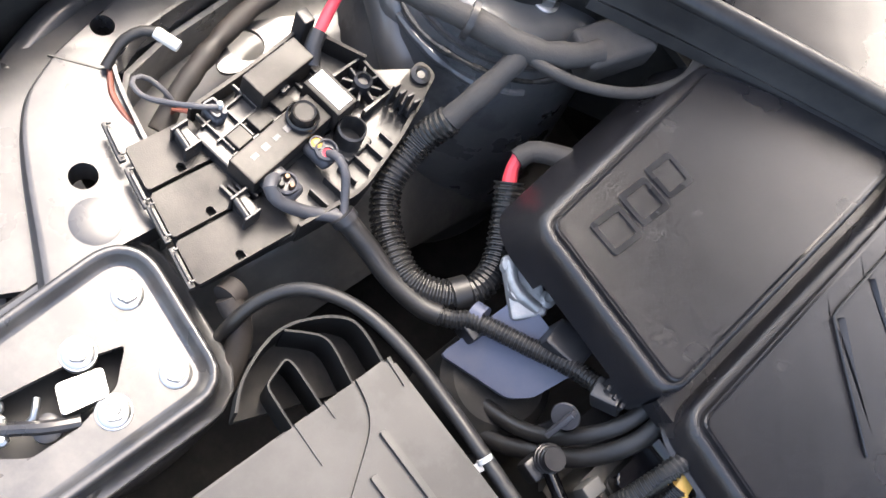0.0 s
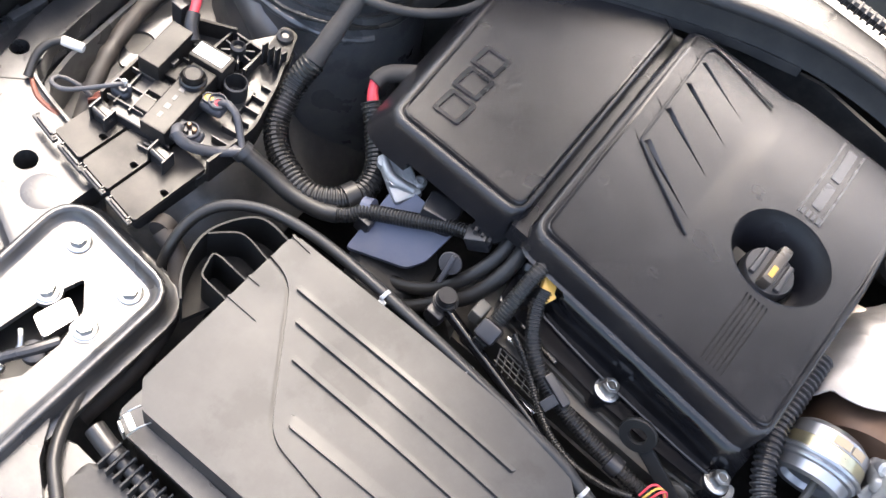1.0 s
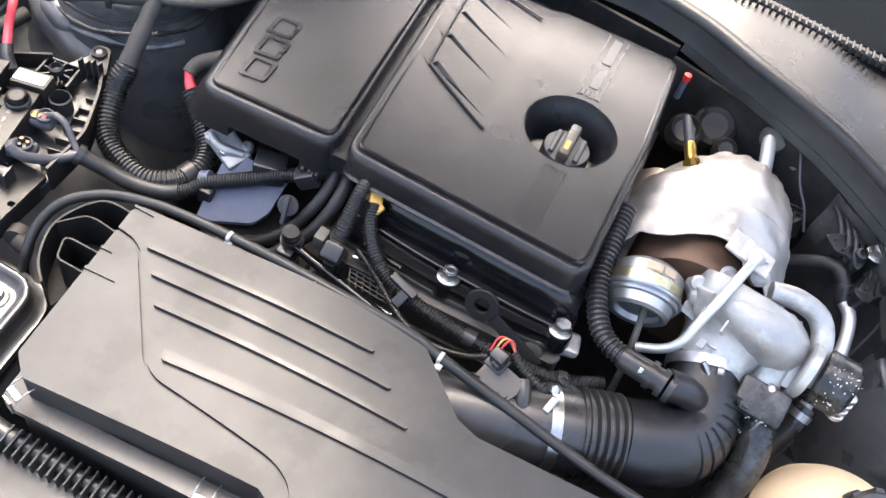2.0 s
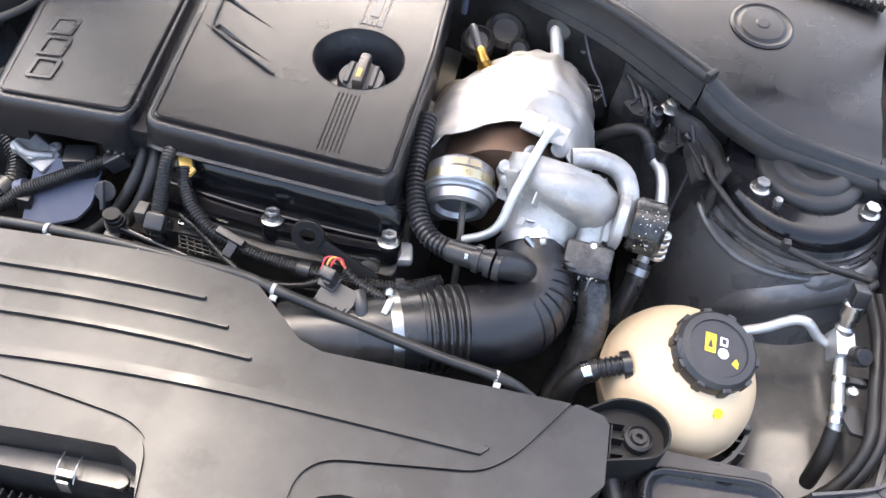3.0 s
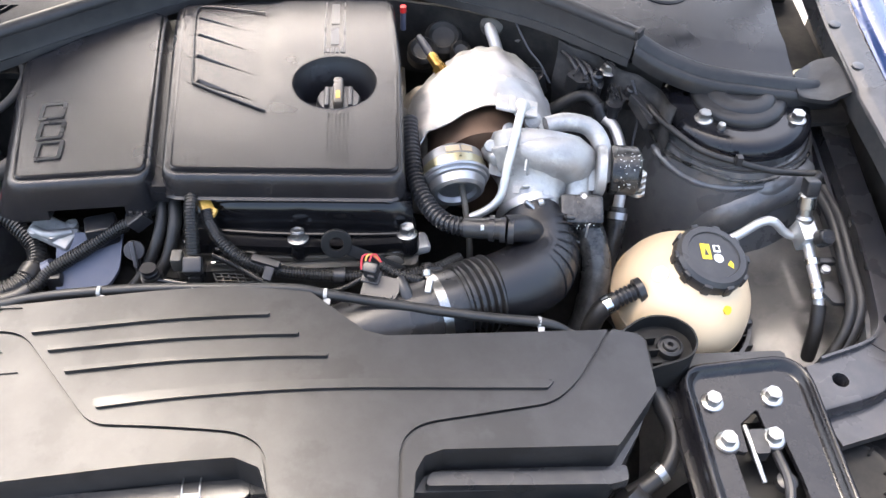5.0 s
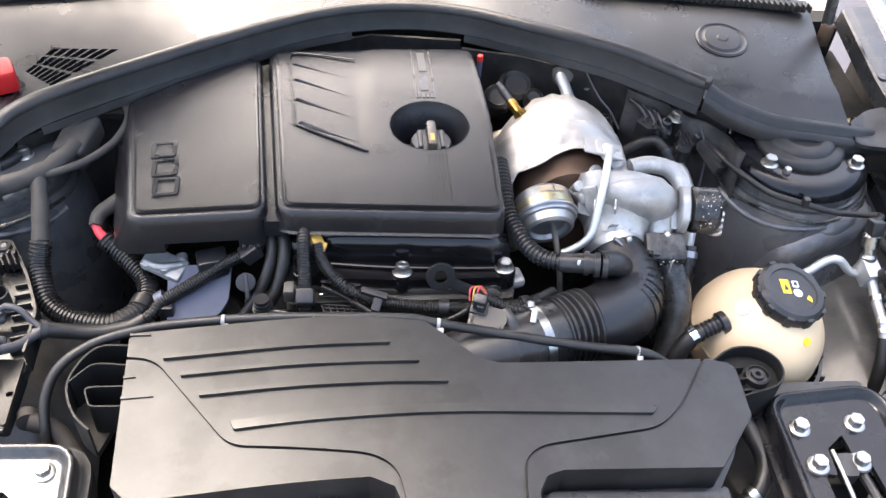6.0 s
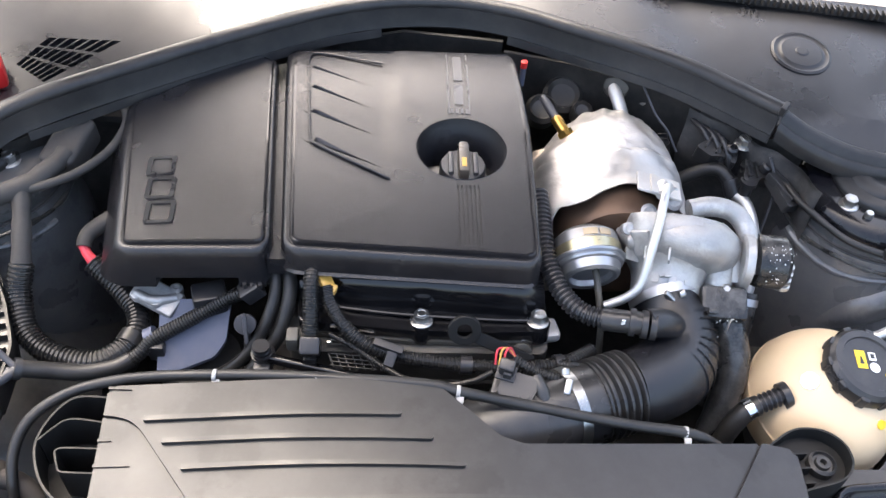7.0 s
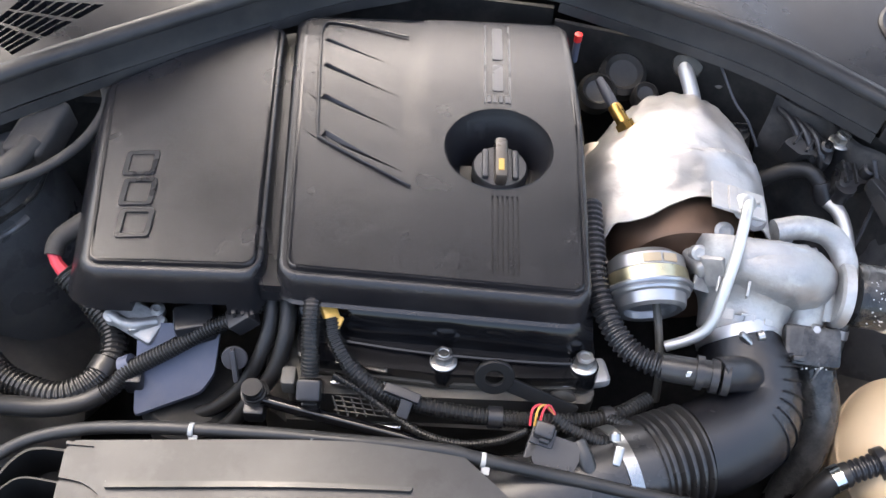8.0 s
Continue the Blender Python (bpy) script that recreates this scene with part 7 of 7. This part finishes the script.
# ---- turbo-side details ----
ac = thing("air_conditioning_line", (0.66, 0.30, 0.70), "bare aluminium air-conditioning line with service valve", "pipe")
part("line", tube([(0.560, 0.345, 0.752), (0.585, 0.350, 0.762), (0.612, 0.356, 0.780), (0.630, 0.355, 0.782), (0.650, 0.350, 0.764), (0.668, 0.345, 0.760)], 0.0065, 14), M_ALU, ac)
part("sleeve", tube([(0.560, 0.345, 0.752), (0.540, 0.340, 0.742), (0.50, 0.33, 0.72)], 0.0095, 14), M_HOSE, ac)
part("block", box((0.672, 0.340, 0.772), (0.024, 0.036, 0.034), 0.003, pose(0, 0, 0, 15, 0, 5)), M_ALU, ac)
part("down_pipe", tube([(0.674, 0.325, 0.768), (0.675, 0.300, 0.754), (0.677, 0.268, 0.740), (0.678, 0.248, 0.724)], 0.0075, 14), M_ALU, ac)
for y_, z_ in ((0.302, 0.755), (0.270, 0.741), (0.258, 0.733)):
    part("collar", lathe([(0.0105, -0.004), (0.0105, 0.004)], 20, aim((0.6765, y_, z_), (0.6775, y_ - 0.03, z_ - 0.016))), M_CHROME, ac)
part("rubber_end", tube([(0.678, 0.250, 0.726), (0.674, 0.226, 0.70), (0.668, 0.205, 0.66)], 0.010, 14), M_HOSE, ac)
part("sensor_neck", lathe([(0.011, 0), (0.012, 0.006), (0.009, 0.010), (0.009, 0.020), (0.0125, 0.022), (0.0125, 0.040), (0.008, 0.046), (0, 0.046)], 24, aim((0.671, 0.350, 0.786), (0.668, 0.372, 0.84))), M_STEEL, ac)
part("sensor_plug", box((0.668, 0.366, 0.838), (0.020, 0.022, 0.024), 0.004, pose(0, 0, 0, -20, 0, 0)), M_CAPB, ac)
part("service_cap", lathe([(0.0125, 0), (0.0125, 0.014), (0.010, 0.018), (0, 0.018)], 20, aim((0.686, 0.322, 0.780), (0.70, 0.29, 0.83))), M_CAPB, ac)
hold = thing("pipe_holder", (0.70, 0.29, 0.70), "black plastic pipe holder with screw", "bracket")
part("plate", prism(rpoly([(0.678, 0.268), (0.700, 0.280), (0.722, 0.262), (0.735, 0.222), (0.715, 0.238), (0.690, 0.240)], 0.006), 0.735, 0.742, 0.002), M_PLASTIC, hold)
part("arm", box((0.696, 0.305, 0.752), (0.03, 0.012, 0.010), 0.003), M_PLASTIC, hold)
part("screw", lathe([(0.0065, 0), (0.0065, 0.006), (0, 0.007)], 12, pose(0.688, 0.285, 0.756)), M_STEEL, hold)
for k in range(2):
    side_hose = thing("wing_hose", (0.72, 0.30, 0.70), "black rubber hose along the inner wing", "hose", "wing hoses")
    part("hose", tube([(0.722 - 0.012 * k, 0.42, 0.782), (0.728 - 0.012 * k, 0.36, 0.778), (0.727 - 0.013 * k, 0.29, 0.760), (0.722 - 0.013 * k, 0.23, 0.745), (0.700 - 0.013 * k, 0.19, 0.71), (0.665 - 0.013 * k, 0.17, 0.66)], 0.0075, 12), M_HOSE, side_hose)
tl = thing("tower_loom", (0.60, 0.42, 0.80), "black cable clipped round the strut tower", "cable")
part("cable", tube([(0.480, 0.545, 0.838), (0.493, 0.500, 0.842), (0.535, 0.448, 0.835), (0.583, 0.424, 0.832), (0.635, 0.415, 0.822), (0.676, 0.412, 0.820), (0.694, 0.398, 0.830), (0.678, 0.378, 0.838)], 0.0048, 12), M_HOSE, tl)
part("clip", box((0.583, 0.421, 0.838), (0.010, 0.010, 0.016), 0.002), M_CAPB, tl)

cp = thing("coolant_pipe", (0.43, 0.56, 0.76), "steel coolant pipe with black quick connector", "pipe")
part("steel", tube([(0.425, 0.560, 0.800), (0.436, 0.540, 0.800), (0.442, 0.505, 0.785), (0.440, 0.460, 0.755), (0.432, 0.43, 0.72)], 0.0085, 14), M_ALU, cp)
part("connector", lathe([(0.0115, 0), (0.0125, 0.004), (0.0125, 0.020), (0.010, 0.026)], 20, aim((0.424, 0.562, 0.796), (0.416, 0.575, 0.815))), M_CAPB, cp)
part("rubber", tube([(0.416, 0.575, 0.812), (0.400, 0.590, 0.82), (0.375, 0.598, 0.805), (0.34, 0.60, 0.77), (0.32, 0.60, 0.72)], 0.010, 14), M_HOSE, cp)
part("riser", lathe([(0.009, 0), (0.009, 0.02), (0.012, 0.021), (0.012, 0.028), (0, 0.03)], 18, pose(0.434, 0.556, 0.805)), M_CAPB, cp)
for k, pts in enumerate(([(0.360, 0.335, 0.800), (0.370, 0.305, 0.775), (0.368, 0.275, 0.735), (0.350, 0.235, 0.68), (0.335, 0.21, 0.60)], [(0.432, 0.43, 0.74), (0.425, 0.40, 0.71), (0.41, 0.37, 0.67), (0.39, 0.34, 0.60)])):
    hh = thing("coolant_hose", pts[0], "thick grimy rubber coolant hose" if k == 0 else "slim black rubber hose by the turbocharger", "hose")
    rr_ = 0.0205 if k == 0 else 0.0135
    part("hose", tube(pts, rr_, 18, wob=0.06), M_WET, hh)
    if k == 0:
        continue
    part("clamp", lathe([(rr_ * 1.04, -0.005), (rr_ * 1.09, -0.005), (rr_ * 1.09, 0.005), (rr_ * 1.04, 0.005)], 28, aim((Vector(pts[0]) * 0.7 + Vector(pts[1]) * 0.3), pts[1])), M_CAN, hh, "dull steel hose clamp")
pv = thing("pressure_valve", (0.352, 0.335, 0.80), "grimy black solenoid valve with a screw", "valve")
part("body", box((0.348, 0.346, 0.812), (0.058, 0.042, 0.060), 0.006, pose(0, 0, 0, 25, 0, -4)), M_WET, pv)
part("moulded_frame", box((0.330, 0.328, 0.822), (0.012, 0.006, 0.042), 0.002, pose(0, 0, 0, 30, 0, -4)), M_WET, pv)
part("moulded_frame", box((0.358, 0.326, 0.818), (0.020, 0.006, 0.030), 0.002, pose(0, 0, 0, 30, 0, -4)), M_WET, pv)
part("seal_scrap", tube([(0.326, 0.318, 0.796), (0.336, 0.314, 0.801), (0.340, 0.316, 0.794), (0.352, 0.313, 0.798), (0.354, 0.316, 0.824), (0.360, 0.318, 0.828)], 0.0014, 8, 0.003, wob=0.3), M_ALU, pv, "pale squeezed gasket edge")
part("droplets", droplets(7, [((0.348, 0.331, 0.834), (0.022, 0, 0), (0, 0.012, 0.006), (0, -0.5, 1)), ((0.348, 0.322, 0.812), (0.024, 0, 0), (0, -0.008, 0.016), (0, -1, 0.5))]), M_DROP, pv, "pale dried droplets")
for k in range(3):
    part("fin", box((0.348, 0.327 + 0.004 * k, 0.796 + 0.013 * k), (0.056, 0.006, 0.005), 0.0015, pose(0, 0, 0, 20, 0, -8)), M_WET, pv)
part("skirt", box((0.348, 0.336, 0.784), (0.058, 0.044, 0.010), 0.003, pose(0, 0, 0, 20, 0, -8)), M_WET, pv)
part("screw", lathe([(0.0075, 0), (0.0075, 0.006), (0.004, 0.009), (0, 0.009)], 6, aim((0.351, 0.352, 0.838), (0.350, 0.33, 0.89))), M_STEEL, pv)

lam = thing("lambda_sensor", (0.165, 0.62, 0.84), "brass-bodied lambda sensor with grey boot", "sensor")
LA = aim((0.180, 0.600, 0.858), (0.145, 0.668, 0.878))
part("hex", lathe([(0.012, 0), (0.012, 0.010), (0.009, 0.011)], 6, LA), M_BRASS, lam)
part("brass_body", lathe([(0.008, 0.010), (0.008, 0.034), (0.007, 0.036)], 20, LA), M_BRASS, lam)
part("boot", lathe([(0.0065, 0.034), (0.0065, 0.060), (0.005, 0.075), (0, 0.076)], 16, LA), M_GREYW, lam)
ep = thing("exhaust_pipe", (0.27, 0.70, 0.80), "steel pipe rising behind the heat shield", "pipe")
part("pipe", tube([(0.275, 0.655, 0.83), (0.268, 0.690, 0.845), (0.262, 0.715, 0.855), (0.262, 0.735, 0.86)], 0.0095, 14), M_ALU, ep)
part("flange", lathe([(0.020, -0.012), (0.022, 0.0), (0.018, 0.012), (0.010, 0.016), (0, 0.016)], 24, aim((0.268, 0.728, 0.855), (0.25, 0.68, 0.88))), M_BLOCK, ep)
for a_ in range(3):
    part("nut", lathe([(0.006, 0), (0.006, 0.008), (0, 0.009)], 6, aim((0.285 + 0.012 * a_, 0.725 - 0.008 * a_, 0.84), (0.27, 0.66, 0.88))), M_BLOCK, ep)
gc = thing("breather_valve", (0.327, 0.795, 0.72), "pale green plastic breather valve behind the heat shield", "valve")
part("cap", lathe([(0.015, 0.0), (0.0165, 0.003), (0.0165, 0.020), (0.013, 0.026), (0.0, 0.027)], 28, pose(0.327, 0.795, 0.742, 18, 6, 0)), M_PALEG, gc)
part("collar", lathe([(0.012, -0.020), (0.012, 0.0), (0.0, 0.0)], 20, pose(0.327, 0.795, 0.742, 18, 6, 0)), M_BLOCK, gc)
for x_, y_, r_ in ((0.19, 0.735, 0.030), (0.215, 0.70, 0.016), (0.155, 0.70, 0.024)):
    pl = thing("grommet", (x_, y_, 0.80), "black rubber grommet behind the engine", "grommet", "bulkhead grommets")
    part("ring", lathe([(r_, 0), (r_, 0.02), (r_ * 0.8, 0.026), (r_ * 0.6, 0.020), (0, 0.018)], 24, pose(x_, y_, 0.815, 25)), M_HOSE, pl)
ret = thing("cable_end", (0.122, 0.728, 0.86), "small red-tipped vacuum end beside the cover", "cap")
part("tip", lathe([(0.005, 0.012), (0.005, 0.022), (0, 0.023)], 12, pose(0.126, 0.735, 0.862)), M_RED, ret)
part("stem", lathe([(0.0045, -0.02), (0.0045, 0.012), (0, 0.012)], 12, pose(0.126, 0.735, 0.862)), M_BLUEP, ret)
# clutter on the bulkhead by the strut
for x_, y_, z_, s_ in ((0.402, 0.612, 0.835, (0.05, 0.03, 0.04)), (0.445, 0.575, 0.830, (0.04, 0.03, 0.03)), (0.480, 0.545, 0.835, (0.05, 0.05, 0.02)), (0.330, 0.655, 0.80, (0.03, 0.03, 0.05))):
    bb = thing("bulkhead_bracket", (x_, y_, z_ - 0.02), "black plastic bracket on the bulkhead", "bracket", "bulkhead brackets")
    a_, c_ = s_[0] * 0.6, s_[1] * 0.6
    R_ = pose(x_, y_, z_, 14, 8, -35 + 900 * (x_ - 0.40))
    b = prism(rpoly([(-a_, -c_), (-a_ * 0.2, -c_ * 1.2), (a_ * 0.3, -c_ * 0.6), (a_, -c_ * 0.8), (a_ * 0.8, c_ * 0.5), (a_ * 0.1, c_), (-a_ * 0.5, c_ * 0.7)], 0.004), -s_[2] / 2, s_[2] / 4, 0.002)
    b.transform(R_)
    part("body", b, M_PLASTIC, bb)
    for k in range(2):
        part("web", box((0, 0, 0), (0.003, c_ * 1.6, s_[2] * 0.55), 0.0008, R_ @ Matrix.Translation((-a_ * 0.6 + a_ * 0.55 * k, 0, 0.004))), M_PLASTIC, bb)
    part("boss", lathe([(0.008, 0), (0.008, 0.012), (0.005, 0.014), (0.004, 0.008), (0, 0.008)], 16, R_ @ Matrix.Translation((a_ * 0.5, 0, s_[2] / 4))), M_CAPB, bb)
for k in range(3):
    lb = thing("pipe_bundle", (0.39, 0.64, 0.84), "black brake lines bunched under the seal", "pipe", "brake lines")
    part("line", tube([(0.370 + 0.012 * k, 0.660 - 0.010 * k, 0.850), (0.380 + 0.012 * k, 0.635 - 0.010 * k, 0.852), (0.392 + 0.010 * k, 0.610 - 0.010 * k, 0.835), (0.40 + 0.010 * k, 0.60, 0.80)], 0.0042, 10), M_CAPB, lb)
wd = thing("wire_lead", (0.34, 0.68, 0.82), "thin grey lead hanging from the seal flange", "cable")
part("lead", tube([(0.300, 0.705, 0.872), (0.318, 0.672, 0.848), (0.335, 0.650, 0.835), (0.350, 0.632, 0.812)], 0.0018, 8, 0.004), M_GREYW, wd)

# wrinkled insulation hanging below the seal beside the strut
ins_ = thing("insulation_sheet", (0.46, 0.58, 0.60), "wrinkled dark insulation sheet on the bulkhead", "insulation")
b = bmesh.new()
top_ = glide([(0.36, 0.672), (0.41, 0.632), (0.455, 0.590), (0.485, 0.560), (0.500, 0.500)], 40)
rows = []
for i_, q in enumerate(top_):
    row = []
    for j_ in range(30):
        z_ = 0.868 - 0.26 * j_ / 29
        w_ = noise.noise(Vector((q.x * 30, q.y * 30, z_ * 22))) * 0.010 + noise.noise(Vector((q.x * 9, q.y * 9, z_ * 8 + 3))) * 0.012
        row.append(b.verts.new((q.x - w_ * 0.7, q.y - 0.008 - w_ * 0.7 - 0.08 * (0.868 - z_), z_)))
    rows.append(row)
back_ = [[b.verts.new(v.co + Vector((0.004, 0.004, 0))) for v in row] for row in rows]
for i_ in range(39):
    for j_ in range(29):
        b.faces.new((rows[i_][j_], rows[i_ + 1][j_], rows[i_ + 1][j_ + 1], rows[i_][j_ + 1]))
        b.faces.new((back_[i_][j_], back_[i_][j_ + 1], back_[i_ + 1][j_ + 1], back_[i_ + 1][j_]))
part("sheet", b, M_SHEET, ins_, angle=70, flat=False)
part("seam", tube([(0.458, 0.572, 0.862), (0.470, 0.552, 0.830), (0.468, 0.535, 0.790), (0.462, 0.520, 0.750)], 0.0022, 8, wob=0.2), M_GREYW, ins_)

# front corner by the headlamps
for side in (1, -1):
    hb = thing("headlamp_housing", (side * 0.67, 0.03, 0.62), "black plastic headlamp housing with round service cap", "headlamp")
    part("housing", box((side * 0.68, 0.015, 0.655), (0.16, 0.14, 0.06), 0.012, pose(0, 0, 0, 0, 0, side * 20)), M_PLASTIC, hb)
    cap_ = part("service_cap", lathe([(0.050, 0.67), (0.050, 0.692), (0.046, 0.697), (0.040, 0.694), (0, 0.694)], 40, Matrix.Translation((side * 0.648, 0.008, 0.006))), M_RIMB, hb)
    for k in range(8):
        a_ = k * math.pi / 4
        part("cap_rib", box((side * 0.648 + 0.042 * math.cos(a_), 0.008 + 0.042 * math.sin(a_), 0.7025), (0.014, 0.003, 0.005), 0.001, Matrix.Rotation(a_, 4, "Z")), M_RIMB, cap_)
    part("adjuster", box((side * 0.745, 0.055, 0.70), (0.05, 0.04, 0.05), 0.006, pose(0, 0, 0, 0, 10, side * 30)), M_PLASTIC, hb)
    hs = thing("lamp_bracket", (side * 0.78, 0.10, 0.66), "painted support behind the headlamp", "bracket")
    part("bar", tube([(side * 0.72, 0.02, 0.70), (side * 0.765, 0.08, 0.72), (side * 0.80, 0.16, 0.73), (side * 0.81, 0.24, 0.72)], 0.016, 14), M_PAINT if side < 0 else M_PLASTIC, hs)
    part("end_plate", box((side * 0.806, 0.22, 0.722), (0.012, 0.05, 0.05), 0.003), M_PAINTD, hs)
    part("collar", lathe([(0.019, -0.008), (0.020, -0.006), (0.020, 0.006), (0.019, 0.008)], 24, aim((side * 0.765, 0.08, 0.72), (side * 0.785, 0.12, 0.726))), M_PLASTIC, hs)

rh = thing("radiator_hose", (0.41, 0.05, 0.68), "grey-black radiator hose with steel clip under the air box", "hose")
part("hose", tube([(0.408, 0.128, 0.745), (0.422, 0.092, 0.735), (0.430, 0.056, 0.725), (0.418, 0.026, 0.712), (0.396, 0.010, 0.70), (0.37, 0.0, 0.69)], 0.0115, 16), M_HOSE, rh)
part("clip", lathe([(0.013, -0.005), (0.013, 0.005)], 24, aim((0.408, 0.018, 0.707), (0.39, 0.008, 0.70))), M_STEEL, rh)
part("stub", tube([(0.36, 0.0, 0.69), (0.385, -0.03, 0.67), (0.41, -0.07, 0.64)], 0.028, 20, pitch=0.03, depth=0.002), M_PLASTIC, rh)
lt = thing("overflow_pipe", (-0.45, 0.10, 0.68), "ribbed black pipe between rail and air box", "pipe")
part("pipe", tube([(-0.478, 0.128, 0.76), (-0.452, 0.125, 0.748), (-0.430, 0.105, 0.73), (-0.410, 0.07, 0.715), (-0.40, 0.02, 0.70), (-0.40, -0.05, 0.69)], 0.0115, 18, wob=0.06), M_SHADE_GRIME, lt)
part("cuff", tube([(-0.482, 0.140, 0.757), (-0.478, 0.126, 0.760)], 0.0130, 18, 0.004), M_SHADE_GRIME, lt)
